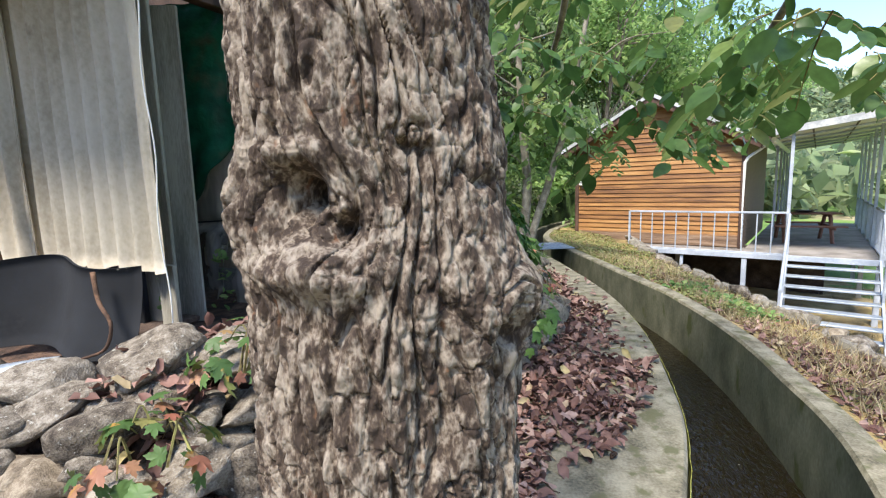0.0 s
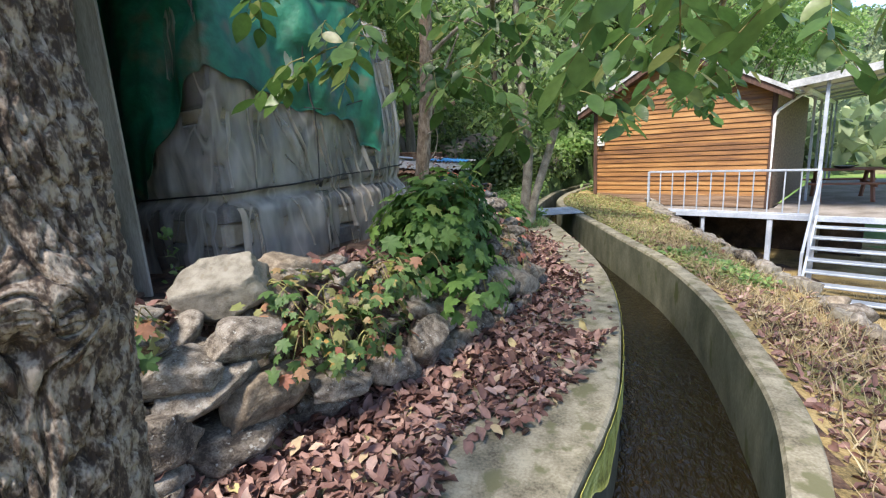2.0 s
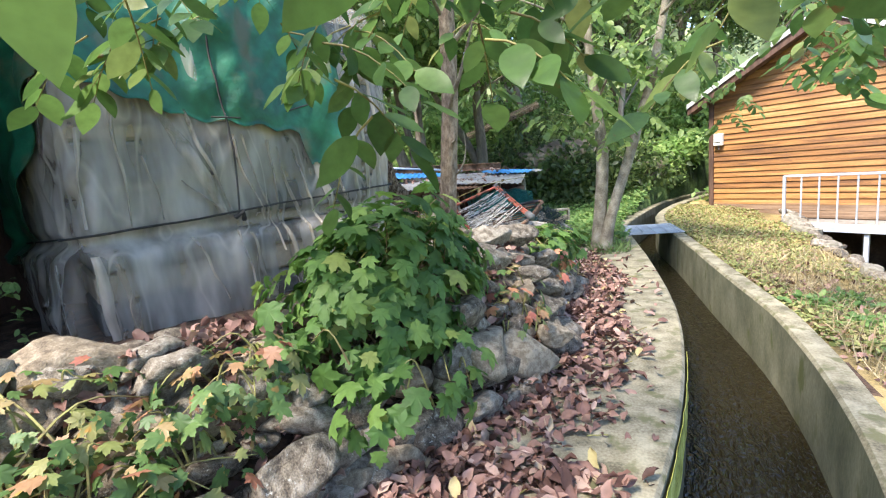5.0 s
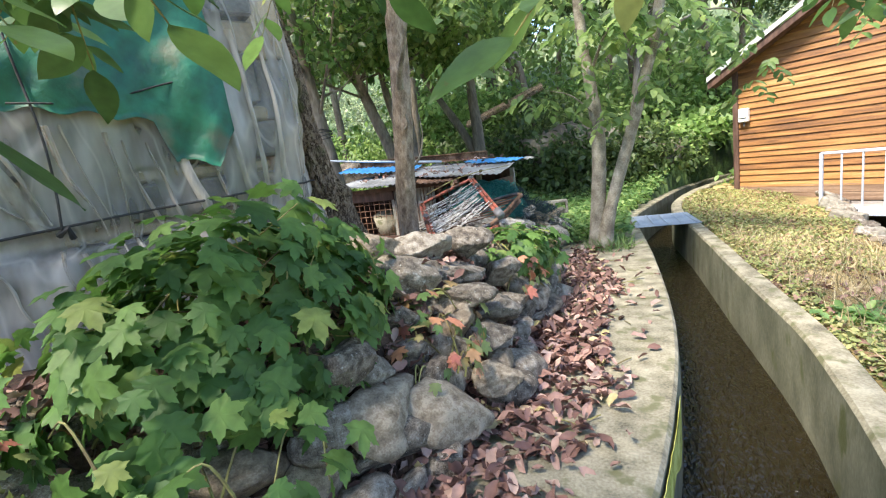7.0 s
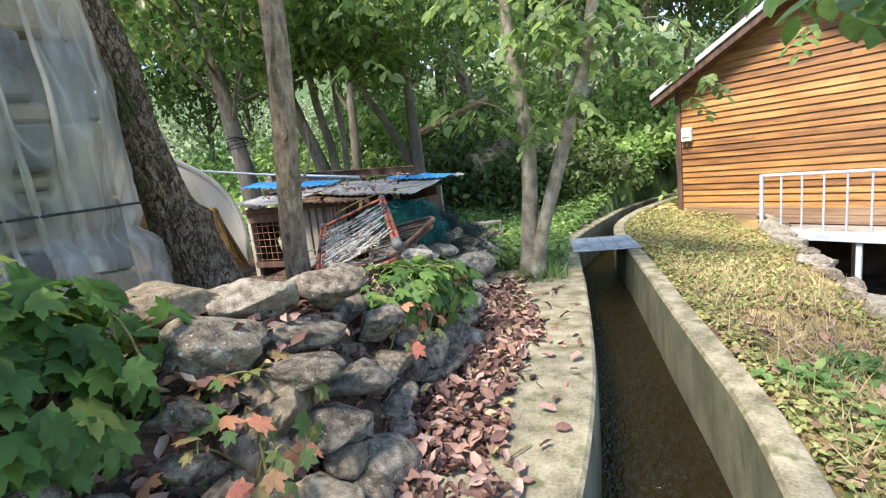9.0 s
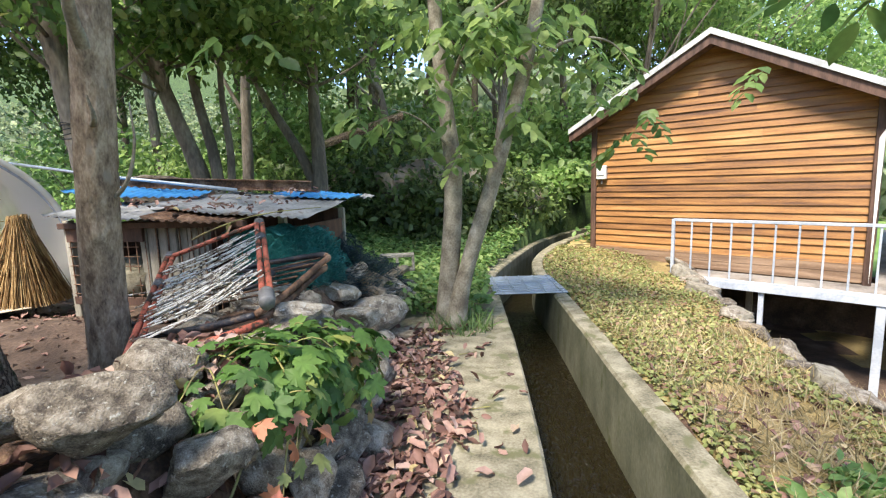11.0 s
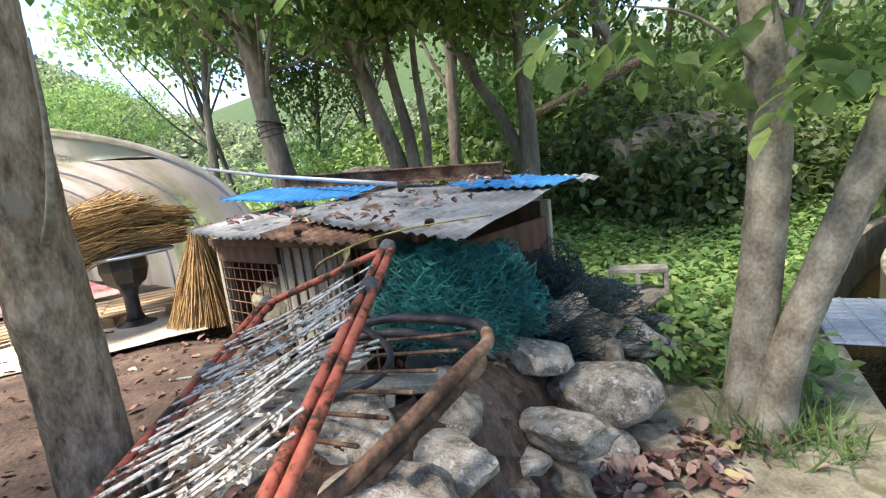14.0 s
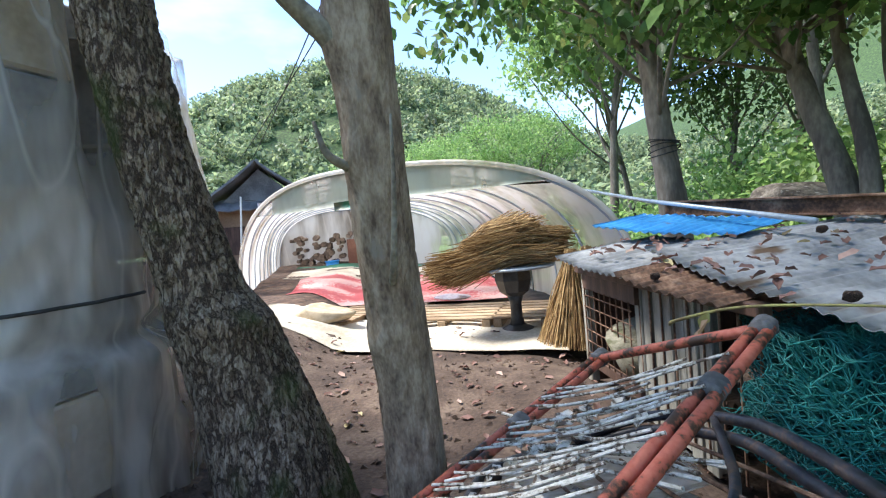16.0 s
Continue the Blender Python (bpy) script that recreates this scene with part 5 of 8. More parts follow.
def forest_tree(name, seed, height, spread, leaf, per, clumps, material, label, r0=0.13, lean=0.4, fork=0.35, bark=None):
    r = np.random.default_rng(seed)
    root = thing(name, label, "tree", group="forest trees")
    g = Geo()
    lx, ly = r.normal(0, lean, 2)
    top = (lx, ly, height * 0.72)
    p = bez([(0, 0, -0.3), (lx * 0.15, ly * 0.2, height * 0.2), (lx * 0.6, ly * 0.4, height * 0.45), top], 8)
    g.tube(p, np.linspace(r0, r0 * 0.45, len(p)), 9, wob=0.05)
    part("trunk", g, bark or M_BARKF, root, shade=True)
    me, c = crown(seed, clumps, per, spread, leaf, material, shape=(1, 1, 0.70), clump=spread * 0.27)
    h = Geo()
    for k in range(0, clumps, max(1, clumps // 9)):
        e = c[k] + np.array((lx, ly, height * 0.76))
        s = p[int(len(p) * r.uniform(0.35, 0.95))]
        h.tube(bez([s, (s + e) / 2 + r.normal(0, 0.2, 3), e], 4), np.linspace(r0 * 0.35, 0.012, 9), 5, wob=0.05)
    part("bough", h, bark or M_BARKF, root, shade=True)
    ob = part("crown", me, None, root)
    ob.location = (lx, ly, height * 0.76)
    return root


def put_trees(src, rows):
    for i, (x, y, s, yaw) in enumerate(rows):
        z = float(land(x, y)) - 0.1
        m = pose(x, y, z, 0, 0, yaw)
        ob = src if i == 0 else copy_thing(src, m)
        ob.matrix_basis = m
        ob.scale = (s, s, s)


rf = np.random.default_rng(5)
t_a = forest_tree("forest_tree", 21, 8.5, 2.9, 0.20, 62, 90, L_FOREST, "tall green woodland tree on the slope", 0.14)
# sun and shade on the next two come from their leaf colours
t_b = forest_tree("forest_tree", 22, 9.5, 3.1, 0.20, 62, 88, L_FORESTL, "light green woodland tree, sunlight put into its leaf colour", 0.12, 0.7)
t_c = forest_tree("forest_tree", 23, 7.0, 2.6, 0.20, 62, 84, L_FOREST_SHADED, "dark green woodland tree, shade put into its leaf colour", 0.12, 0.9)
put_trees(t_a, [(-3.6, 13.4, 1, 0), (3.4, 20.5, 1.1, 70), (-7.5, 15.5, 1.1, 200), (0.2, 22, 1.2, 30), (-11.5, 12.5, 1.1, 10), (7.5, 23, 1.1, 120), (-4, 20, 1.25, 300), (-13, 20, 1.3, 80), (13, 30, 1.3, 20), (-9, 25, 1.4, 140)])
put_trees(t_b, [(-1.2, 16.5, 1, 0), (5.2, 19.5, 0.9, 90), (-6.0, 18.5, 1.1, 30), (2.2, 27, 1.3, 10), (10, 27, 1.2, 150), (-15, 15, 1.1, 60), (-34, 9.0, 0.85, 20), (-38, 4.0, 0.8, 70), (-31, 13.5, 0.95, 110), (-36, 17, 1.1, 200), (-42, 11, 1.1, 320), (-2.5, 25, 1.3, 210), (-6.5, 28, 1.5, 310), (17, 36, 1.4, 45)])
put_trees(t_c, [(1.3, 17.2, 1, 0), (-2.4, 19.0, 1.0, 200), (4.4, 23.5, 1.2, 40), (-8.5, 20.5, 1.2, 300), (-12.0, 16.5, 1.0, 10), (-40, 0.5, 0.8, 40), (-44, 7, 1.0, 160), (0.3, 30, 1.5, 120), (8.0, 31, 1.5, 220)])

# far woods on the hills, and behind the walker
L = []
for k in range(8200):
    kind = k % 4
    if kind == 0:
        x, y = -rf.uniform(75, 280), rf.uniform(-140, 160)
    elif kind == 1:
        x, y = rf.uniform(-60, 120), rf.uniform(38, 180)
    elif kind == 2:
        x, y = rf.uniform(36, 260), rf.uniform(10, 200)
        if 36 < x < 70 and y < 20:
            x += 40
    else:
        a = rf.uniform(0, 2 * np.pi)
        d = rf.uniform(70, 220)
        x, y = d * math.cos(a), d * math.sin(a)
    if x < -16 and y < 10 and x > -70:
        continue
    L.append((x, y))
L = np.array(L)
zz = land(L[:, 0], L[:, 1])
d = np.hypot(L[:, 0], L[:, 1])
per = 46
base = np.repeat(np.column_stack([L, zz]), per, 0)
sc = np.repeat(1.7 + 2.6 * np.random.default_rng(4).random(len(L)) ** 2, per)
off = rf.normal(0, 1, (len(base), 3))
off /= np.linalg.norm(off, axis=1)[:, None]
off *= np.array((1.0, 1.0, 1.15))
loc = base + off * sc[:, None] * 0.85 + np.array((0, 0, 2.0))
# the haze over the hills lies in the leaf colour
solid("far_woods", scatter("far_woods", LEAF_Q, turns(len(loc), 0.8, (1.0, 2.1), 0.3, rf), loc, L_HILL_HAZE), None, "far wooded hills of mixed green trees, haze put into their colour", "woods", kind="stuff")

# the smooth-barked trees beside the path
one = thing("young_tree", "slim grey-barked tree standing behind the stone wall", "tree")
g = knotty_trunk([(0.27, 6.45, 0.15), (0.30, 6.44, 0.9), (0.38, 6.415, 1.5), (0.47, 6.40, 2.3), (0.52, 6.36, 3.6), (0.4, 6.3, 5.2)], [(0.1, 0.125), (0.5, 0.096), (1.3, 0.086), (2.2, 0.083), (5.2, 0.06)], 240, 72, 0.005, 8.0,
                 [(1.12, -0.9, 0.05, 0.5, 0.016), (1.65, -0.7, 0.06, 0.35, 0.02), (1.35, 0.2, 0.05, 0.4, 0.01), (1.98, -1.2, 0.1, 0.5, 0.03)])
part("trunk", g, M_BARKY, one, "grey-brown bark with knots", shade=True)
g = Geo()
for line, r in (([(0.46, 6.36, 1.95), (0.56, 6.22, 2.08), (0.72, 6.08, 2.25), (1.0, 5.85, 2.7)], 0.035), ([(0.36, 6.42, 1.25), (0.50, 6.44, 1.36), (0.56, 6.46, 1.55), (0.55, 6.47, 1.75)], 0.014), ([(0.5, 6.4, 2.6), (1.2, 6.2, 3.0), (2.0, 6.0, 3.2)], 0.03), ([(0.5, 6.4, 3.0), (0.4, 7.6, 3.6), (0.3, 8.6, 3.6)], 0.03), ([(0.5, 6.36, 3.4), (-0.8, 6.2, 4.2), (-1.6, 6.0, 4.6)], 0.03), ([(0.41, 6.38, 1.62), (0.52, 6.3, 1.66), (0.53, 6.27, 1.75)], 0.018)):
    g = Geo()
    limb(g, line, r, r * 0.25)
    part("limb", g, M_BARKS, one, shade=True)
R, L2, G = compound([tuple(np.array((0.3, 6.2, 4.4)) + rf.normal(0, 1, 3) * np.array((1.3, 1.3, 0.55))) for _ in range(60)], rf, 0.15)
part("leaves", scatter("leaves", LEAF_A, R, L2, L_FOREST), None, one)

two = thing("twin_tree", "twin-stemmed pale grey tree at the canal edge", "tree")
g = knotty_trunk([(1.63, 8.64, -0.08), (1.66, 8.62, 0.4), (1.73, 8.62, 1.3), (1.68, 8.62, 2.0), (1.62, 8.6, 2.7), (1.55, 8.6, 4.6)], [(-0.1, 0.14), (0.2, 0.105), (0.5, 0.085), (1.3, 0.078), (2.4, 0.06), (4.6, 0.04)], 150, 44, 0.003, 4.0, [(1.38, -1.2, 0.05, 0.5, 0.012), (0.95, -1.6, 0.03, 0.3, 0.008), (0.55, -1.4, 0.03, 0.3, 0.008)])
part("stem", g, M_BARKS, two, "pale knotted stem", shade=True)
g = knotty_trunk([(1.70, 8.58, -0.08), (1.80, 8.58, 0.42), (2.10, 8.60, 1.37), (2.26, 8.6, 1.9), (2.40, 8.62, 2.4), (2.75, 8.65, 4.2)], [(-0.1, 0.12), (0.2, 0.09), (0.5, 0.072), (1.3, 0.068), (2.4, 0.055), (4.2, 0.035)], 150, 44, 0.003, 6.0)
part("stem", g, M_BARKS, two, "pale leaning stem", shade=True)
g = Geo()
for line, r in (([(1.7, 8.62, 2.1), (2.0, 8.3, 2.5), (2.5, 8.0, 2.7)], 0.02), ([(2.35, 8.62, 2.2), (2.7, 8.9, 2.5), (3.1, 9.2, 2.55), (3.4, 9.4, 2.3)], 0.02), ([(1.73, 8.6, 1.6), (1.5, 8.4, 1.85), (1.25, 8.3, 1.95)], 0.012), ([(1.6, 8.6, 3.0), (0.8, 8.4, 3.5), (0.2, 8.4, 3.6)], 0.02), ([(2.5, 8.6, 3.0), (3.2, 8.2, 3.6), (3.8, 7.8, 3.6)], 0.02)):
    g = Geo()
    limb(g, line, r, r * 0.25)
    part("limb", g, M_BARKS, two, shade=True)
tips = [(2.5, 8.0, 2.75), (2.2, 8.2, 2.6), (3.2, 9.2, 2.55), (3.4, 9.4, 2.2), (3.5, 9.5, 1.9), (3.0, 9.1, 2.4), (1.3, 8.3, 1.9), (1.1, 8.3, 1.95), (1.75, 8.5, 1.85), (2.9, 8.9, 2.1), (3.3, 9.2, 1.75), (2.6, 8.9, 2.5), (2.2, 8.8, 2.45), (1.9, 8.7, 1.7)]
tips += [tuple(np.array((2.2, 8.65, 2.65)) + rf.normal(0, 1, 3) * np.array((0.55, 0.4, 0.30))) for _ in range(26)]
tips += [tuple(np.array((2.1, 8.7, 3.6)) + rf.normal(0, 1, 3) * np.array((1.2, 1.0, 0.6))) for _ in range(60)]
R, L2, G = compound(tips, rf, 0.15)
part("leaves", scatter("leaves", LEAF_A, R, L2, L_FOREST), None, two, "hanging narrow green leaves")

old = thing("old_leaning_tree", "old dark leaning tree with moss on its swollen foot", "tree")
g = knotty_trunk([(-0.05, 6.00, 0.05), (-0.05, 5.93, 0.36), (-0.05, 5.905, 0.55), (-0.05, 5.83, 0.9), (-0.05, 5.75, 1.18), (-0.05, 5.69, 1.33), (-0.05, 5.59, 1.76), (-0.05, 5.52, 2.2), (-0.12, 5.40, 2.9), (-0.2, 5.2, 4.6)], [(0.05, 0.34), (0.35, 0.258), (0.55, 0.228), (0.73, 0.208), (0.9, 0.190), (1.18, 0.172), (1.30, 0.135), (1.75, 0.116), (2.2, 0.122), (4.6, 0.085)], 340, 140, 0.015, 5.0,
                 [(1.17, 0.9, 0.06, 0.5, 0.035), (1.20, 0.1, 0.06, 0.6, 0.028), (0.85, -0.1, 0.08, 0.25, -0.03), (0.6, 0.3, 0.2, 0.4, 0.03), (1.0, -0.5, 0.06, 0.4, -0.018), (0.72, 0.7, 0.12, 0.2, 0.025)])
part("trunk", g, M_BARKD, old, "dark cracked bark with green moss", shade=True)
me, c = crown(31, 26, 40, 1.7, 0.16, L_FOREST, shape=(1, 1, 0.5), tmpl=LEAF_A)
ob = part("crown", me, None, old)
ob.location = (-0.2, 5.1, 5.3)

# trees beyond the coop
for nm, lab, stems in (("yard_tree", "straight grey tree with wire round its trunk behind the coop", [[(-2.9, 9.32, 0.2), (-2.92, 9.3, 1.2), (-3.02, 9.25, 2.3), (-3.2, 9.2, 4.0), (-3.3, 9.1, 6.0)]]),
                       ("yard_tree", "grey tree with three leaning stems at the foot of the slope", [[(-2.55, 11.0, 0.5), (-2.75, 11.0, 1.6), (-3.2, 11.0, 2.8), (-3.7, 11, 4.4), (-4.0, 11, 6.2)], [(-2.42, 11.0, 0.5), (-2.5, 11.05, 1.8), (-2.8, 11.1, 3.2), (-3.0, 11.2, 6.0)], [(-2.3, 11.05, 0.5), (-2.25, 11.1, 1.9), (-2.3, 11.1, 3.0), (-2.2, 11.2, 5.0)]]),
                       ("yard_tree", "reddish-grey forked tree at the foot of the slope", [[(-1.35, 12.2, 0.4), (-1.3, 12.2, 1.8), (-1.35, 12.25, 3.0), (-1.2, 12.3, 6.0)], [(-1.34, 12.2, 1.2), (-1.7, 12.2, 2.0), (-2.3, 12.3, 2.9), (-2.9, 12.4, 4.0)]])):
    root = thing(nm, lab, "tree")
    base = stems[0][0]
    for k, st in enumerate(stems):
        g = Geo()
        p = bez(st, 8)
        r0 = 0.15 if len(stems) == 1 else (0.13, 0.09, 0.06)[k]
        g.tube(p, np.linspace(r0 * 1.15, r0 * 0.5, len(p)), 14, wob=0.04)
        part("trunk", g, M_BARKF, root, shade=True)
    me, c = crown(40 + len(stems) * 3 + int(base[1]), 85, 60, 2.4, 0.15, L_FOREST if len(stems) != 1 else L_WALNUT, shape=(1, 1, 0.42), tmpl=LEAF_A, clump=0.55)
    ob = part("crown", me, None, root)
    ob.location = (base[0] + 0.2, base[1] - 0.5, 4.15)
    h = Geo()
    for k in range(0, 85, 6):
        e = c[k] + np.array(ob.location)
        s = bez(stems[k % len(stems)], 8)[16 + k % 8]
        h.tube(bez([s, (s + e) / 2 + rf.normal(0, 0.15, 3), e], 5), np.linspace(0.03, 0.006, 11), 5, wob=0.05)
    part("bough", h, M_BARKF, root, shade=True)
g = Geo()
for k in range(5):
    t = np.linspace(0, 2 * np.pi, 20)
    z0 = 2.0 + 0.035 * k
    g.tube(np.stack([-2.985 + 0.155 * np.cos(t), 9.265 + 0.155 * np.sin(t), z0 + 0.03 * np.sin(t + k)], 1), 0.006, 4, caps=False)
solid("wire_coil", g, M_ROPE, "black wire wound round a tree trunk", "wire")

# ---------- dry stone wall, fallen leaves, vines
def stone_mesh(seed, flat, material, name="stone", blocky=False, level=3):
    bm = bmesh.new()
    bmesh.ops.create_icosphere(bm, subdivisions=level, radius=1.0)
    r = np.random.default_rng(seed)
    planes = [(d / np.linalg.norm(d), r.uniform(0.50, 0.84)) for d in r.normal(0, 1, (12, 3))]
    if blocky:
        planes = [(np.array(d) / np.linalg.norm(d), h) for d, h in (((1, 0.1, 0.1), 0.72), ((-1, 0.2, 0), 0.75), ((0.1, 1, 0.1), 0.62), ((0, -1, 0.25), 0.6), ((0.05, -0.1, 1), 0.5), ((0, 0.1, -1), 0.5), ((1, -1, 0.3), 0.8), ((-0.8, 0.9, 0.5), 0.85))]
    for v in bm.verts:
        p = np.array(v.co)
        for d, h in planes:
            e = p @ d - h
            if e > 0:
                p = p - d * e * 0.97
        q = p * (1 + (0.03 if blocky else 0.12) * nz(*(p * 1.5 + seed * 3)) + (0.03 if blocky else 0.08) * nz(*(p * 3.2 + seed)) + 0.05 * nz(*(p * 8 + seed)) + (0.035 * nz(*(p * 15 + seed)) + 0.022 * nz(*(p * 29)) if level > 3 else 0))
        v.co = q * np.array((1.25, 0.95, flat))
    me = bpy.data.meshes.new(name)
    bm.to_mesh(me)
    bm.free()
    me.materials.append(material)
    me.polygons.foreach_set("use_smooth", [True] * len(me.polygons))
    return me


rs = np.random.default_rng(17)
KINDS = [stone_mesh(50 + i, (0.62, 0.75, 0.55, 0.85, 0.7, 0.5)[i % 6], M_STONEB if i % 4 == 3 else M_STONE) for i in range(14)]
FINE = [stone_mesh(50 + i, (0.62, 0.75, 0.55, 0.85, 0.7, 0.5)[i % 6], M_STONEB if i % 4 == 3 else M_STONE, level=4) for i in range(14)]
LIGHT = []
for me in FINE:
    LIGHT.append(me.copy())
    LIGHT[-1].materials[0] = M_STONEL if me.materials[0] == M_STONE else M_STONEB
PALE = stone_mesh(90, 0.85, M_STONEP, "stone", True, 4)
wall = thing("stone_wall", "low dry wall of grey field stones with leaves in the gaps", "wall")


def stone(me, at, size, yaw=0.0, tip=0.0, roll=0.0, parent=None, squash=1.0):
    ob = new("stone", me)
    ob.parent = parent or wall
    ob.matrix_basis = pose(*at, tip, roll, yaw) @ Matrix.Diagonal((size, size, size * squash, 1))
    return ob


run = bez([(-2.2, 1.12, 0), (-1.0, 1.0, 0), (-0.25, 1.02, 0), (0.22, 1.25, 0), (0.36, 1.65, 0), (0.50, 2.15, 0), (0.91, 2.46, 0), (1.15, 2.98, 0), (1.35, 3.4, 0), (1.72, 4.14, 0), (1.84, 5.0, 0), (1.72, 5.5, 0), (1.69, 6.3, 0), (1.52, 7.0, 0), (1.36, 7.5, 0), (1.16, 8.0, 0), (1.02, 9.0, 0), (0.7, 9.7, 0)], 30)[:, :2]
cum = np.concatenate([[0], np.cumsum(np.linalg.norm(np.diff(run, axis=0), axis=1))])
# the stones that show best: where their faces lie, their size, height for width, kind
FACES = (((0.35, -0.85, 0.35), ((1.152, 8.053, 0.254, 0.25, 1.25, 8), (0.814, 7.941, 0.483, 0.20, 1.1, 2), (1.123, 6.979, 0.573, 0.17, 0.8, 0), (0.855, 7.681, 0.354, 0.13, 1.3, 3), (1.12, 7.922, 0.052, 0.21, 0.9, 4), (1.357, 8.181, 0.036, 0.15, 0.8, 7), (1.139, 8.703, 0.337, 0.16, 1.4, 5), (0.963, 8.525, 0.452, 0.12, 1.2, 3), (0.797, 8.466, 0.512, 0.16, 0.9, 9), (1.041, 8.955, 0.445, 0.19, 0.6, 11), (1.012, 8.443, 0.327, 0.16, 1.0, 7), (1.19, 6.645, 0.669, 0.19, 0.75, 0), (1.215, 7.539, 0.401, 0.17, 0.9, 12), (1.02, 7.35, 0.30, 0.17, 1.0, 6))),
         ((0.72, -0.55, 0.42), ((0.567, 1.945, 0.65, 0.19, 0.9, 0), (0.363, 1.694, 0.58, 0.19, 1.0, 4), (0.468, 1.802, 0.481, 0.18, 1.1, 6), (0.64, 1.98, 0.359, 0.20, 1.1, 7), (0.853, 2.221, 0.292, 0.16, 1.1, 2), (0.345, 1.561, 0.37, 0.18, 1.3, 12), (0.201, 1.471, 0.454, 0.22, 0.9, 5), (0.453, 1.813, 0.179, 0.28, 0.9, 8), (0.492, 2.542, 0.808, 0.18, 1.0, 3), (1.201, 2.889, 0.271, 0.15, 1.3, 9), (-0.143, 1.622, 0.735, 0.20, 0.9, 1), (0.077, 1.819, 0.764, 0.14, 0.9, 10), (1.02, 2.60, 0.22, 0.15, 1.2, 13), (0.72, 2.75, 0.70, 0.15, 1.0, 1))),
         ((0.74, -0.55, 0.38), ((1.131, 4.762, 0.913, 0.16, 0.8, 3), (1.36, 4.689, 0.744, 0.24, 0.95, 0), (1.296, 5.016, 0.853, 0.16, 1.2, 6), (1.257, 5.305, 0.806, 0.14, 0.8, 4), (1.442, 5.403, 0.798, 0.15, 0.9, 9), (1.184, 4.916, 0.841, 0.09, 0.9, 7), (1.437, 5.051, 0.69, 0.20, 0.8, 2), (1.636, 4.857, 0.589, 0.16, 0.8, 8), (1.589, 4.745, 0.497, 0.14, 1.4, 11), (1.617, 5.353, 0.341, 0.11, 0.9, 13), (1.625, 5.558, 0.339, 0.14, 0.9, 5), (1.547, 5.581, 0.537, 0.13, 1.1, 1), (1.841, 4.646, 0.235, 0.11, 1.0, 3), (1.564, 4.521, 0.251, 0.20, 1.3, 10), (1.472, 3.95, 0.562, 0.14, 1.3, 1), (1.482, 4.416, 0.448, 0.13, 1.1, 12), (1.574, 4.646, 0.391, 0.14, 1.4, 2), (1.549, 4.815, 0.581, 0.12, 0.9, 6), (1.66, 5.15, 0.42, 0.15, 0.9, 4), (1.62, 5.75, 0.20, 0.13, 1.0, 0))))
known = []
for shapes, (out, rows) in zip((LIGHT, FINE, FINE), FACES):
    out = np.array(out) / np.linalg.norm(out)
    for x, y, z, size, sq, kind in rows:
        c = np.array((x, y, z)) - out * size * 0.55
        stone(shapes[kind], tuple(c), size, math.degrees(math.atan2(out[1], out[0])) + 90 + rs.normal(0, 14), rs.normal(0, 7), rs.normal(0, 7), None, sq)
        known.append((*c, size))
known = np.array(known)
count = 0
for row, (z, back, size) in enumerate(((0.05, 0.06, 0.17), (0.19, 0.13, 0.165), (0.33, 0.21, 0.155), (0.46, 0.30, 0.15), (0.58, 0.42, 0.145), (0.63, 0.64, 0.125))):
    s = 0.1 * row
    while s < cum[-1]:
        x, y = np.interp(s, cum, run[:, 0]), np.interp(s, cum, run[:, 1])
        x2, y2 = np.interp(s + 0.05, cum, run[:, 0]), np.interp(s + 0.05, cum, run[:, 1])
        d = np.array((x2 - x, y2 - y))
        d /= np.linalg.norm(d) + 1e-9
        nrm = np.array((-d[1], d[0]))
        sz = size * rs.uniform(0.55, 1.25)
        p = np.array((x, y)) + nrm * (back + rs.normal(0, 0.03))
        zz = z
        if y > 7.3:
            zz = z * 0.72
        low = float(land(p[0], p[1]))
        gap = np.linalg.norm(known[:, :3] - np.array((p[0], p[1], zz)), axis=1) - 0.72 * (known[:, 3] + sz)
        if gap.min() < 0 and y < 9.2:
            s += 0.06
            continue
        if not (row >= 4 and y > 7.6) and not (row == 5 and (rs.random() < 0.45 or y > 5.4)):
            stone(KINDS[rs.integers(len(KINDS))], (p[0], p[1], max(zz + rs.normal(0, 0.02), low - 0.02)), sz, math.degrees(math.atan2(d[1], d[0])) + rs.normal(0, 25), rs.normal(0, 12), rs.normal(0, 12))
            count += 1
        s += sz * rs.uniform(1.55, 1.95)
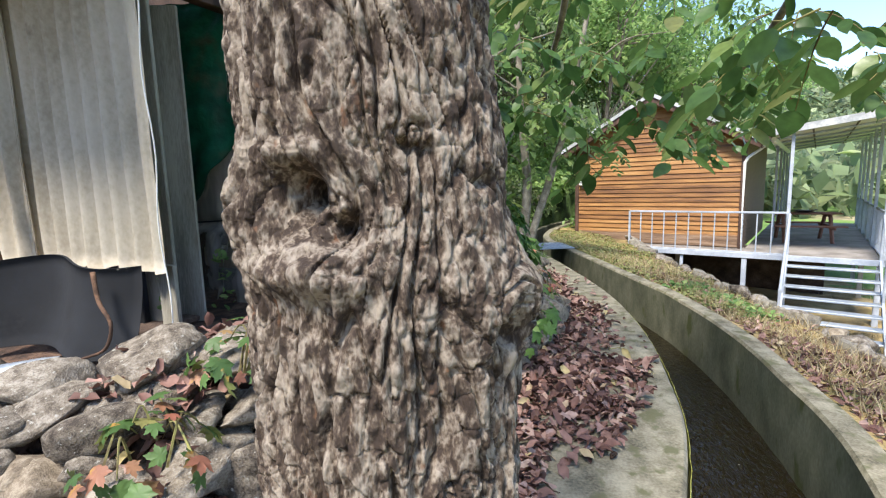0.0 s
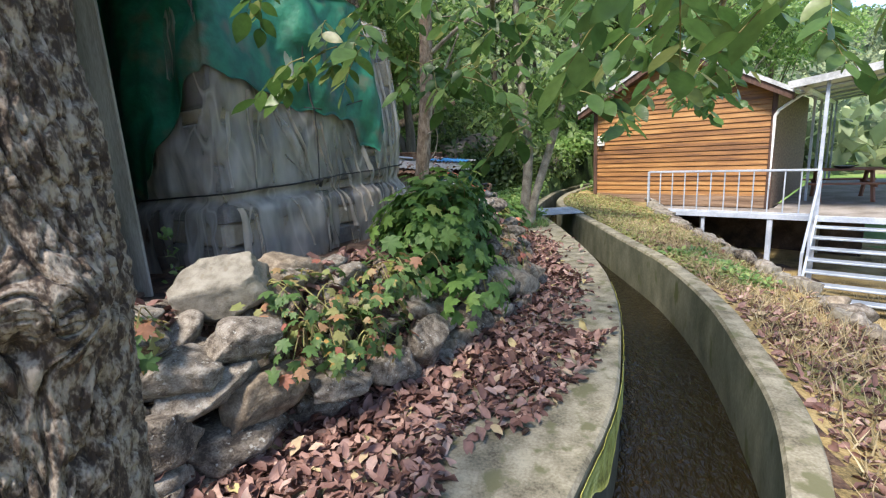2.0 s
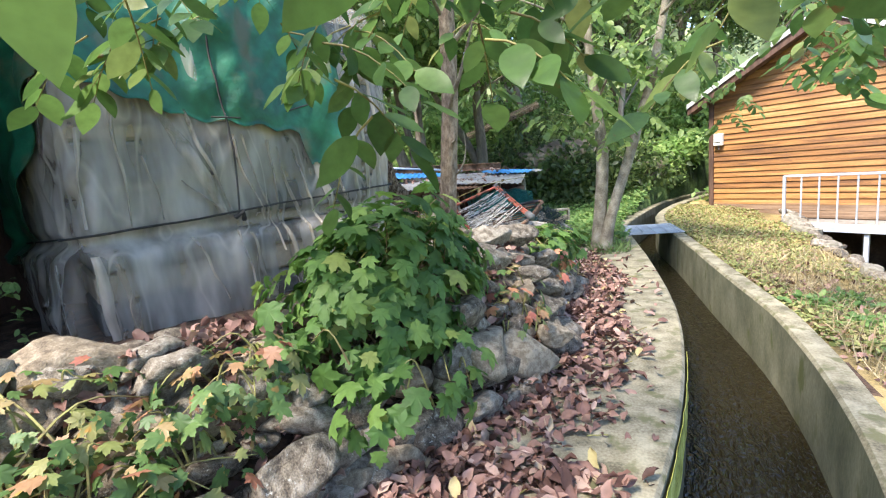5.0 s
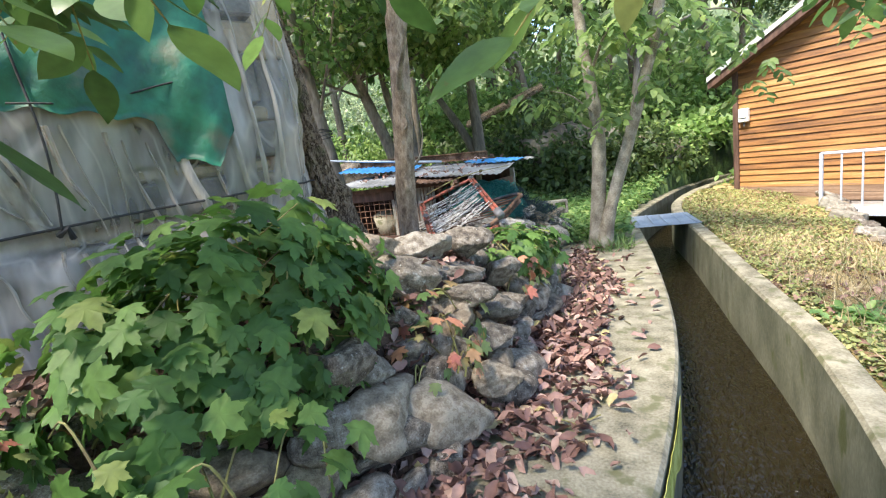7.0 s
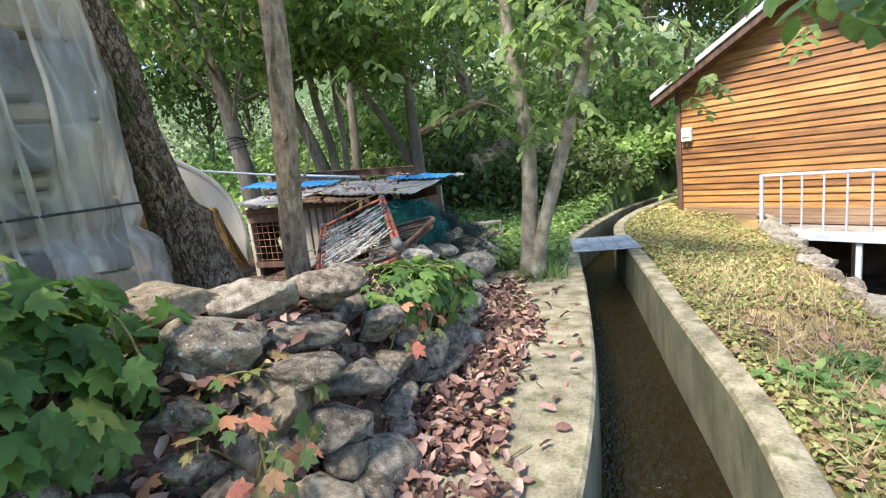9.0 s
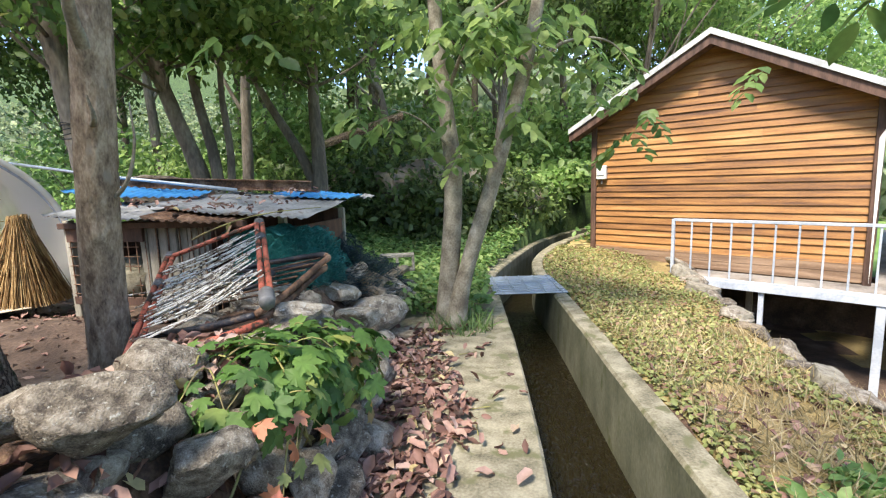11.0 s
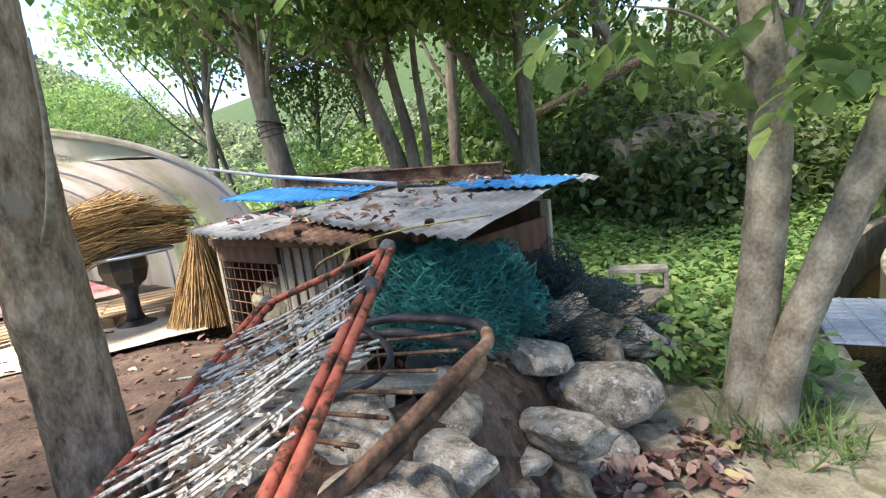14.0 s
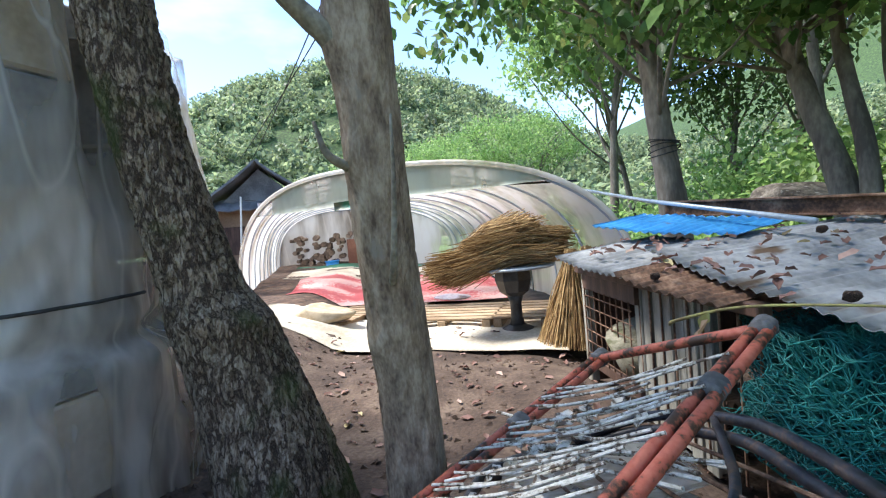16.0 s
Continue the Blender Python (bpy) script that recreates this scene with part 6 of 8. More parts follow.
# stones that stand out
for me, at, size, yaw, tip, roll, sq in ((PALE, (0.21, 2.28, 0.79), 0.225, 15, 30, -10, 0.85), (KINDS[4], (0.42, 2.55, 0.76), 0.13, 10, 0, 0, 0.9), (KINDS[1], (0.58, 2.78, 0.74), 0.12, 60, 0, 0, 0.9), (KINDS[11], (1.02, 5.72, 0.66), 0.11, 0, 0, 0, 0.9),
                                         (KINDS[0], (1.15, 5.85, 0.70), 0.17, 45, 20, 10, 0.9), (KINDS[2], (1.2, 6.3, 0.62), 0.16, 0, 0, 0, 0.8), (KINDS[3], (0.72, 8.6, 0.42), 0.13, 30, 0, 0, 0.9), (KINDS[6], (0.9, 8.8, 0.35), 0.12, 80, 0, 0, 0.9),
                                         (KINDS[12], (1.02, 9.2, 0.27), 0.16, 20, 0, 0, 0.6), (KINDS[13], (1.15, 6.85, 0.58), 0.18, 20, 0, 0, 0.8), (KINDS[0], (0.80, 6.95, 0.50), 0.16, 70, 0, 0, 0.8), (KINDS[4], (-0.55, 1.55, 0.66), 0.17, 30, 20, 20, 1.0), (KINDS[1], (-0.15, 1.75, 0.68), 0.15, 60, 0, 0, 0.8), (KINDS[6], (0.22, 1.7, 0.72), 0.14, 0, 0, 0, 0.8)):
    stone(me, at, size, yaw, tip, roll, None, sq)

for k in range(34):
    x, y = rs.uniform(0.35, 1.25), rs.uniform(6.55, 7.75)
    sz = rs.uniform(0.09, 0.17)
    if (np.linalg.norm(known[:, :2] - np.array((x, y)), axis=1) - 0.7 * (known[:, 3] + sz)).min() > 0:
        stone(LIGHT[rs.integers(len(LIGHT))], (x, y, float(land(x, y)) - 0.02), sz, rs.uniform(0, 360), rs.normal(0, 12), rs.normal(0, 12), None, 0.8)

# the far bank is faced with rough pale stones
bankw = thing("bank_stones", "rough pale stones facing the bank beside the deck", "wall")
for k in range(260):
    y = rs.uniform(1.0, 13.6)
    s = rs.random()
    x = np.interp(y, BANK_Y, BANK_X) + 0.02 + s * 0.62
    stone(KINDS[rs.integers(len(KINDS))] if k % 3 else PALE, (x, y, float(land(x, y)) + 0.05), rs.uniform(0.10, 0.23), rs.uniform(0, 360), rs.normal(0, 15), rs.normal(0, 15), bankw)


def litter(name, pts, size, material, label, lift=0.012, tilt=0.5, tmpl=LEAF_C, curl=True):
    pts = np.asarray(pts)
    return solid(name, scatter(name, tmpl, turns(len(pts), tilt, size, 0.0, rs), pts + np.array((0, 0, lift)), material), None, label, "leaves", kind="stuff")


def band(n, y0, y1, d0, d1, power=1.6):
    y = rs.uniform(y0, y1, n)
    x = np.interp(y, FOOT_Y, FOOT_X) + d0 + (d1 - d0) * rs.random(n) ** power
    return x, y


x, y = band(75, 1.1, 3.5, -0.78, -0.02, 1.0)
for k in range(len(x)):
    stone(KINDS[rs.integers(len(KINDS))], (x[k], y[k], float(land(x[k], y[k])) + 0.03), rs.uniform(0.08, 0.16), rs.uniform(0, 360), rs.normal(0, 14), rs.normal(0, 14))
P = []
for n, y0, y1, d0, d1, pw in ((2700, 1.2, 3.6, -0.05, 0.95, 1.3), (900, 3.4, 5.6, -0.08, 0.5, 1.5), (700, 5.2, 6.6, -0.08, 0.42, 1.4), (750, 6.6, 8.4, -0.05, 0.55, 1.3), (160, 1.2, 9.5, 0.2, 0.95, 1.0), (420, 0.3, 1.6, -0.1, 0.9, 1.0)):
    x, y = band(n, y0, y1, d0, d1, pw)
    keep = x < lipx(y) - 0.05
    x, y = x[keep], y[keep]
    P.append(np.column_stack([x, y, np.maximum(land(x, y), -0.01) + rs.uniform(0, 0.045, len(x))]))
litter("fallen_leaves", np.concatenate(P), (0.055, 0.115), L_DEAD, "dry curled red-brown leaves drifted on the ledge", tilt=0.45)
x, y = band(2300, 1.1, 6.2, -0.75, -0.02, 1.0)
litter("fallen_leaves", np.column_stack([x, y, land(x, y) + rs.uniform(0.02, 0.12, len(x))]), (0.06, 0.11), L_DEAD, "brown leaves caught among the wall stones")
y = rs.uniform(0.5, 8.5, 6200)
x = outx(y) + 0.05 + rs.random(len(y)) * (np.interp(y, BANK_Y, BANK_X) + 0.3 - outx(y))
keep = rs.random(len(y)) < np.where(y < 4.6, 0.8, 0.25)
litter("fallen_leaves", np.column_stack([x, y, land(x, y)])[keep], (0.05, 0.10), L_DEAD, "brown leaves on the grassy bank")
y, x = rs.uniform(5.0, 9.5, 520), rs.uniform(-3.2, 0.9, 520)
litter("fallen_leaves", np.column_stack([x, y, land(x, y)]), (0.04, 0.09), L_DEAD, "scattered brown leaves on the bare yard", tilt=0.25)
# clods and pebbles of the yard
y, x = rs.uniform(5.0, 9.0, 1500), rs.uniform(-3.2, 1.0, 1500)
tet = ([(-1, -0.8, 0), (1, -0.7, 0), (0.1, 1, 0), (0.1, -0.1, 0.8)], [(0, 1, 3), (1, 2, 3), (2, 0, 3)])
solid("soil_clods", scatter("soil_clods", tet, turns(len(x), 0.3, (0.010, 0.032), 0, rs), np.column_stack([x, y, land(x, y) - 0.004]), M_SOIL, False), None, "small dark clods on the bare yard", "soil", kind="stuff")

# ground cover on the bank and by the wood
y = rs.uniform(3.8, 14.2, 30000)
x = outx(y) + 0.02 + rs.random(len(y)) ** 1.15 * (np.interp(y, BANK_Y, BANK_X) + 0.12 - outx(y))
patch = np.array([nz(a * 0.9, b * 0.9, 4.0) for a, b in zip(x, y)])
keep = (patch > 0.10 - 0.13 * (y - 4.5) + 0.5 * np.clip((x - outx(y)) / (np.interp(y, BANK_Y, BANK_X) - outx(y)) - 0.55, 0, 1)) & (x < np.where(y > 12.4, 4.4, 99))
solid("ground_cover", scatter("ground_cover", LEAF_A, turns(int(keep.sum()), 0.45, (0.025, 0.06), 0, rs), np.column_stack([x, y, land(x, y) + rs.uniform(0.005, 0.05, len(x))])[keep], L_COVER), None, "low yellow-green creeping plants on the bank", "plants", kind="stuff")
y = rs.uniform(1.0, 9.5, 15000)
x = outx(y) + 0.1 + rs.random(len(y)) * (np.interp(y, BANK_Y, BANK_X) + 1.5 - outx(y))
solid("dry_grass", scatter("dry_grass", BLADE, turns(len(x), 0.5, (0.07, 0.19), 0.2, rs), np.column_stack([x, y, land(x, y)]), L_GRASS), None, "tufts of dry straw-coloured grass", "grass", kind="stuff")
y, x = rs.uniform(-4, 14, 16000), rs.uniform(5.0, 16, 16000)
keep = ~((y > 10.2) & (x < 9.6) & (x > 4.8) & (y - 10.2 > -(x - 8.6)))
solid("field_grass", scatter("field_grass", BLADE, turns(int(keep.sum()), 0.5, (0.07, 0.20), 0.2, rs), np.column_stack([x, y, land(x, y)])[keep], L_GRASS), None, "sparse dry grass on the field", "grass", kind="stuff")
y, x = rs.uniform(8.9, 15.5, 42000), rs.uniform(-4.5, 2.3, 42000)
keep = (x < lipx(y) - 0.15) & ~((x < 0.75) & (y < 9.55)) & ~((x < 1.2) & (y < 9.3))
solid("ground_cover", scatter("ground_cover", LEAF_A, turns(int(keep.sum()), 0.4, (0.05, 0.12), 0.1, rs), np.column_stack([x, y, land(x, y) + rs.uniform(0.02, 0.26, len(x))])[keep], L_COVERG), None, "fresh green creeping plants at the foot of the slope", "plants", kind="stuff")
y, x = rs.uniform(14.5, 24, 5200), rs.uniform(2.4, 7.5, 5200)
keep = (x > outx(y) + 0.2) | (x < lipx(y) - 0.2)
keep &= ~((x > 3.3) & (y < 17) & (x * 0.53 + y * 0.848 > 13.8) & (x > 4.2))
solid("ground_cover", scatter("ground_cover", LEAF_A, turns(int(keep.sum()), 0.5, (0.10, 0.24), 0.1, rs), np.column_stack([x, y, land(x, y) + rs.uniform(0.02, 0.4, len(x))])[keep], L_COVERG), None, "bright green undergrowth behind the shed", "plants", kind="stuff")


def vine(name, centre, radii, n, size, material, label, droop=0.55, stems=12):
    """Leaves facing outwards over a mound, on thin stems."""
    d = rs.normal(0, 1, (n, 3))
    d[:, 2] = np.abs(d[:, 2]) * 1.1 - 0.25
    d /= np.linalg.norm(d, axis=1)[:, None]
    k = np.array([1 + 0.28 * nz(*(q * 1.8), 1.0) for q in d])
    loc = np.array(centre) + d * np.array(radii) * (k * rs.uniform(0.72, 1.05, n))[:, None]
    rots = []
    for q in d:
        nrm = q / np.array(radii)
        nrm = nrm / np.linalg.norm(nrm) + rs.normal(0, 0.38, 3)
        nrm[2] += 0.45
        nrm /= np.linalg.norm(nrm)
        dn = np.array((0, 0, -1.0)) + rs.normal(0, 0.5, 3)
        x = dn - nrm * (dn @ nrm)
        x /= np.linalg.norm(x)
        rots.append(np.stack([x, np.cross(nrm, x), nrm], 1) * size * rs.uniform(0.55, 1.2))
    root = thing(name, label, "vine")
    part("foliage", scatter("foliage", LEAF_V, np.array(rots), loc, material), None, root)
    g = Geo()
    for k in range(stems):
        e = loc[rs.integers(n)]
        b = np.array(centre) + rs.normal(0, 0.35, 3) * np.array(radii)
        b[2] = centre[2] - radii[2] * 0.2
        g.tube(bez([b, (b + e) / 2 + np.array((0, 0, 0.12)), e], 4), np.linspace(0.006, 0.002, 9), 4, caps=False)
    part("stem", g, M_STEM, root)
    return root


vine("vine", (1.03, 3.95, 0.66), (0.47, 0.78, 0.58), 820, 0.138, L_VINE, "dense mound of dark green lobed vine leaves on the wall", stems=70)
vine("vine", (1.36, 3.55, 0.35), (0.30, 0.55, 0.30), 90, 0.12, L_VINE, "green vine hanging down the wall face", stems=6)
vine("vine", (1.42, 6.45, 0.46), (0.30, 0.46, 0.24), 210, 0.11, L_VINE, "green vine sprawling over the wall by the frame", stems=9)
vine("vine", (1.36, 6.02, 0.56), (0.34, 0.36, 0.20), 170, 0.105, L_VINE, "dark green vine spreading over the top of the wall", stems=16)
vine("vine", (1.52, 6.55, 0.30), (0.16, 0.40, 0.28), 70, 0.09, L_VINEY, "thin vine with orange leaves hanging down the wall", stems=9)
vine("vine", (0.52, 2.45, 0.62), (0.32, 0.34, 0.22), 130, 0.080, L_VINEY, "small vine turning yellow and red between the stones", stems=10)
vine("vine", (0.86, 2.70, 0.36), (0.24, 0.34, 0.30), 120, 0.078, L_VINEY, "small yellowing vine on the wall face", stems=10)
vine("vine", (0.66, 2.18, 0.46), (0.18, 0.24, 0.22), 60, 0.075, L_VINEY, "small vine with yellow and red leaves over the stones", stems=8)
vine("vine", (0.80, 2.38, 0.42), (0.24, 0.28, 0.24), 100, 0.080, L_VINEY, "green and yellow vine sprawling down the wall stones", stems=9)
vine("vine", (0.90, 2.95, 0.60), (0.26, 0.32, 0.20), 90, 0.085, L_VINEY, "yellowing vine on top of the wall", stems=9)
vine("vine", (0.22, 1.62, 0.74), (0.16, 0.16, 0.16), 34, 0.085, L_VINEY, "small fresh green vine with a few yellow leaves", stems=6)
vine("vine", (0.05, 1.35, 0.52), (0.24, 0.16, 0.20), 40, 0.09, L_VINEY, "small vine with yellow leaves on the stones", stems=6)
vine("vine", (1.45, 4.75, 0.42), (0.28, 0.35, 0.30), 60, 0.10, L_VINEY, "vine with orange and red leaves among the stones", stems=8)
vine("vine", (1.0, 8.9, 0.15), (0.35, 0.5, 0.25), 120, 0.09, L_COVERG, "green creeper at the end of the wall", stems=6)
vine("vine", (1.55, 4.55, 0.34), (0.22, 0.34, 0.26), 46, 0.095, L_VINEO, "sprawling vine with orange and red leaves on the stones", stems=8)
vine("vine", (1.55, 5.9, 0.36), (0.18, 0.34, 0.24), 40, 0.085, L_VINEO, "thin vine with orange leaves over the wall stones", stems=8)
cl = []
for cx0, cy0, cr in ((3.62, 6.45, 0.13), (3.92, 6.0, 0.17), (4.12, 6.05, 0.15), (3.95, 6.8, 0.11), (4.05, 5.5, 0.16)):
    cl.append(np.column_stack([cx0 + cr * rs.normal(0, 0.7, 150), cy0 + cr * rs.normal(0, 0.7, 150)]))
cl = np.concatenate(cl)
cl = cl[cl[:, 0] > outx(cl[:, 1]) + 0.04]
solid("ground_cover", scatter("ground_cover", LEAF_A, turns(len(cl), 0.5, (0.05, 0.09), 0.1, rs), np.column_stack([cl, land(cl[:, 0], cl[:, 1]) + rs.uniform(0.01, 0.09, len(cl))]), L_COVERG), None, "fresh green clumps of low plants on the bank", "plants", kind="stuff")
# grass at the twin tree
t = rs.uniform(0, 2 * np.pi, 420)
r = rs.uniform(0.05, 0.30, 420)
solid("grass_tuft", scatter("grass_tuft", BLADE, turns(420, 0.5, (0.10, 0.24), 0.3, rs), np.column_stack([1.78 + r * np.cos(t), 8.6 + r * np.sin(t), np.full(420, -0.01)]), L_GRASSG), None, "green grass at the foot of the twin tree", "grass", kind="stuff")
# twigs and husks on the ledge
for k in range(9):
    y = rs.uniform(2.0, 8.0)
    x = lipx(y) - rs.uniform(0.15, 0.5)
    a = rs.uniform(0, np.pi)
    p = np.array([(x + s * math.cos(a), y + s * math.sin(a), 0.012 + 0.006 * rs.random()) for s in np.linspace(-0.07, 0.07, 5) * rs.uniform(0.5, 1.4)])
    solid("twig", Geo().tube(p, 0.004, 5), M_STEM, "thin dry brown twig on the concrete ledge", "twig", "twigs on the ledge")
for x, y in ((1.76, 2.29), (2.2, 3.25), (2.08, 5.4), (2.2, 6.1)):
    ob = new("walnut_husk", KINDS[1].copy())
    ob.data.materials.clear()
    ob.data.materials.append(M_LITTER)
    ob.matrix_basis = pose(x, y, 0.02, 0, 0, 30) @ Matrix.Diagonal((0.022, 0.022, 0.024, 1))
    tagged(ob, "small black walnut husk lying on the ledge", "husk", "walnut husks")

# shrubs and the overgrown rock on the slope
DARKROCK = stone_mesh(77, 0.8, M_BARKF)
rock = thing("rock_outcrop", "dark rock outcrop overgrown with shrubs", "rock")
for me, at, size, sq in ((KINDS[3], (-0.3, 15.4, 0.9), 1.7, 0.9), (KINDS[8], (1.5, 15.8, 0.7), 1.2, 0.8), (KINDS[6], (-2.2, 15.9, 1.2), 1.2, 0.8), (KINDS[9], (0.6, 14.2, 0.3), 0.6, 0.8)):
    stone(me, at, size, 40 * size, 0, 0, rock, sq).data = DARKROCK
b = thing("boulder", "pale grey boulder at the foot of the slope", "rock")
stone(FINE[2], (-4.3, 11.9, 1.35), 0.70, 20, 0, 0, b, 1.0)
g = Geo().box((-1.6, 14.9, 2.55), (2.2, 0.5, 0.12), np.array(Euler((0.3, -0.32, 0.25)).to_matrix()), 0.02)
solid("fallen_log", g, M_BARKD, "dark fallen slab of wood on the slope", "log")


def shrub(at, spread, height, n, leaf, material, label):
    root = thing("shrub", label, "shrub", at, group="slope shrubs")
    c = rs.normal(0, 1, (max(8, n // 60), 3))
    c /= np.linalg.norm(c, axis=1)[:, None]
    c *= rs.uniform(0.4, 1.0, (len(c), 1)) * np.array((spread, spread, height))
    c[:, 2] = np.abs(c[:, 2])
    loc = c[rs.integers(len(c), size=n)] + rs.normal(0, 0.26 * spread, (n, 3)) * np.array((1, 1, 0.5))
    part("foliage", scatter("foliage", LEAF_A, turns(n, 0.6, (leaf * 0.6, leaf * 1.3), 0.5, rs), loc, material), None, root)
    g = Geo()
    for k in range(min(len(c), 9)):
        g.tube(bez([(0, 0, -0.2), c[k] * 0.5 + np.array((0, 0, 0.15)), c[k]], 4), np.linspace(0.025, 0.006, 9), 5)
    part("stem", g, M_BARKF, root)


# the darkest shrubs carry the slope's shade in their leaf colour
for x, y, s, h, n, m in ((-1.2, 14.0, 1.4, 1.5, 3200, L_FOREST_SHADED), (0.5, 13.9, 1.2, 1.4, 2900, L_FOREST_SHADED), (-0.4, 14.6, 1.6, 2.1, 3200, L_FOREST_SHADED), (1.5, 14.4, 0.8, 1.3, 1500, L_FOREST_SHADED), (3.6, 19.6, 1.5, 2.2, 1900, L_FORESTL), (-2.2, 17.0, 1.8, 2.6, 2200, L_FOREST), (-6.0, 14.6, 1.6, 1.9, 2000, L_FOREST), (1.0, 17.6, 1.6, 2.4, 2100, L_FOREST), (1.9, 15.2, 1.0, 1.2, 1700, L_FOREST_SHADED), (-2.8, 14.6, 1.2, 1.3, 1900, L_FOREST_SHADED), (-0.4, 15.6, 1.5, 1.8, 2600, L_FOREST_SHADED), (-4.6, 13.6, 1.2, 1.2, 1700, L_FOREST), (-6.2, 12.6, 1.3, 1.3, 1700, L_FORESTL), (-8.0, 12.0, 1.5, 1.5, 1700, L_FORESTL), (-5.0, 16.5, 1.8, 1.8, 2000, L_FOREST),
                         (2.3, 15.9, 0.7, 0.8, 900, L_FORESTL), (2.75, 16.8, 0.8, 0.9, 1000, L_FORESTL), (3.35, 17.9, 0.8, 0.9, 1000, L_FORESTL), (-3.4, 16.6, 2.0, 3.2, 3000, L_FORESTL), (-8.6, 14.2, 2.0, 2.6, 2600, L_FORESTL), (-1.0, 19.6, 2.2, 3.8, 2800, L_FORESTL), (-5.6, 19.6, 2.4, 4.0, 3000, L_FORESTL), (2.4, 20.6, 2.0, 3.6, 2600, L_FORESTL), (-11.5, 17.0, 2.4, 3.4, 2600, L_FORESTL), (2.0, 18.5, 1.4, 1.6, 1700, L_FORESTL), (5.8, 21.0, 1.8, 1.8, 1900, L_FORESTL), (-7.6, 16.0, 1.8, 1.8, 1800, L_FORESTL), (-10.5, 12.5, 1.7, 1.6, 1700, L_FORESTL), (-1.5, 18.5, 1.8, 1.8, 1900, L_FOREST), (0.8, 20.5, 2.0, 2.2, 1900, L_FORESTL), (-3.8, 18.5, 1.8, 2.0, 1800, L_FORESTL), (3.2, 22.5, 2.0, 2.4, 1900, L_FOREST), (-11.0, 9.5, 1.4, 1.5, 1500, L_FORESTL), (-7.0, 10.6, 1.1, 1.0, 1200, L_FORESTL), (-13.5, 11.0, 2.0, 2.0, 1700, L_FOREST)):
    shrub((x, y, float(land(x, y)) - 0.05), s, h, n, 0.15 if y < 16 else 0.21, m, "leafy shrub with the slope's shade put into its dark leaf colour" if m == L_FOREST_SHADED else "leafy green shrub on the wooded slope")

# ---------- the covered stack
EDGE = np.array([(-1.6, 3.35), (-0.25, 2.98), (0.36, 4.4), (0.52, 5.05), (0.12, 5.48), (-1.4, 5.3), (-1.6, 3.35)])
cumE = np.concatenate([[0], np.cumsum(np.linalg.norm(np.diff(EDGE, axis=0), axis=1))])
MIDE = np.array((-0.55, 4.2))


def drape(s, z, push=0.0):
    """A point on the sheeting: s along the outline, z its height."""
    p = np.zeros(2)
    for k, w in ((-0.16, 0.25), (0.0, 0.5), (0.16, 0.25)):
        q = (s + k) % cumE[-1]
        p += w * np.array((np.interp(q, cumE, EDGE[:, 0]), np.interp(q, cumE, EDGE[:, 1])))
    a, b = (np.array((np.interp((s + k) % cumE[-1], cumE, EDGE[:, 0]), np.interp((s + k) % cumE[-1], cumE, EDGE[:, 1]))) for k in (-0.05, 0.05))
    d = b - a
    nrm = np.array((d[1], -d[0])) / (np.linalg.norm(d) + 1e-9)
    tier = 0.5 + 0.5 * math.tanh((1.14 - z) / 0.05)
    o = -0.05 - 0.10 * max(0.0, z - 1.9) + 0.07 * tier - 0.055 * math.exp(-((z - 1.15) / 0.05) ** 2)
    fold = 0.9 + 0.22 * (1 - 2 * abs(math.sin(s * 15.0 + 1.2 * math.sin(z * 2.1)))) - 1.5 * abs(math.sin(s * 3.3 - 0.9 * z + 0.9 * math.sin(z * 1.6 + s * 2))) - 0.55 * abs(math.sin(s * 7.7 - 1.9 * z)) + 0.9 * nz(s * 2.2, z * 1.6, 1.0)
    crease = 1 - 2 * abs(nz(s * 2.1 + z * 0.7, z * 0.9 - s * 0.4, 5.0)) - abs(nz(s * 5.5 - z * 2.2, z * 2.5, 9.0))
    o += 0.036 * fold * (0.6 + 0.6 * max(0, 1.5 - z)) + 0.045 * crease
    p = p + nrm * (o + push)
    return (p[0], p[1], z)


cover = thing("plastic_sheeting", "dusty clear plastic sheet roped over a stack", "sheeting")
ss = np.linspace(0, cumE[-1], 300)
grid = np.array([[drape(s, z) for z in np.linspace(0.42 + 0.12 * math.sin(s * 2), 2.62, 90)] for s in ss])
film_side = part("film", Geo().sheet(grid), M_FILM, cover, shade=True)
cap = np.array([[np.array(drape(s, 2.62)) * (1 - k) + np.array((MIDE[0], MIDE[1], 2.85)) * k for k in np.linspace(0, 1, 6)] for s in ss])
part("film_top", Geo().sheet(cap), M_FILM, cover, shade=True)


def hem(s):
    """Height of the tarpaulin's lower edge along the outline."""
    return float(np.interp(s, [0.0, 0.35, 0.62, 0.9, 1.22, 1.42, 1.5, 1.65, 2.1, 2.75, 2.80, 3.0, 3.12], [1.0, 1.1, 1.22, 1.55, 1.95, 2.05, 2.0, 1.95, 1.80, 1.70, 1.50, 1.45, 1.62])) + 0.015 * math.sin(s * 31)


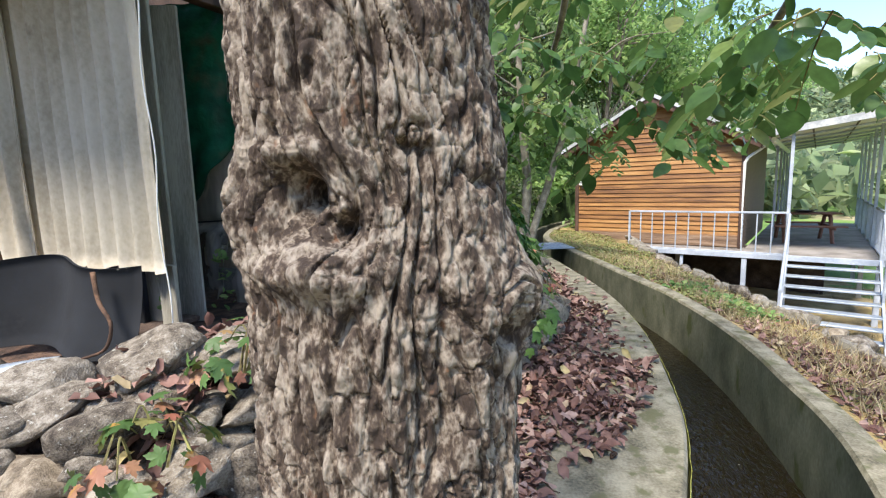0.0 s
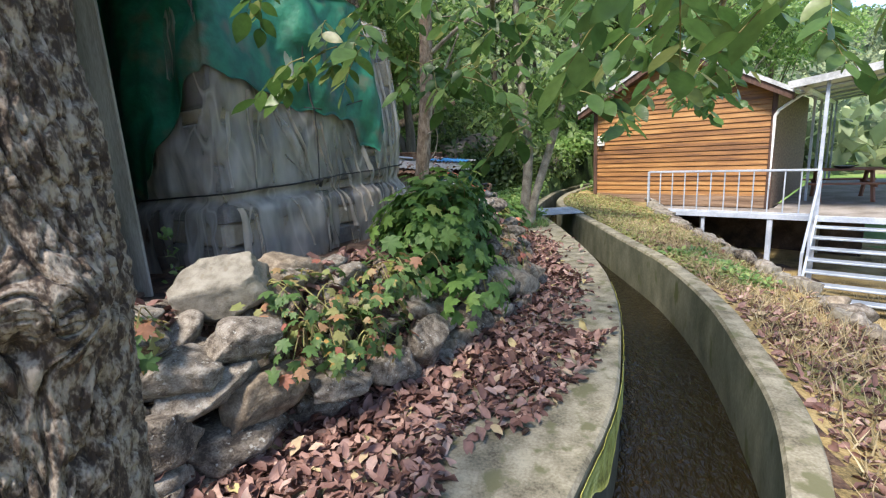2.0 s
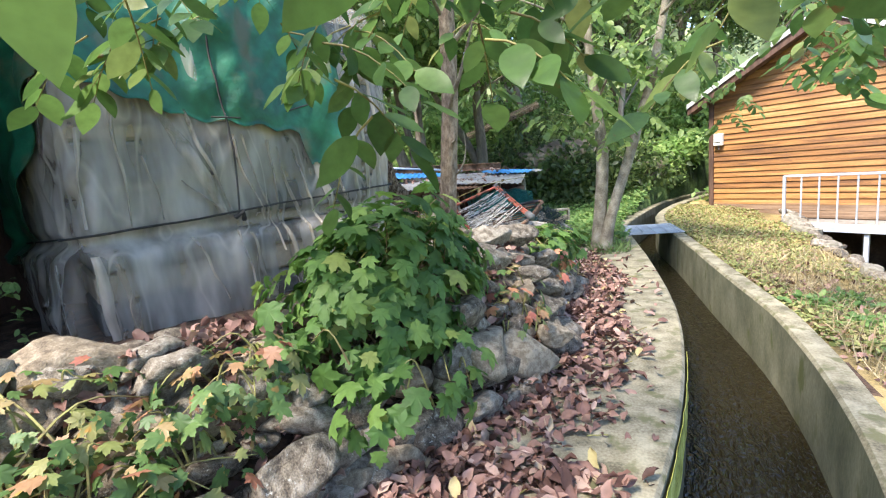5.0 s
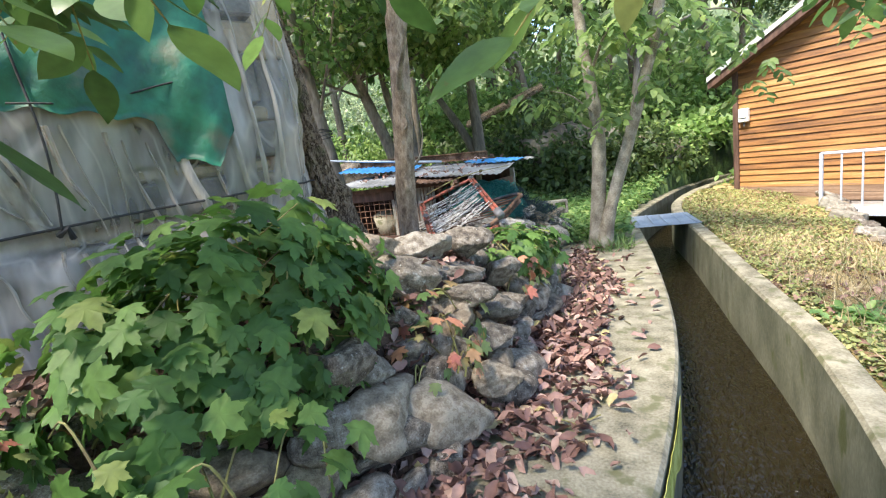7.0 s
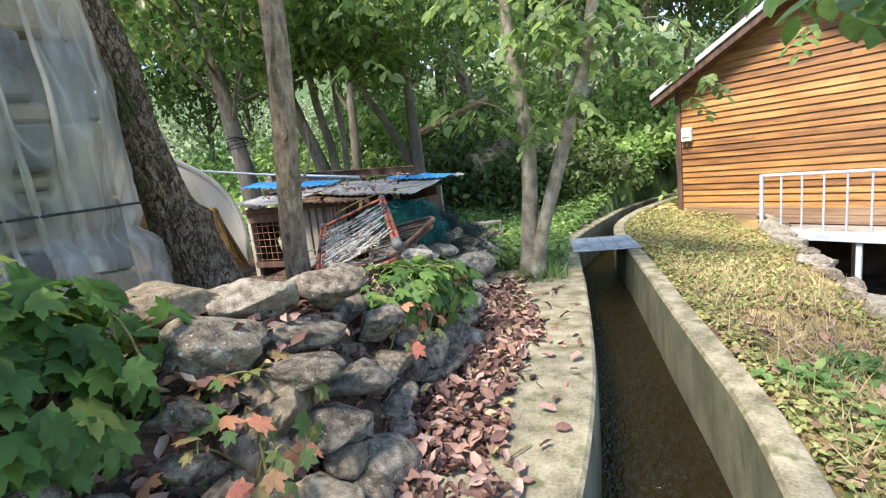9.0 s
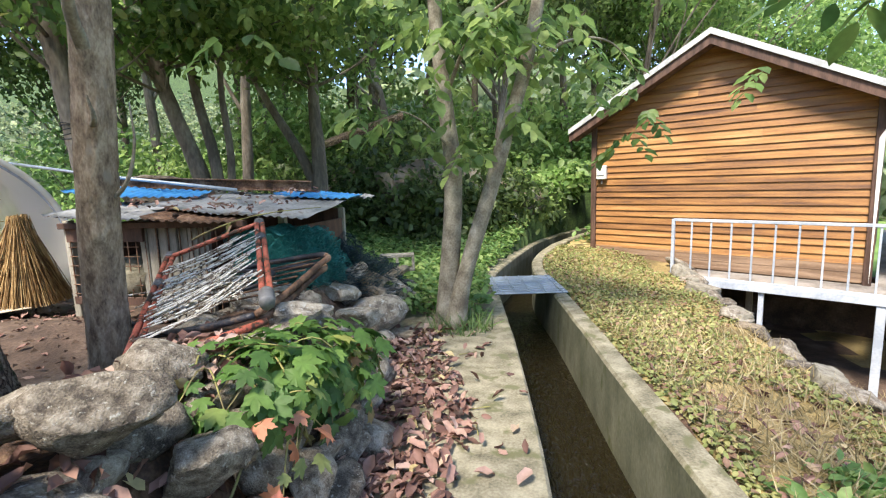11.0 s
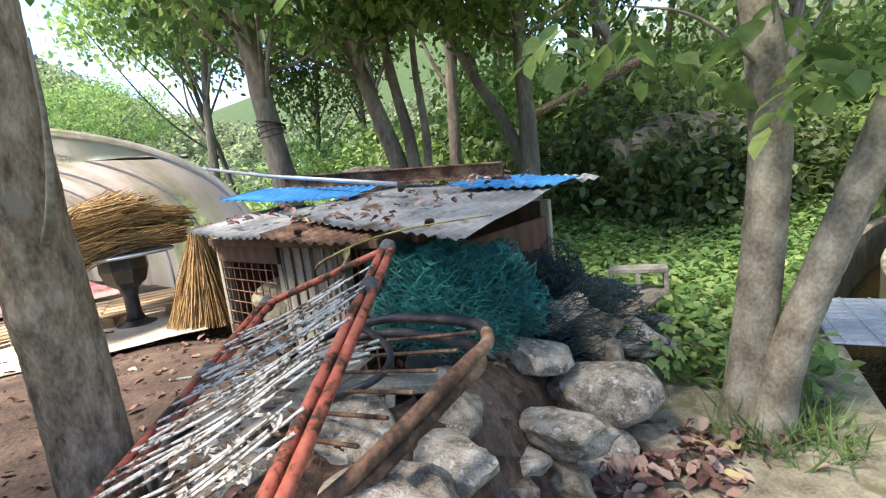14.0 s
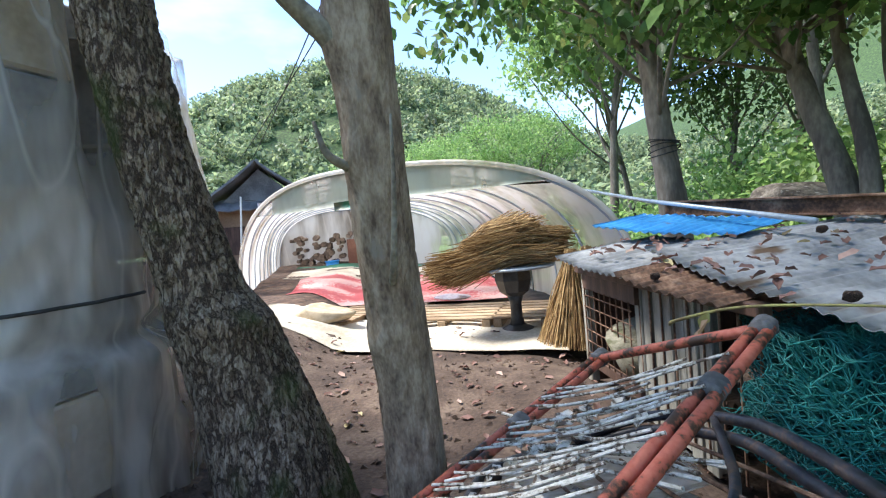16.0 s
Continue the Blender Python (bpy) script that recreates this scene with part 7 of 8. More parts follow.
tarp = thing("green_tarpaulin", "faded green tarpaulin with a ragged hem over the stack", "tarpaulin")
ts = np.linspace(-0.9, 3.12, 130)
grid = np.array([[drape(s, hem(max(s, 0)) + (2.7 - hem(max(s, 0))) * k, 0.045 + 0.012 * math.sin(s * 17) + 0.030 * math.sin(s * 8.5 + 2.0 * k + 1.5 * math.sin(s * 2.3)) + 0.05 * nz(s * 2.4, k * 2.2, 12.0)) for k in np.linspace(0, 1, 34)] for s in ts])
part("cloth", Geo().sheet(grid, 0.004), M_TARP, tarp, shade=True)
cap = np.array([[np.array(drape(s, 2.7, 0.03)) * (1 - k) + np.array((MIDE[0], MIDE[1], 2.92)) * k for k in np.linspace(0, 1, 6)] for s in ts])
part("cloth_top", Geo().sheet(cap, 0.004), M_TARP, tarp, shade=True)

for k, (s0, z0, s1, z1, wd) in enumerate(((1.91, 1.95, 2.21, 1.22, 0.075), (2.06, 1.85, 2.24, 1.25, 0.022), (2.30, 1.70, 2.43, 1.16, 0.03), (2.36, 1.70, 2.52, 0.95, 0.018), (2.52, 1.66, 2.60, 0.80, 0.045), (2.60, 1.62, 2.73, 0.82, 0.028), (2.70, 1.60, 2.82, 0.95, 0.02), (2.84, 1.50, 3.0, 0.85, 0.05), (1.72, 1.90, 1.71, 1.22, 0.022), (1.55, 1.75, 1.48, 1.24, 0.035), (2.25, 1.13, 2.31, 0.60, 0.035), (2.33, 1.10, 2.41, 0.66, 0.05), (1.60, 1.05, 1.64, 0.62, 0.04), (1.50, 1.10, 1.52, 0.6, 0.06), (2.00, 1.12, 2.12, 0.72, 0.016), (3.08, 1.9, 3.2, 0.9, 0.08), (3.25, 2.2, 3.3, 0.9, 0.07), (3.42, 2.3, 3.44, 1.0, 0.06), (1.98, 1.45, 2.20, 1.24, 0.014), (2.95, 1.6, 3.06, 1.15, 0.016), (1.82, 1.6, 1.88, 1.24, 0.012))):
    rows = []
    for i in range(22):
        q = i / 21
        w2 = wd * (0.75 + 0.35 * math.sin(q * 3 + k) + 0.25 * nz(q * 5, k * 3.1, 0.5))
        c = s0 + (s1 - s0) * q + 0.03 * nz(q * 2.5, k * 1.7, 2.0)
        rows.append([drape(c + w2 * (j / 4 - 0.5), z0 + (z1 - z0) * q, 0.012 + 0.020 * math.sin(math.pi * j / 4) ** 0.6) for j in range(5)])
    part("fold", Geo().sheet(np.array(rows), 0.002), M_FOLD, film_side, "milky folded pleat", shade=True)

rope = thing("rope", "thin black rope tied round the sheeting", "rope")
p = np.array([drape(s, 1.17 + 0.05 * math.sin(s * 0.9 - 0.6) + 0.06 * max(0, s - 2.0), 0.025) for s in np.linspace(-0.6, 4.4, 90)])
part("turn", Geo().tube(p, 0.007, 6), M_ROPE, rope, shade=True)
p = np.array([drape(2.27 + 0.02 * math.sin(z * 5), z, 0.045) for z in np.linspace(1.2, 2.65, 30)])
part("drop", Geo().tube(p, 0.006, 6), M_ROPE, rope, shade=True)
p = np.array([drape(s, 1.80 + 0.10 * (s - 2.2) - 0.03 * math.sin((s - 2.2) * 6), 0.05) for s in np.linspace(2.2, 3.1, 20)])
part("tie", Geo().tube(p, 0.005, 6), M_ROPE, rope, shade=True)
part("knot", Geo().tube([drape(2.25, 1.20, 0.03), drape(2.29, 1.23, 0.05), drape(2.30, 1.18, 0.04)], 0.016, 6), M_ROPE, rope)

stack = thing("timber_stack", "stacked boards and grey cartons under plastic", "stack")
u = np.array((0.61, 1.42)) / 1.545
w = np.array((-u[1], u[0]))
ang = math.degrees(math.atan2(u[1], u[0]))
zc = 0.55
for k in range(11):
    h = (0.24, 0.18, 0.15, 0.08, 0.2, 0.08, 0.22, 0.1, 0.3, 0.2, 0.2)[k]
    mid = np.array((-0.25, 2.98)) + u * 1.08 + w * (0.58 + 0.04 * (k % 2))
    c = mid - u * 0.02 * (k % 3)
    part("board" if k % 2 else "carton", Geo().box((c[0], c[1], zc + h / 2), (1.96 - 0.05 * (k % 3), 0.84 - 0.03 * (k % 2), h - 0.012), rz(ang), 0.015), M_CRATE if k % 2 else M_CRATEG, stack)
    zc += h
for k in range(5):
    h = 0.38
    c = np.array((-0.98, 4.05))
    part("carton", Geo().box((c[0], c[1], 0.58 + h * (k + 0.5)), (0.72, 0.62, h - 0.01), rz(-15), 0.012), M_CRATEG if k % 2 else M_CRATE, stack)

for k in range(5):
    part("carton", Geo().box((0.05, 5.02, 0.58 + 0.38 * (k + 0.5)), (0.46, 0.46, 0.37), rz(ang), 0.012), M_CRATEG if k % 2 else M_CRATE, stack)

for k in range(4):
    part("carton", Geo().box((-0.42, 5.12, 0.50 + 0.46 * (k + 0.5)), (0.46, 0.34, 0.44), rz(8), 0.012), M_CRATEG, stack)

# ---------- slate wall of the hut
hut = thing("hut_wall", "hut wall of stained corrugated cement sheets and grey boards", "wall")


def corrugated(a, b, z0, z1, wave, amp, rag=0.0, lean=0.0, n=90, m=24):
    a, b = np.array(a, float), np.array(b, float)
    d = (b - a) / np.linalg.norm(b - a)
    nrm = np.array((d[1], -d[0]))
    ln = np.linalg.norm(b - a)
    g = np.empty((n, m, 3))
    for i in range(n):
        s = ln * i / (n - 1)
        zb = z0 + rag * nz(s * 9, 1.0, 2.0)
        for j in range(m):
            z = zb + (z1 - zb) * j / (m - 1)
            o = amp * math.cos(2 * np.pi * s / wave) + lean * (z - z0) + 0.01 * nz(s * 3, z * 2, 6.0)
            g[i, j] = (*(a + d * s + nrm * o), z)
    return Geo().sheet(g, 0.006)


part("slate_sheet", corrugated((-1.46, 2.42), (-0.40, 2.075), 1.0, 2.75, 0.135, 0.026, 0.03), M_SLATE, hut, "stained cream corrugated cement sheet", shade=True)
part("slate_sheet", corrugated((-2.6, 2.55), (-1.40, 2.38), 0.98, 2.75, 0.135, 0.026, 0.03), M_SLATE, hut, "stained cream corrugated cement sheet", shade=True)
for x, y, z0, z1, wd, yaw in ((-0.86, 2.52, 0.5, 2.62, 0.40, -6), (-0.72, 2.66, 0.5, 2.45, 0.20, 10), (-0.5, 2.22, 0.55, 1.02, 0.13, -20), (-1.3, 2.6, 0.5, 2.8, 0.2, -30)):
    part("board", Geo().box((x, y, (z0 + z1) / 2), (wd, 0.025, z1 - z0), rz(yaw), 0.004), M_GREYB, hut, "grey weathered board")
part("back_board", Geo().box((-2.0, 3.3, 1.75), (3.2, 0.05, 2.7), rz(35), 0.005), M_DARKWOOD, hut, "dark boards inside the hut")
# black panel added behind the sheets in place of the hut's inner shade
part("inner_wall", Geo().box((-1.95, 2.78, 1.65), (2.3, 0.04, 2.3), rz(-16), 0.005), M_RUBBER, hut, "black backing added for the shade inside the hut")
part("inner_floor", Geo().box((-2.0, 2.55, 0.62), (2.6, 0.9, 0.03), rz(-16), 0.005), M_SOIL, hut, "dark earth floor under the hut wall")
# overhang out of view, added to keep the sun off the slate sheets
part("roof_edge", Geo().box((-1.7, 2.45, 2.85), (2.8, 1.9, 0.04), rz(-20), 0.005), M_RUST, hut, "unseen rusty roof added to shade the hut wall")
part("rafter", Geo().box((-0.75, 2.75, 2.62), (0.09, 1.2, 0.10), rz(-20), 0.006), M_DARKWOOD, hut)
part("prop", Geo().tube([(-1.40, 2.18, 0.75), (-1.56, 2.2, 1.6), (-1.72, 2.25, 2.7)], 0.03, 8), M_RUST, hut, "brown iron prop")
for z in (1.30, 1.50):
    t = np.linspace(0, 2 * np.pi, 14)
    part("lashing", Geo().tube(np.column_stack([-1.50 - 0.19 * (z - 1.3) + 0.045 * np.cos(t), 2.19 + 0.045 * np.sin(t), z + 0.02 * np.sin(t)]), 0.012, 6), M_SACK, hut, "rope lashing round the prop")
p = np.array([(-0.36 + 0.012 * math.sin(z * 9), 2.03, z) for z in np.linspace(0.62, 2.7, 30)])
part("cable", Geo().tube(p, 0.0035, 5), M_WHITE, hut, "thin pale cable hanging at the edge")
solid("vine_sprig", scatter("vine_sprig", LEAF_A, turns(46, 0.6, (0.03, 0.06), 0.4, rs), np.column_stack([-0.74 + rs.normal(0, 0.015, 46), 2.485 + rs.normal(0, 0.008, 46), rs.uniform(0.62, 1.5, 46)]), L_FORESTL), None, "small green creeper climbing a grey board", "vine", kind="stuff")
solid("vine_sprig", scatter("vine_sprig", LEAF_A, turns(30, 0.6, (0.03, 0.07), 0.4, rs), np.column_stack([-0.62 + rs.normal(0, 0.03, 30), 2.88 + rs.normal(0, 0.02, 30), rs.uniform(0.62, 1.05, 30)]), L_FORESTL), None, "small green creeper on the plastic sheeting", "vine", kind="stuff")
g = np.array([[(-1.15 + 0.80 * i / 24, 1.90 + 0.10 * math.sin(i * 0.25) - 0.10 * (1 - j / 8) ** 2, 0.70 + (0.39 + 0.02 * math.sin(i * 0.22)) * j / 8) for j in range(9)] for i in range(25)])
solid("rubber_sheet", Geo().sheet(g, 0.012), M_RUBBER, "curved dark rubber sheet leaning on the hut wall", "sheet", shade=True)
p = bez([(-0.46, 1.74, 1.07), (-0.43, 1.72, 0.95), (-0.37, 1.70, 0.86), (-0.40, 1.69, 0.76), (-0.50, 1.68, 0.72)], 6)
solid("dried_stalk", Geo().tube(p, np.linspace(0.010, 0.006, len(p)), 6), M_RUST, "bent brown dried stalk in front of the rubber sheet", "stalk", shade=True)
solid("pipe", Geo().tube([(-0.86, 1.52, 0.68), (-0.62, 1.62, 0.70), (-0.56, 1.64, 0.70)], 0.045, 14, caps=False), M_GALV, "short grey pipe lying on the stones", "pipe", shade=True)

# ---------- the frame of pipes with its rods
fr = thing("pipe_rack", "rusty red frame of doubled pipes propped on the wall", "frame")
T, MID, FT, BL = np.array((0.538, 7.46, 1.08)), np.array((0.02, 7.19, 0.88)), np.array((1.24, 6.40, 0.80)), np.array((0.72, 6.14, 0.61))


def pair(a, b, r=0.0155, gap=0.018, name="pipe", m=None, bend=0.0):
    d = (b - a) / np.linalg.norm(b - a)
    up = np.cross(d, np.cross((0, 0, 1.0), d))
    sd = np.cross(d, up / np.linalg.norm(up))
    for k in (-1, 1):
        mid = (a + b) / 2 + np.array((0, 0, bend))
        part(name, Geo().tube(bez([a + sd * gap * k, mid + sd * gap * k, b + sd * gap * k], 6), r, 10), m or M_RUSTRED, fr, shade=True)


pair(T, FT)
pair(MID, BL)
pair(T, MID, 0.015, 0.020)
part("foot_pipe", Geo().tube([BL + np.array((0.06, -0.03, -0.02)), (BL + FT) / 2 + np.array((0.05, 0.02, -0.06)), FT + np.array((-0.02, 0.02, -0.10))], 0.017, 10), M_RUSTRED, fr, "red foot pipe", shade=True)


def binding(p, d, r, ln):
    d = d / np.linalg.norm(d)
    n = 9
    line = np.array([p + d * ln * (i / (n - 1) - 0.5) for i in range(n)])
    part("binding", Geo().tube(line, [r * (1 + 0.12 * (i % 2)) for i in range(n)], 12, wob=0.04), M_TAPE, fr, "grey tape binding", shade=True)


for a, b, s in ((T, FT, 0.0), (T, FT, 0.27), (T, FT, 0.97), (MID, BL, 0.0), (MID, BL, 0.38)):
    binding(a + (b - a) * s, b - a, 0.030 if s != 0.97 else 0.034, 0.06 if s < 0.9 else 0.13)
nrods = 27
for k in range(nrods):
    s = 0.16 + 0.80 * k / nrods + rs.normal(0, 0.012)
    a = MID + (BL - MID) * min(0.99, s + 0.10) + np.array((0, 0, 0.03))
    e = T + (FT - T) * min(0.96, s * 0.82 + rs.uniform(-0.05, 0.06)) + np.array((0, 0, 0.025))
    d = e - a
    lo, hi = rs.uniform(0.0, 0.12), rs.uniform(0.85, 1.02) if k % 3 else rs.uniform(0.55, 0.9)
    p = bez([a + d * lo, a + d * (lo + hi) / 2 + np.array((0, 0, -0.02 + rs.normal(0, 0.008))), a + d * hi], 4)
    part("rod", Geo().tube(p, 0.0042, 6), M_ROD, fr, "flaking white rod" if k == 0 else "")
for k in range(9):
    a = np.array((0.28, 7.02, 0.70)) + rs.normal(0, 0.10, 3) * np.array((1, 0.8, 0.2))
    d = np.array((0.46, 0.20, 0.10)) + rs.normal(0, 0.05, 3)
    part("rod", Geo().tube([a - d * 0.5, a + d * 0.8], 0.006, 6), M_ROD, fr)

bed = thing("bed_frame", "black and rusty bent pipe bed frame lying on blocks", "frame")
for k, (dz, mm) in enumerate(((0.0, M_BLACKP), (-0.055, M_BLACKP))):
    o = np.array((-0.01 * k, -0.035 * k, dz))
    p = bez([np.array(q) + o for q in ((-0.05, 6.95, 0.50), (0.10, 7.30, 0.66), (0.42, 7.47, 0.76), (0.80, 7.40, 0.83), (1.06, 7.30, 0.875), (1.14, 7.24, 0.88))], 6)
    part("black_pipe", Geo().tube(p, 0.019, 10), mm, bed, shade=True)
    p = bez([np.array(q) + o for q in ((1.14, 7.24, 0.88), (1.185, 7.17, 0.875), (1.19, 7.05, 0.86), (1.15, 6.72, 0.76), (1.10, 6.50, 0.70))], 6)
    part("rusty_pipe", Geo().tube(p, 0.019, 10), M_RUST, bed, "rust-brown pipe", shade=True)
    p = bez([np.array(q) + o for q in ((1.10, 6.50, 0.70), (0.85, 6.48, 0.64), (0.45, 6.55, 0.56), (0.05, 6.70, 0.50), (-0.05, 6.95, 0.50))], 6)
    part("black_pipe", Geo().tube(p, 0.019, 10), mm, bed, shade=True)
p = bez([(0.30, 7.45, 0.73), (0.72, 7.22, 0.78), (0.84, 7.10, 0.77), (0.80, 6.98, 0.74), (0.45, 6.90, 0.64), (0.1, 6.95, 0.55)], 6)
part("inner_loop", Geo().tube(p, 0.013, 8), M_BLACKP, bed, shade=True)
for k in range(6):
    y = 6.75 + 0.1 * k
    part("cross_wire", Geo().tube([(0.1 + 0.05 * k, y + 0.02, 0.56 + 0.03 * k), (1.08, y + 0.02, 0.76 + 0.02 * k)], 0.006, 6), M_RUST, bed)
g = np.array([[(0.18 + 0.42 * i / 8 + 0.10 * j / 6, 6.75 + 0.55 * j / 6 - 0.12 * i / 8, 0.60 + 0.10 * j / 6 + 0.05 * i / 8 + 0.015 * math.sin(i * 1.7 + j)) for j in range(7)] for i in range(9)])
solid("crumpled_sheet", Geo().sheet(g, 0.004), M_FILM, "crumpled white plastic scrap under the rods", "plastic", shade=True)


def hollow_block(at, yaw, tip=0.0, roll=0.0):
    """A concrete block with two square holes."""
    ob = thing("concrete_block", "grey hollow concrete block lying on the stones", "block", group="hollow blocks")
    ob.matrix_world = pose(*at, tip, roll, yaw)
    g = Geo()
    L, D, H, wth = 0.39, 0.19, 0.15, 0.032
    for y in (-D / 2 + wth / 2, D / 2 - wth / 2):
        g.box((0, y, 0), (L, wth, H), bevel=0.004)
    for x in (-L / 2 + wth / 2, 0, L / 2 - wth / 2):
        g.box((x, 0, 0), (wth, D - 2 * wth, H), bevel=0.003)
    part("shell", g, M_BLOCK, ob)


hollow_block((0.89, 9.52, 0.44), 17, 90)
hollow_block((0.77, 7.16, 0.60), 42, 86, 6)

# ---------- nets
def netting(name, centre, radii, n, material, label, layers=3, seed=1, thread=0.0022, top=9.0):
    r = np.random.default_rng(seed)
    root = thing(name, label, "net")
    for lay in range(layers):
        size = 0.66 + 0.34 * lay / max(1, layers - 1)
        us, vs = np.linspace(0.0, 2 * np.pi, n), np.linspace(-0.15, 1.5, n // 2)
        P = np.empty((n, n // 2, 3))
        off = r.uniform(0, 50)
        for i, uu in enumerate(us):
            for j, vv in enumerate(vs):
                d = np.array((math.cos(uu) * math.cos(vv), math.sin(uu) * math.cos(vv), math.sin(vv)))
                q = size * (1 + 0.34 * nz(*(d * 1.6 + off)) + 0.30 * nz(*(d * 4.5 + off)) + 0.16 * nz(*(d * 11 + off)))
                P[i, j] = np.array(centre) + d * np.array(radii) * q + r.normal(0, 0.007, 3)
        P[..., 2] = np.minimum(P[..., 2], top - 0.02 * lay + 0.02 * np.sin(P[..., 0] * 31))
        A, B = [], []
        for i in range(n - 1):
            for j in range(i % 2, n // 2, 2):
                for k in (-1, 1):
                    if 0 <= j + k < n // 2:
                        A.append(P[i, j])
                        B.append(P[i + 1, j + k])
        A, B = np.array(A), np.array(B)
        d = B - A
        s = np.cross(d, (0.3, 0.5, 0.8))
        s /= np.linalg.norm(s, axis=1)[:, None] + 1e-9
        t = np.cross(d, s)
        t /= np.linalg.norm(t, axis=1)[:, None] + 1e-9
        tri = [(1, 0), (-0.5, 0.87), (-0.5, -0.87)]
        q = np.stack([A + thread * (a * s + b * t) for a, b in tri] + [B + thread * (a * s + b * t) for a, b in tri], 1)
        idx = np.arange(len(A))[:, None, None] * 6 + np.array([(0, 1, 4, 3), (1, 2, 5, 4), (2, 0, 3, 5)])[None]
        part("net_layer", scatter("net_layer", (q.reshape(-1, 3), idx.reshape(-1, 4)), np.eye(3)[None], np.zeros((1, 3)), material), None, root)
    return root


netting("tangled_net", (0.42, 7.90, 0.62), (0.44, 0.29, 0.46), 124, M_NET, "heap of tangled green plastic netting by the coop", 4, 3, top=1.04)
netting("tangled_net", (0.64, 8.05, 0.62), (0.22, 0.18, 0.34), 70, M_NET, "heap of tangled green plastic netting on the stones", 3, 5, top=1.02)
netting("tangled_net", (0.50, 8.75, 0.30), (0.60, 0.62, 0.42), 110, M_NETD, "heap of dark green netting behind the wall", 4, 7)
# solid dark lumps added in the heaps for the shade between the strands
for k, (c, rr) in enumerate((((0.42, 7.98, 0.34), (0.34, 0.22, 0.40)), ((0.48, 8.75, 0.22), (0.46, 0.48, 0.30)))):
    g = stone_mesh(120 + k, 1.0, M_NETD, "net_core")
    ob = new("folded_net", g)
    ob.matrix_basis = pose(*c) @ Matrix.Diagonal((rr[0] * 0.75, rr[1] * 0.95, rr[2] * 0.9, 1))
    tagged(ob, "solid dark core standing for the shade inside the heap", "net")

# ---------- the coop
coop = thing("animal_coop", "low patched coop of boards and wire under tin sheets", "coop")
for x, y in ((-1.43, 7.72), (-0.70, 7.74), (-0.15, 7.76), (0.50, 8.95), (-1.45, 8.95), (0.40, 8.0)):
    part("post", Geo().box((x, y, 0.68), (0.06, 0.06, 0.85), rz(8), 0.005), M_GREYB, coop)
for z, h in ((0.98, 0.12), (0.42, 0.07)):
    part("cross_board", Geo().box((-1.06, 7.70, z), (0.76, 0.025, h), bevel=0.004), M_DARKWOOD, coop, "dark cross board")
for k in range(6):
    part("slat", Geo().box((-0.62 + 0.095 * k, 7.73 + 0.006 * (k % 2), 0.66), (0.082, 0.018, 0.76 + 0.03 * (k % 3)), bevel=0.003), M_GREYB, coop, "pale grey slat")
for k in range(9):
    part("bar", Geo().tube([(-1.40 + 0.082 * k, 7.685, 0.45), (-1.40 + 0.082 * k, 7.685, 0.93)], 0.005, 5), M_RUST, coop)
for k in range(6):
    part("wire", Geo().tube([(-1.42, 7.685, 0.48 + 0.08 * k), (-0.72, 7.685, 0.48 + 0.08 * k)], 0.004, 5), M_RUST, coop)
for k in range(9):
    part("bar", Geo().tube([(-0.68 + 0.11 * k, 7.715, 0.33), (-0.68 + 0.11 * k, 7.715, 1.04)], 0.006, 5), M_RUST, coop)
part("side_wall", Geo().box((-1.45, 8.35, 0.65), (0.03, 1.2, 0.8), bevel=0.004), M_DARKWOOD, coop)
part("back_wall", Geo().box((-0.5, 8.95, 0.65), (1.95, 0.03, 0.9), bevel=0.004), M_DARKWOOD, coop, "dark back boards")
part("end_wall", Geo().box((0.50, 8.45, 0.6), (0.03, 0.95, 0.8), bevel=0.004), M_DARKWOOD, coop)
part("rail", Geo().box((-0.6, 7.68, 1.06), (1.75, 0.06, 0.05), bevel=0.005), M_DARKWOOD, coop)
tub = thing("feed_tub", "pale grey plastic tub inside the coop", "tub", (-0.92, 7.9, 0.42), 0)
part("bowl", Geo().tube([(0, 0, 0), (0.02, -0.04, 0.12), (0.05, -0.09, 0.3)], [0.13, 0.18, 0.21], 16), M_CONC, tub, shade=True)


def tin(corners, wave, amp, n=70, m=10, thick=0.003, sag=0.02):
    a, b, c, d = (np.array(q, float) for q in corners)
    g = np.empty((n, m, 3))
    ln = np.linalg.norm(b - a)
    for i in range(n):
        for j in range(m):
            u, v = i / (n - 1), j / (m - 1)
            p = (a * (1 - u) + b * u) * (1 - v) + (d * (1 - u) + c * u) * v
            p[2] += amp * math.cos(2 * np.pi * u * ln / wave) - sag * math.sin(math.pi * u) * (1 - v) + 0.012 * nz(u * 5, v * 4, ln)
            g[i, j] = p
    return Geo().sheet(g, thick)


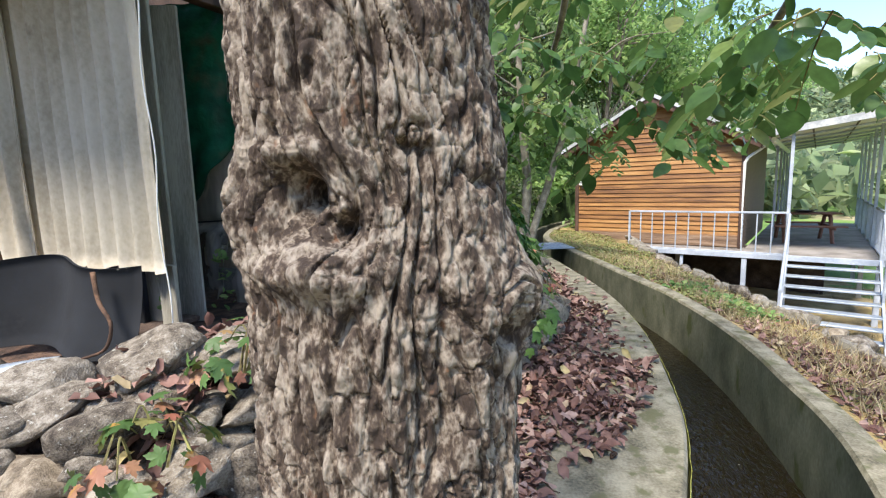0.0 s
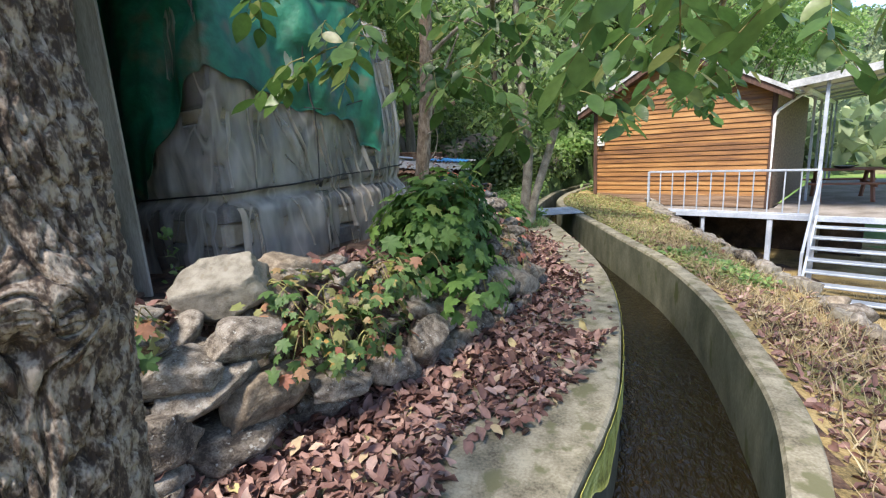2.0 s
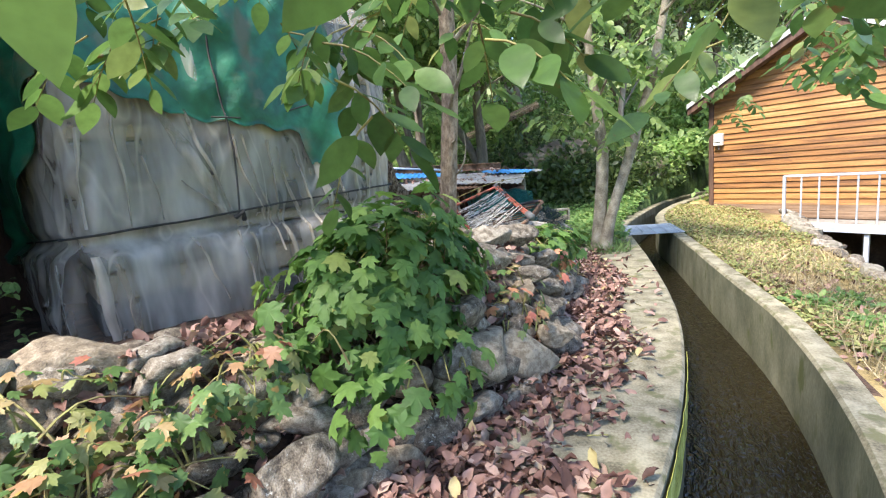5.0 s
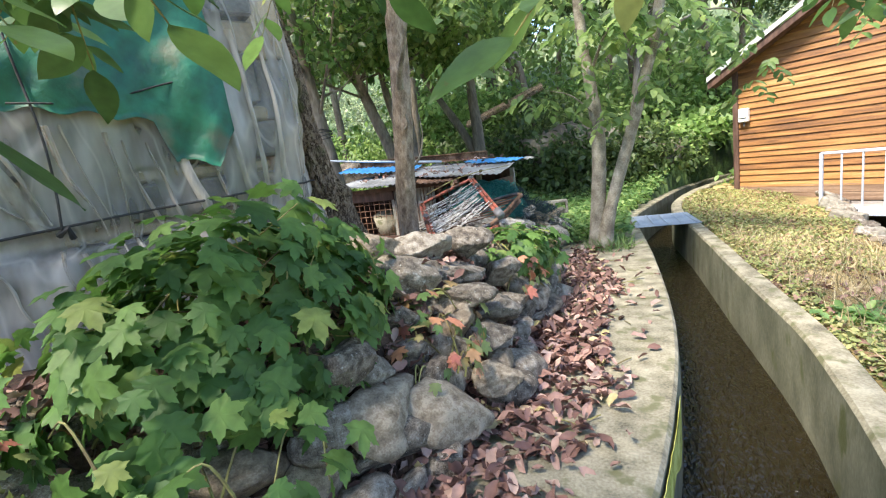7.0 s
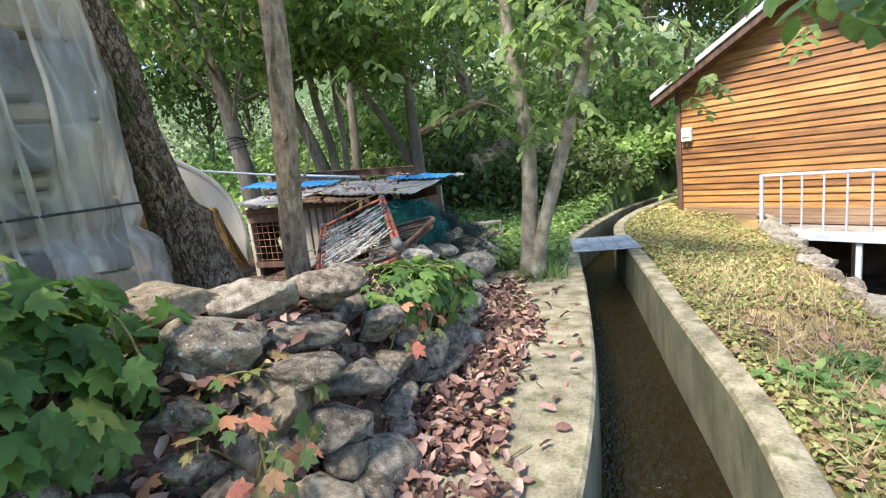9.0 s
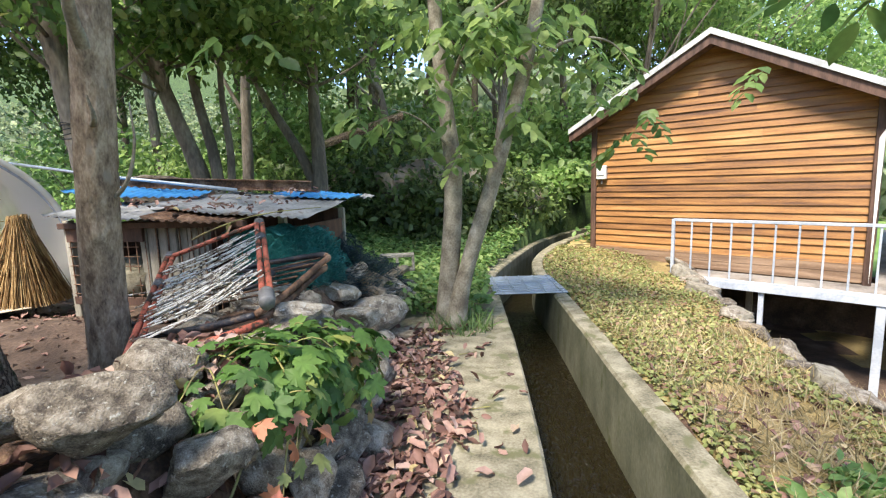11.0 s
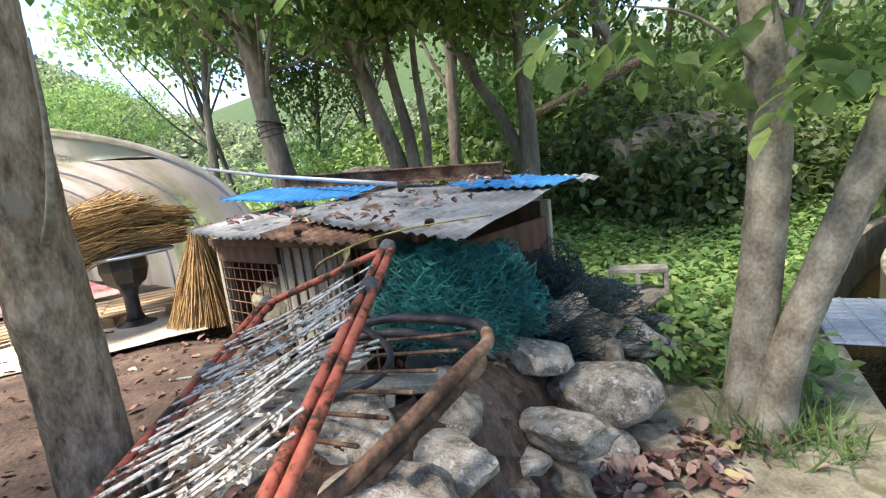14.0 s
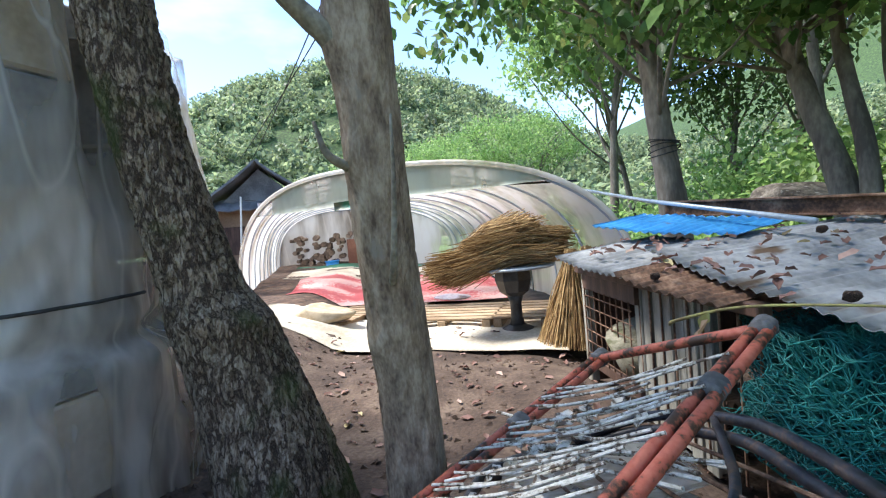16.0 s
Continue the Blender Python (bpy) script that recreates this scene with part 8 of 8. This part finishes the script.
for cs, m, lab in ((((-1.42, 7.50, 1.165), (-0.40, 7.52, 1.12), (-0.45, 8.3, 1.19), (-1.5, 8.3, 1.24)), M_TIN, "weathered grey corrugated tin sheet on the coop"), (((-0.50, 7.50, 1.135), (0.22, 7.55, 1.085), (0.15, 8.1, 1.14), (-0.5, 8.2, 1.19)), M_RUST, "rusty brown tin sheet covered in leaves"),
                   (((-0.75, 7.80, 1.225), (0.84, 7.58, 1.10), (0.52, 9.05, 1.17), (-0.70, 9.05, 1.29)), M_TIN, "pale grey corrugated tin sheet on the coop"), (((-1.66, 7.88, 1.35), (-0.58, 8.26, 1.265), (-0.8, 8.75, 1.31), (-1.85, 8.4, 1.40)), M_BLUE, "bright blue corrugated sheet on the coop"),
                   (((-0.1, 8.7, 1.27), (0.62, 8.95, 1.20), (0.60, 9.35, 1.22), (0.0, 9.3, 1.28)), M_BLUE, "small blue sheet at the back of the roof"), (((0.30, 8.9, 1.22), (0.74, 9.36, 1.20), (0.52, 9.62, 1.22), (0.1, 9.3, 1.25)), M_TIN, "pale tin strip at the back of the roof")):
    solid("tin_sheet", tin(cs, 0.076, 0.008), m, lab, "roof sheet", "coop roof sheets", shade=True)
b0, b1 = np.array((-1.75, 8.52, 1.43)), np.array((0.10, 9.12, 1.33))
d = (b1 - b0) / np.linalg.norm(b1 - b0)
g = Geo()
rot = np.array([d, np.cross((0, 0, 1), d), np.cross(d, np.cross((0, 0, 1), d))]).T
for z, wd, h in ((0.05, 0.10, 0.012), (0.0, 0.012, 0.10), (-0.05, 0.10, 0.012)):
    g.box((b0 + b1) / 2 + np.array((0, 0, z)), (np.linalg.norm(b1 - b0), wd, h), rot, 0.002)
solid("steel_beam", g, M_RUST, "long rusty steel beam lying on the coop roof", "beam")
solid("steel_pole", Geo().tube([(-0.30, 8.42, 1.315), (-1.9, 8.44, 1.51), (-3.45, 8.48, 1.735)], 0.016, 8), M_GALV, "thin grey steel pole slanting onto the coop roof", "pole", shade=True)
y, x = rs.uniform(7.6, 9.0, 150), rs.uniform(-1.35, 0.5, 150)
litter("fallen_leaves", np.column_stack([x, y, 1.15 + 0.10 * (y - 7.55) - 0.03 * (x + 0.5) + 0.02]), (0.04, 0.08), L_DEAD, "dead leaves lying on the tin roof", tilt=0.3)
for x, y, z in ((0.55, 7.72, 1.135), (-0.2, 8.35, 1.27), (0.1, 8.9, 1.24), (-0.25, 7.58, 1.125), (-1.4, 7.6, 1.14)):
    ob = new("walnut_husk", bpy.data.objects["walnut_husk"].data)
    ob.matrix_basis = pose(x, y, z + 0.012) @ Matrix.Diagonal((0.024, 0.024, 0.026, 1))
    tagged(ob, "small black walnut husk on the tin roof", "husk", "walnut husks")
p = bez([(-0.1, 7.55, 0.95), (0.12, 7.45, 1.02), (0.35, 7.5, 1.10), (0.62, 7.55, 1.15), (0.9, 7.7, 1.17)], 6)
solid("twig", Geo().tube(p, np.linspace(0.008, 0.003, len(p)), 6), M_STEM, "long bare twig lying against the coop roof", "twig", shade=True)
solid("yellow_leaf", scatter("yellow_leaf", LEAF_C, turns(2, 0.3, (0.07, 0.09), 1.2, rs), np.array([(0.33, 7.44, 1.09), (0.34, 7.43, 1.07)]), L_COVER), None, "single yellow leaf hanging on a twig", "leaf")

# ---------- the polytunnel
tun = thing("polytunnel", "white plastic polytunnel with bent pipe hoops and an open front", "tunnel")


def hoop(s, n=40, h=2.1):
    r = np.array((-2.62, 8.72)) * (1 - s) + np.array((-13.0, 7.9)) * s
    l = np.array((-5.8, 3.8)) * (1 - s) + np.array((-13.6, 2.3)) * s
    out = []
    for th in np.linspace(0, np.pi, n):
        k = 0.5 - 0.5 * math.copysign(abs(math.cos(th)) ** 0.75, math.cos(th))
        p = r * (1 - k) + l * k
        out.append((p[0], p[1], 0.28 + h * (0.86 + 0.16 * k) * math.sin(th) ** 0.62))
    return np.array(out)


grid = np.array([hoop(s) * np.array((1, 1, 1)) + np.array((0, 0, 0.012 * math.sin(s * 80))) for s in np.linspace(0.0, 1, 40)])
part("film", Geo().sheet(grid), M_GHFILM, tun, "milky white film", shade=True)
for k in range(11):
    part("hoop", Geo().tube(hoop(k / 10) * np.array((1, 1, 1)) - np.array((0, 0, 0.02)), 0.017, 6), M_PAINT, tun, shade=True)
roll = hoop(0.0)
part("rolled_edge", Geo().tube(roll + np.array((0.03, 0, 0.02)), 0.03, 8), M_GHFILM, tun, "rolled film along the front arch", shade=True)
top = np.array([p for p in hoop(0.0, 81) if p[2] > 1.84])
band_g = np.array([[np.array((p[0] + 0.03, p[1], p[2] * (1 - k) + 1.84 * k)) for k in np.linspace(0, 1, 5)] for p in top])
part("valance", Geo().sheet(band_g, 0.003), M_HOOD, tun, "grey-green strip of film across the top of the front", shade=True)
flap = len(top) // 2
part("green_flap", Geo().sheet(band_g[flap - 3:flap + 3, 3:] + np.array((0.02, 0, -0.05)), 0.003), M_TARP, tun, "green patch on the hanging strip", shade=True)
part("cross_bar", Geo().tube([(-3.0, 8.30, 1.80), (-4.3, 6.3, 1.98), (-5.1, 5.0, 1.9)], 0.014, 6), M_ROPE, tun, "dark cross bar", shade=True)
end = hoop(1.0, 30)
part("end_wall", Geo().add(np.concatenate([end, [(-13.3, 5.1, 0.3)]]), [(i, i + 1, 30) for i in range(29)]), M_GHFILM, tun)

pile = thing("firewood_stack", "stack of split firewood at the end of the tunnel", "firewood")
for k in range(150):
    y = 3.0 + 2.9 * rs.random()
    z = 0.35 + 1.15 * (k / 150) + 0.02 * rs.random()
    r = rs.uniform(0.05, 0.09)
    part("log", Geo().tube([(-12.9, y, z), (-12.4 + 0.08 * rs.random(), y + 0.03, z)], r, 7), M_LOG, pile)
solid("plywood_sheet", Geo().box((-12.1, 5.5, 0.85), (0.05, 1.6, 0.95), bevel=0.01), M_CLAY, "reddish-brown wooden panel leaning on the firewood", "panel")
bk = thing("bucket", "bright blue plastic bucket on the tunnel floor", "bucket", (-11.6, 4.3, 0.34))
pail = part("pail", Geo().tube([(0, 0, 0), (0, 0, 0.2), (0, 0, 0.42)], [0.14, 0.17, 0.19], 16), M_BUCKET, bk, shade=True)
part("rim", Geo().tube([(0.2 * math.cos(t), 0.2 * math.sin(t), 0.42) for t in np.linspace(0, 2 * np.pi, 20)], 0.012, 6), M_BUCKET, pail)


def mat_on(name, corners, z, m, label, bumps=0.015):
    a, b, c, d = (np.array(q, float) for q in corners)
    g = np.array([[[*((a * (1 - u) + b * u) * (1 - v) + (d * (1 - u) + c * u) * v), z] for v in np.linspace(0, 1, 18)] for u in np.linspace(0, 1, 24)])
    for i in range(24):
        for j in range(18):
            g[i, j, 2] += 0.5 * bumps * abs(nz(g[i, j, 0] * 2.5, g[i, j, 1] * 2.5, 1.0)) + max(0.0, float(land(g[i, j, 0], g[i, j, 1])) + 0.01 - z)
            g[i, j, 0] += 0.05 * nz(i * 0.4, j * 0.3, 8)
            g[i, j, 1] += 0.05 * nz(i * 0.4, j * 0.3, 18)
    return solid(name, Geo().sheet(g, 0.003), m, label, "mat", shade=True)


mat_on("ground_sheet", ((-3.3, 4.3), (-2.0, 7.75), (-3.3, 8.4), (-4.5, 4.6)), 0.325, M_MATPALE, "pale dusty sheet spread on the soil", 0.025)
mat_on("drying_mat", ((-5.3, 4.6), (-4.1, 7.9), (-8.2, 8.0), (-8.6, 4.2)), 0.44, M_MATRED, "red drying mat with pale patches on pallets", 0.04)
mat_on("drying_mat", ((-8.5, 3.7), (-8.3, 7.8), (-10.6, 7.7), (-10.8, 3.5)), 0.44, M_MATPALE, "pale drying mat inside the tunnel", 0.04)
mat_on("drying_mat", ((-10.7, 3.4), (-10.5, 7.6), (-11.6, 7.6), (-11.8, 3.3)), 0.44, M_TARP, "faded green mat at the end of the tunnel", 0.02)
for k, (x, y, yaw) in enumerate(((-4.15, 5.25, 68), (-3.75, 6.95, 68), (-3.35, 8.0, 68), (-4.6, 6.1, 68))):
    pal = thing("pallet", "sun-bleached wooden pallet on the tunnel floor", "pallet", (x, y, 0.31), yaw, "pallets")
    for j in range(6):
        part("deck_board", Geo().box((0, -0.42 + 0.168 * j, 0.115), (1.15, 0.12, 0.018), bevel=0.003), M_PALLET, pal)
    for xx in (-0.5, 0, 0.5):
        part("bearer", Geo().box((xx, 0, 0.062), (0.09, 1.0, 0.085), bevel=0.004), M_PALLET, pal)
sk = stone_mesh(201, 0.45, M_SACK, "sack")
ob = new("sack", sk)
ob.matrix_basis = pose(-3.75, 5.35, 0.56, 0, 0, 70) @ Matrix.Diagonal((0.40, 0.30, 0.34, 1))
tagged(ob, "half-empty tan sack lying on a pallet", "sack")
ob = new("sack", sk)
ob.matrix_basis = pose(-4.1, 4.75, 0.52, 0, 0, 40) @ Matrix.Diagonal((0.26, 0.20, 0.26, 1))
tagged(ob, "small crumpled tan sack beside a pallet", "sack")
sc = stone_mesh(202, 0.5, M_CLOTHW, "cloth")
ob = new("cloth_scrap", sc)
ob.matrix_basis = pose(-4.35, 7.0, 0.52, 0, 0, 40) @ Matrix.Diagonal((0.30, 0.18, 0.10, 1))
tagged(ob, "crumpled pale cloth lying on the red mat", "cloth")

# ---------- straw and its iron stand
stand = thing("iron_stand", "black cast iron pedestal holding straw", "stand", (-2.97, 7.54, 0.29))
part("foot", Geo().tube([(0, 0, 0), (0, 0, 0.02), (0, 0, 0.05), (0, 0, 0.08)], [0.21, 0.20, 0.14, 0.08], 24), M_IRON, stand, shade=True)
part("column", Geo().tube([(0, 0, 0.06), (0, 0, 0.15), (0, 0, 0.30), (0, 0, 0.40)], [0.085, 0.06, 0.06, 0.09], 20), M_IRON, stand, shade=True)
part("bowl", Geo().tube([(0, 0, 0.38), (0, 0, 0.43), (0, 0, 0.55), (0, 0, 0.68)], [0.09, 0.16, 0.20, 0.19], 8), M_IRON, stand)
part("tray", Geo().tube([(0, 0, 0.67), (0, 0, 0.69)], [0.42, 0.42], 24), M_GALV, stand, shade=True)


def stalks(A, B, M):
    """Thin three-sided stalks from A over M to B."""
    w = np.cross(B - A, (0.2, 0.3, 1.0))
    w *= 0.0035 / np.linalg.norm(w, axis=1)[:, None]
    u = np.cross(B - A, w)
    u *= 0.0035 / np.linalg.norm(u, axis=1)[:, None]
    V = np.stack([q + o for q in (A, M, B) for o in (w, u - w * 0.5, -u - w * 0.5)], 1).reshape(-1, 3)
    f = np.array([(0, 1, 4, 3), (1, 2, 5, 4), (2, 0, 3, 5), (3, 4, 7, 6), (4, 5, 8, 7), (5, 3, 6, 8)])
    return scatter("straw", (V, (np.arange(len(A))[:, None, None] * 9 + f[None]).reshape(-1, 4)), np.eye(3)[None], np.zeros((1, 3)), M_STRAW)


def straw(name, n, at, label, mode):
    root = thing(name, label, "straw", at)
    t = rs.uniform(0, 2 * np.pi, n)
    r0, r1 = rs.uniform(0.0, 0.06, n), rs.uniform(0.03, 0.36, n)
    A = np.column_stack([0.05 + r0 * np.cos(t), r0 * np.sin(t), rs.uniform(0.62, 0.85, n)])
    B = np.column_stack([r1 * np.cos(t), r1 * np.sin(t), np.full(n, 0.01)])
    part("stalk", stalks(A, B, (A + B) / 2 + rs.normal(0, 0.012, A.shape)), None, root)
    t = np.linspace(0, 2 * np.pi, 14)
    part("band", Geo().tube(np.column_stack([0.04 + 0.075 * np.cos(t), 0.075 * np.sin(t), np.full(14, 0.55)]), 0.012, 6), M_STRAW, root, "twisted straw band")


for n, butt, tip, r in ((900, (0.02, 0.46, 0.12), (0.05, -0.72, 0.02), 0.085), (900, (0.16, 0.36, 0.10), (0.16, -0.66, -0.03), 0.085), (800, (-0.16, 0.42, 0.10), (-0.12, -0.60, 0.04), 0.08), (800, (0.06, 0.50, 0.27), (0.08, -0.35, 0.20), 0.075), (700, (-0.08, -0.42, 0.20), (0.0, 0.14, 0.42), 0.07)):
    root = thing("straw_bundle", "golden rice straw bundle lying on the iron stand", "straw", (-2.97, 7.54, 0.99), group="straw bundles on the stand")
    A = np.array(butt) + rs.normal(0, 1, (n, 3)) * r * np.array((0.6, 0.9, 0.5))
    B = np.array(tip) + rs.normal(0, 1, (n, 3)) * r * np.array((1.1, 1.3, 0.75))
    A[:, 2], B[:, 2] = np.maximum(A[:, 2], 0.012), np.where(np.abs(B[:, 1]) < 0.4, np.maximum(B[:, 2], 0.012), B[:, 2])
    part("stalk", stalks(A, B, A * 0.55 + B * 0.45 + np.array((0, 0, 0.07)) + rs.normal(0, 0.02, A.shape)), None, root)
    c = np.array(butt) * 0.62 + np.array(tip) * 0.38 + np.array((0, 0, 0.05))
    t = np.linspace(0, 2 * np.pi, 14)
    part("band", Geo().tube(np.column_stack([c[0] + 1.0 * r * np.cos(t), np.full(14, c[1]), c[2] + 0.8 * r * np.sin(t)]), 0.010, 6), M_STRAW, root, "twisted straw band")
straw("straw_sheaf", 1500, (-2.32, 7.92, 0.30), "golden rice straw sheaf standing on the soil", "sheaf")
straw("straw_sheaf", 700, (-2.55, 8.15, 0.30), "low golden straw sheaf beside the coop", "sheaf")

# ---------- far house, washing and wires
house = thing("house", "brown farmhouse with a grey tiled hipped roof", "house", (-17.5, 2.2, 0.2), 8)
part("wall", Geo().box((0, 0, 1.3), (3.6, 5.2, 2.6), bevel=0.02), M_HOUSEW, house)
part("gable_wall", Geo().add([(1.85, -2.6, 2.6), (1.85, 0.4, 2.6), (1.85, -1.1, 3.9), (-1.8, -2.6, 2.6), (-1.8, 0.4, 2.6), (-1.8, -1.1, 3.9)], [(0, 1, 2), (5, 4, 3), (0, 2, 5, 3), (1, 4, 5, 2)]), M_TILE, house, "dark boarded gable")
for s in (-1, 1):
    g = np.array([[(2.4 - 4.6 * i / 20, -1.1 + s * 2.0 * j / 12, 4.1 - 1.45 * (j / 12) ** 0.85 + 0.03 * math.cos(i * 3.1)) for j in range(13)] for i in range(21)])
    part("roof", Geo().sheet(g if s > 0 else g[:, ::-1], 0.08), M_TILE, house, "grey tiled roof")
g = np.array([[(2.5 - 0.9 * j / 8, -3.0 + 6.2 * i / 40, 2.45 + 0.45 * j / 8 + 0.03 * math.cos(i * 1.57)) for j in range(9)] for i in range(41)])
part("lean_to_roof", Geo().sheet(g, 0.04), M_TILE, house, "corrugated grey lean-to roof")
for y in (-2.2, -0.4, 1.4):
    part("window", Geo().box((1.83, y, 1.4), (0.05, 0.9, 1.0), bevel=0.01), M_DARKWOOD, house)
for y in (-2.8, 0.2, 3.0):
    part("post", Geo().box((2.4, y, 1.2), (0.1, 0.1, 2.5), bevel=0.01), M_PALLET, house)
wash = thing("washing_line", "washing line with blue and pale clothes beside the house", "washing")
part("line", Geo().tube(bez([(-13.8, 1.2, 2.9), (-13.8, 3.2, 2.65), (-13.8, 5.2, 2.9)], 8), 0.008, 5), M_ROPE, wash)
part("pole", Geo().tube([(-13.8, 1.0, 0.2), (-13.8, 1.25, 3.0)], 0.03, 6), M_WHITE, wash)
part("pole", Geo().tube([(-13.8, 5.4, 0.2), (-13.8, 5.15, 3.0)], 0.03, 6), M_WHITE, wash)
for k, (y, wd, h, m) in enumerate(((1.9, 0.3, 0.4, M_CLOTHW), (2.25, 0.28, 0.75, M_CLOTHB), (2.6, 0.35, 0.55, M_CLOTHW), (4.4, 0.35, 0.6, M_CLOTHB))):
    g = np.array([[(-13.8 + 0.04 * math.sin(i * 1.3 + j * 0.3), y + wd * (i / 8 - 0.5) * (1 - 0.3 * j / 8), 2.74 - h * j / 8) for j in range(9)] for i in range(9)])
    part("cloth", Geo().sheet(g, 0.006), m, wash, "hanging clothes" if k == 0 else "", shade=True)
for k, (a, b) in enumerate((((-15.3, 0.8, 4.4), (3.0, 10.2, 6.2)), ((-15.3, 1.2, 4.3), (3.0, 9.4, 6.3)), ((-15.3, 0.6, 4.4), (-6.5, -0.6, 6.9)))):
    a, b = np.array(a), np.array(b)
    p = np.array([a * (1 - s) + b * s - np.array((0, 0, 1.2 * s * (1 - s))) for s in np.linspace(0, 1, 30)])
    solid("power_cable", Geo().tube(p, 0.012, 5), M_ROPE, "thin black overhead cable running to the house", "cable", "overhead cables", shade=True)

# torn plastic among the rods
uv = rs.random((90, 2)) * np.array((0.55, 0.6)) + np.array((0.25, 0.15))
q4 = [np.array(p) for p in ((0.02, 7.19, 0.88), (0.538, 7.46, 1.08), (0.72, 6.14, 0.61), (1.24, 6.40, 0.80))]
loc = np.array([(q4[0] * (1 - b) + q4[1] * b) * (1 - a) + (q4[2] * (1 - b) + q4[3] * b) * a for a, b in uv]) - np.array((0, 0, 0.03))
solid("torn_plastic", scatter("torn_plastic", LEAF_C, turns(90, 0.25, (0.03, 0.07), 0.1, rs), loc, M_ROD), None, "torn whitish plastic scraps caught among the rods", "plastic", kind="stuff")

# moss below the lip of the near canal wall
sel = np.where((LIPD[:, 1] > 1.9) & (LIPD[:, 1] < 5.2))[0]
rows = [[(*(LIPD[i] - nl[i] * (0.013 + 0.006 * nz(LIPD[i, 1] * 9, k * 3.0, 1.0))), -0.035 - k * (0.22 + 0.16 * nz(LIPD[i, 1] * 3.1, 2.0, 7.0))) for k in np.linspace(0, 1, 7)] for i in sel]
solid("moss", Geo().sheet(np.array(rows), 0.003), M_MOSS, "yellow-green moss under the concrete lip of the canal", "moss", kind="stuff", shade=True)
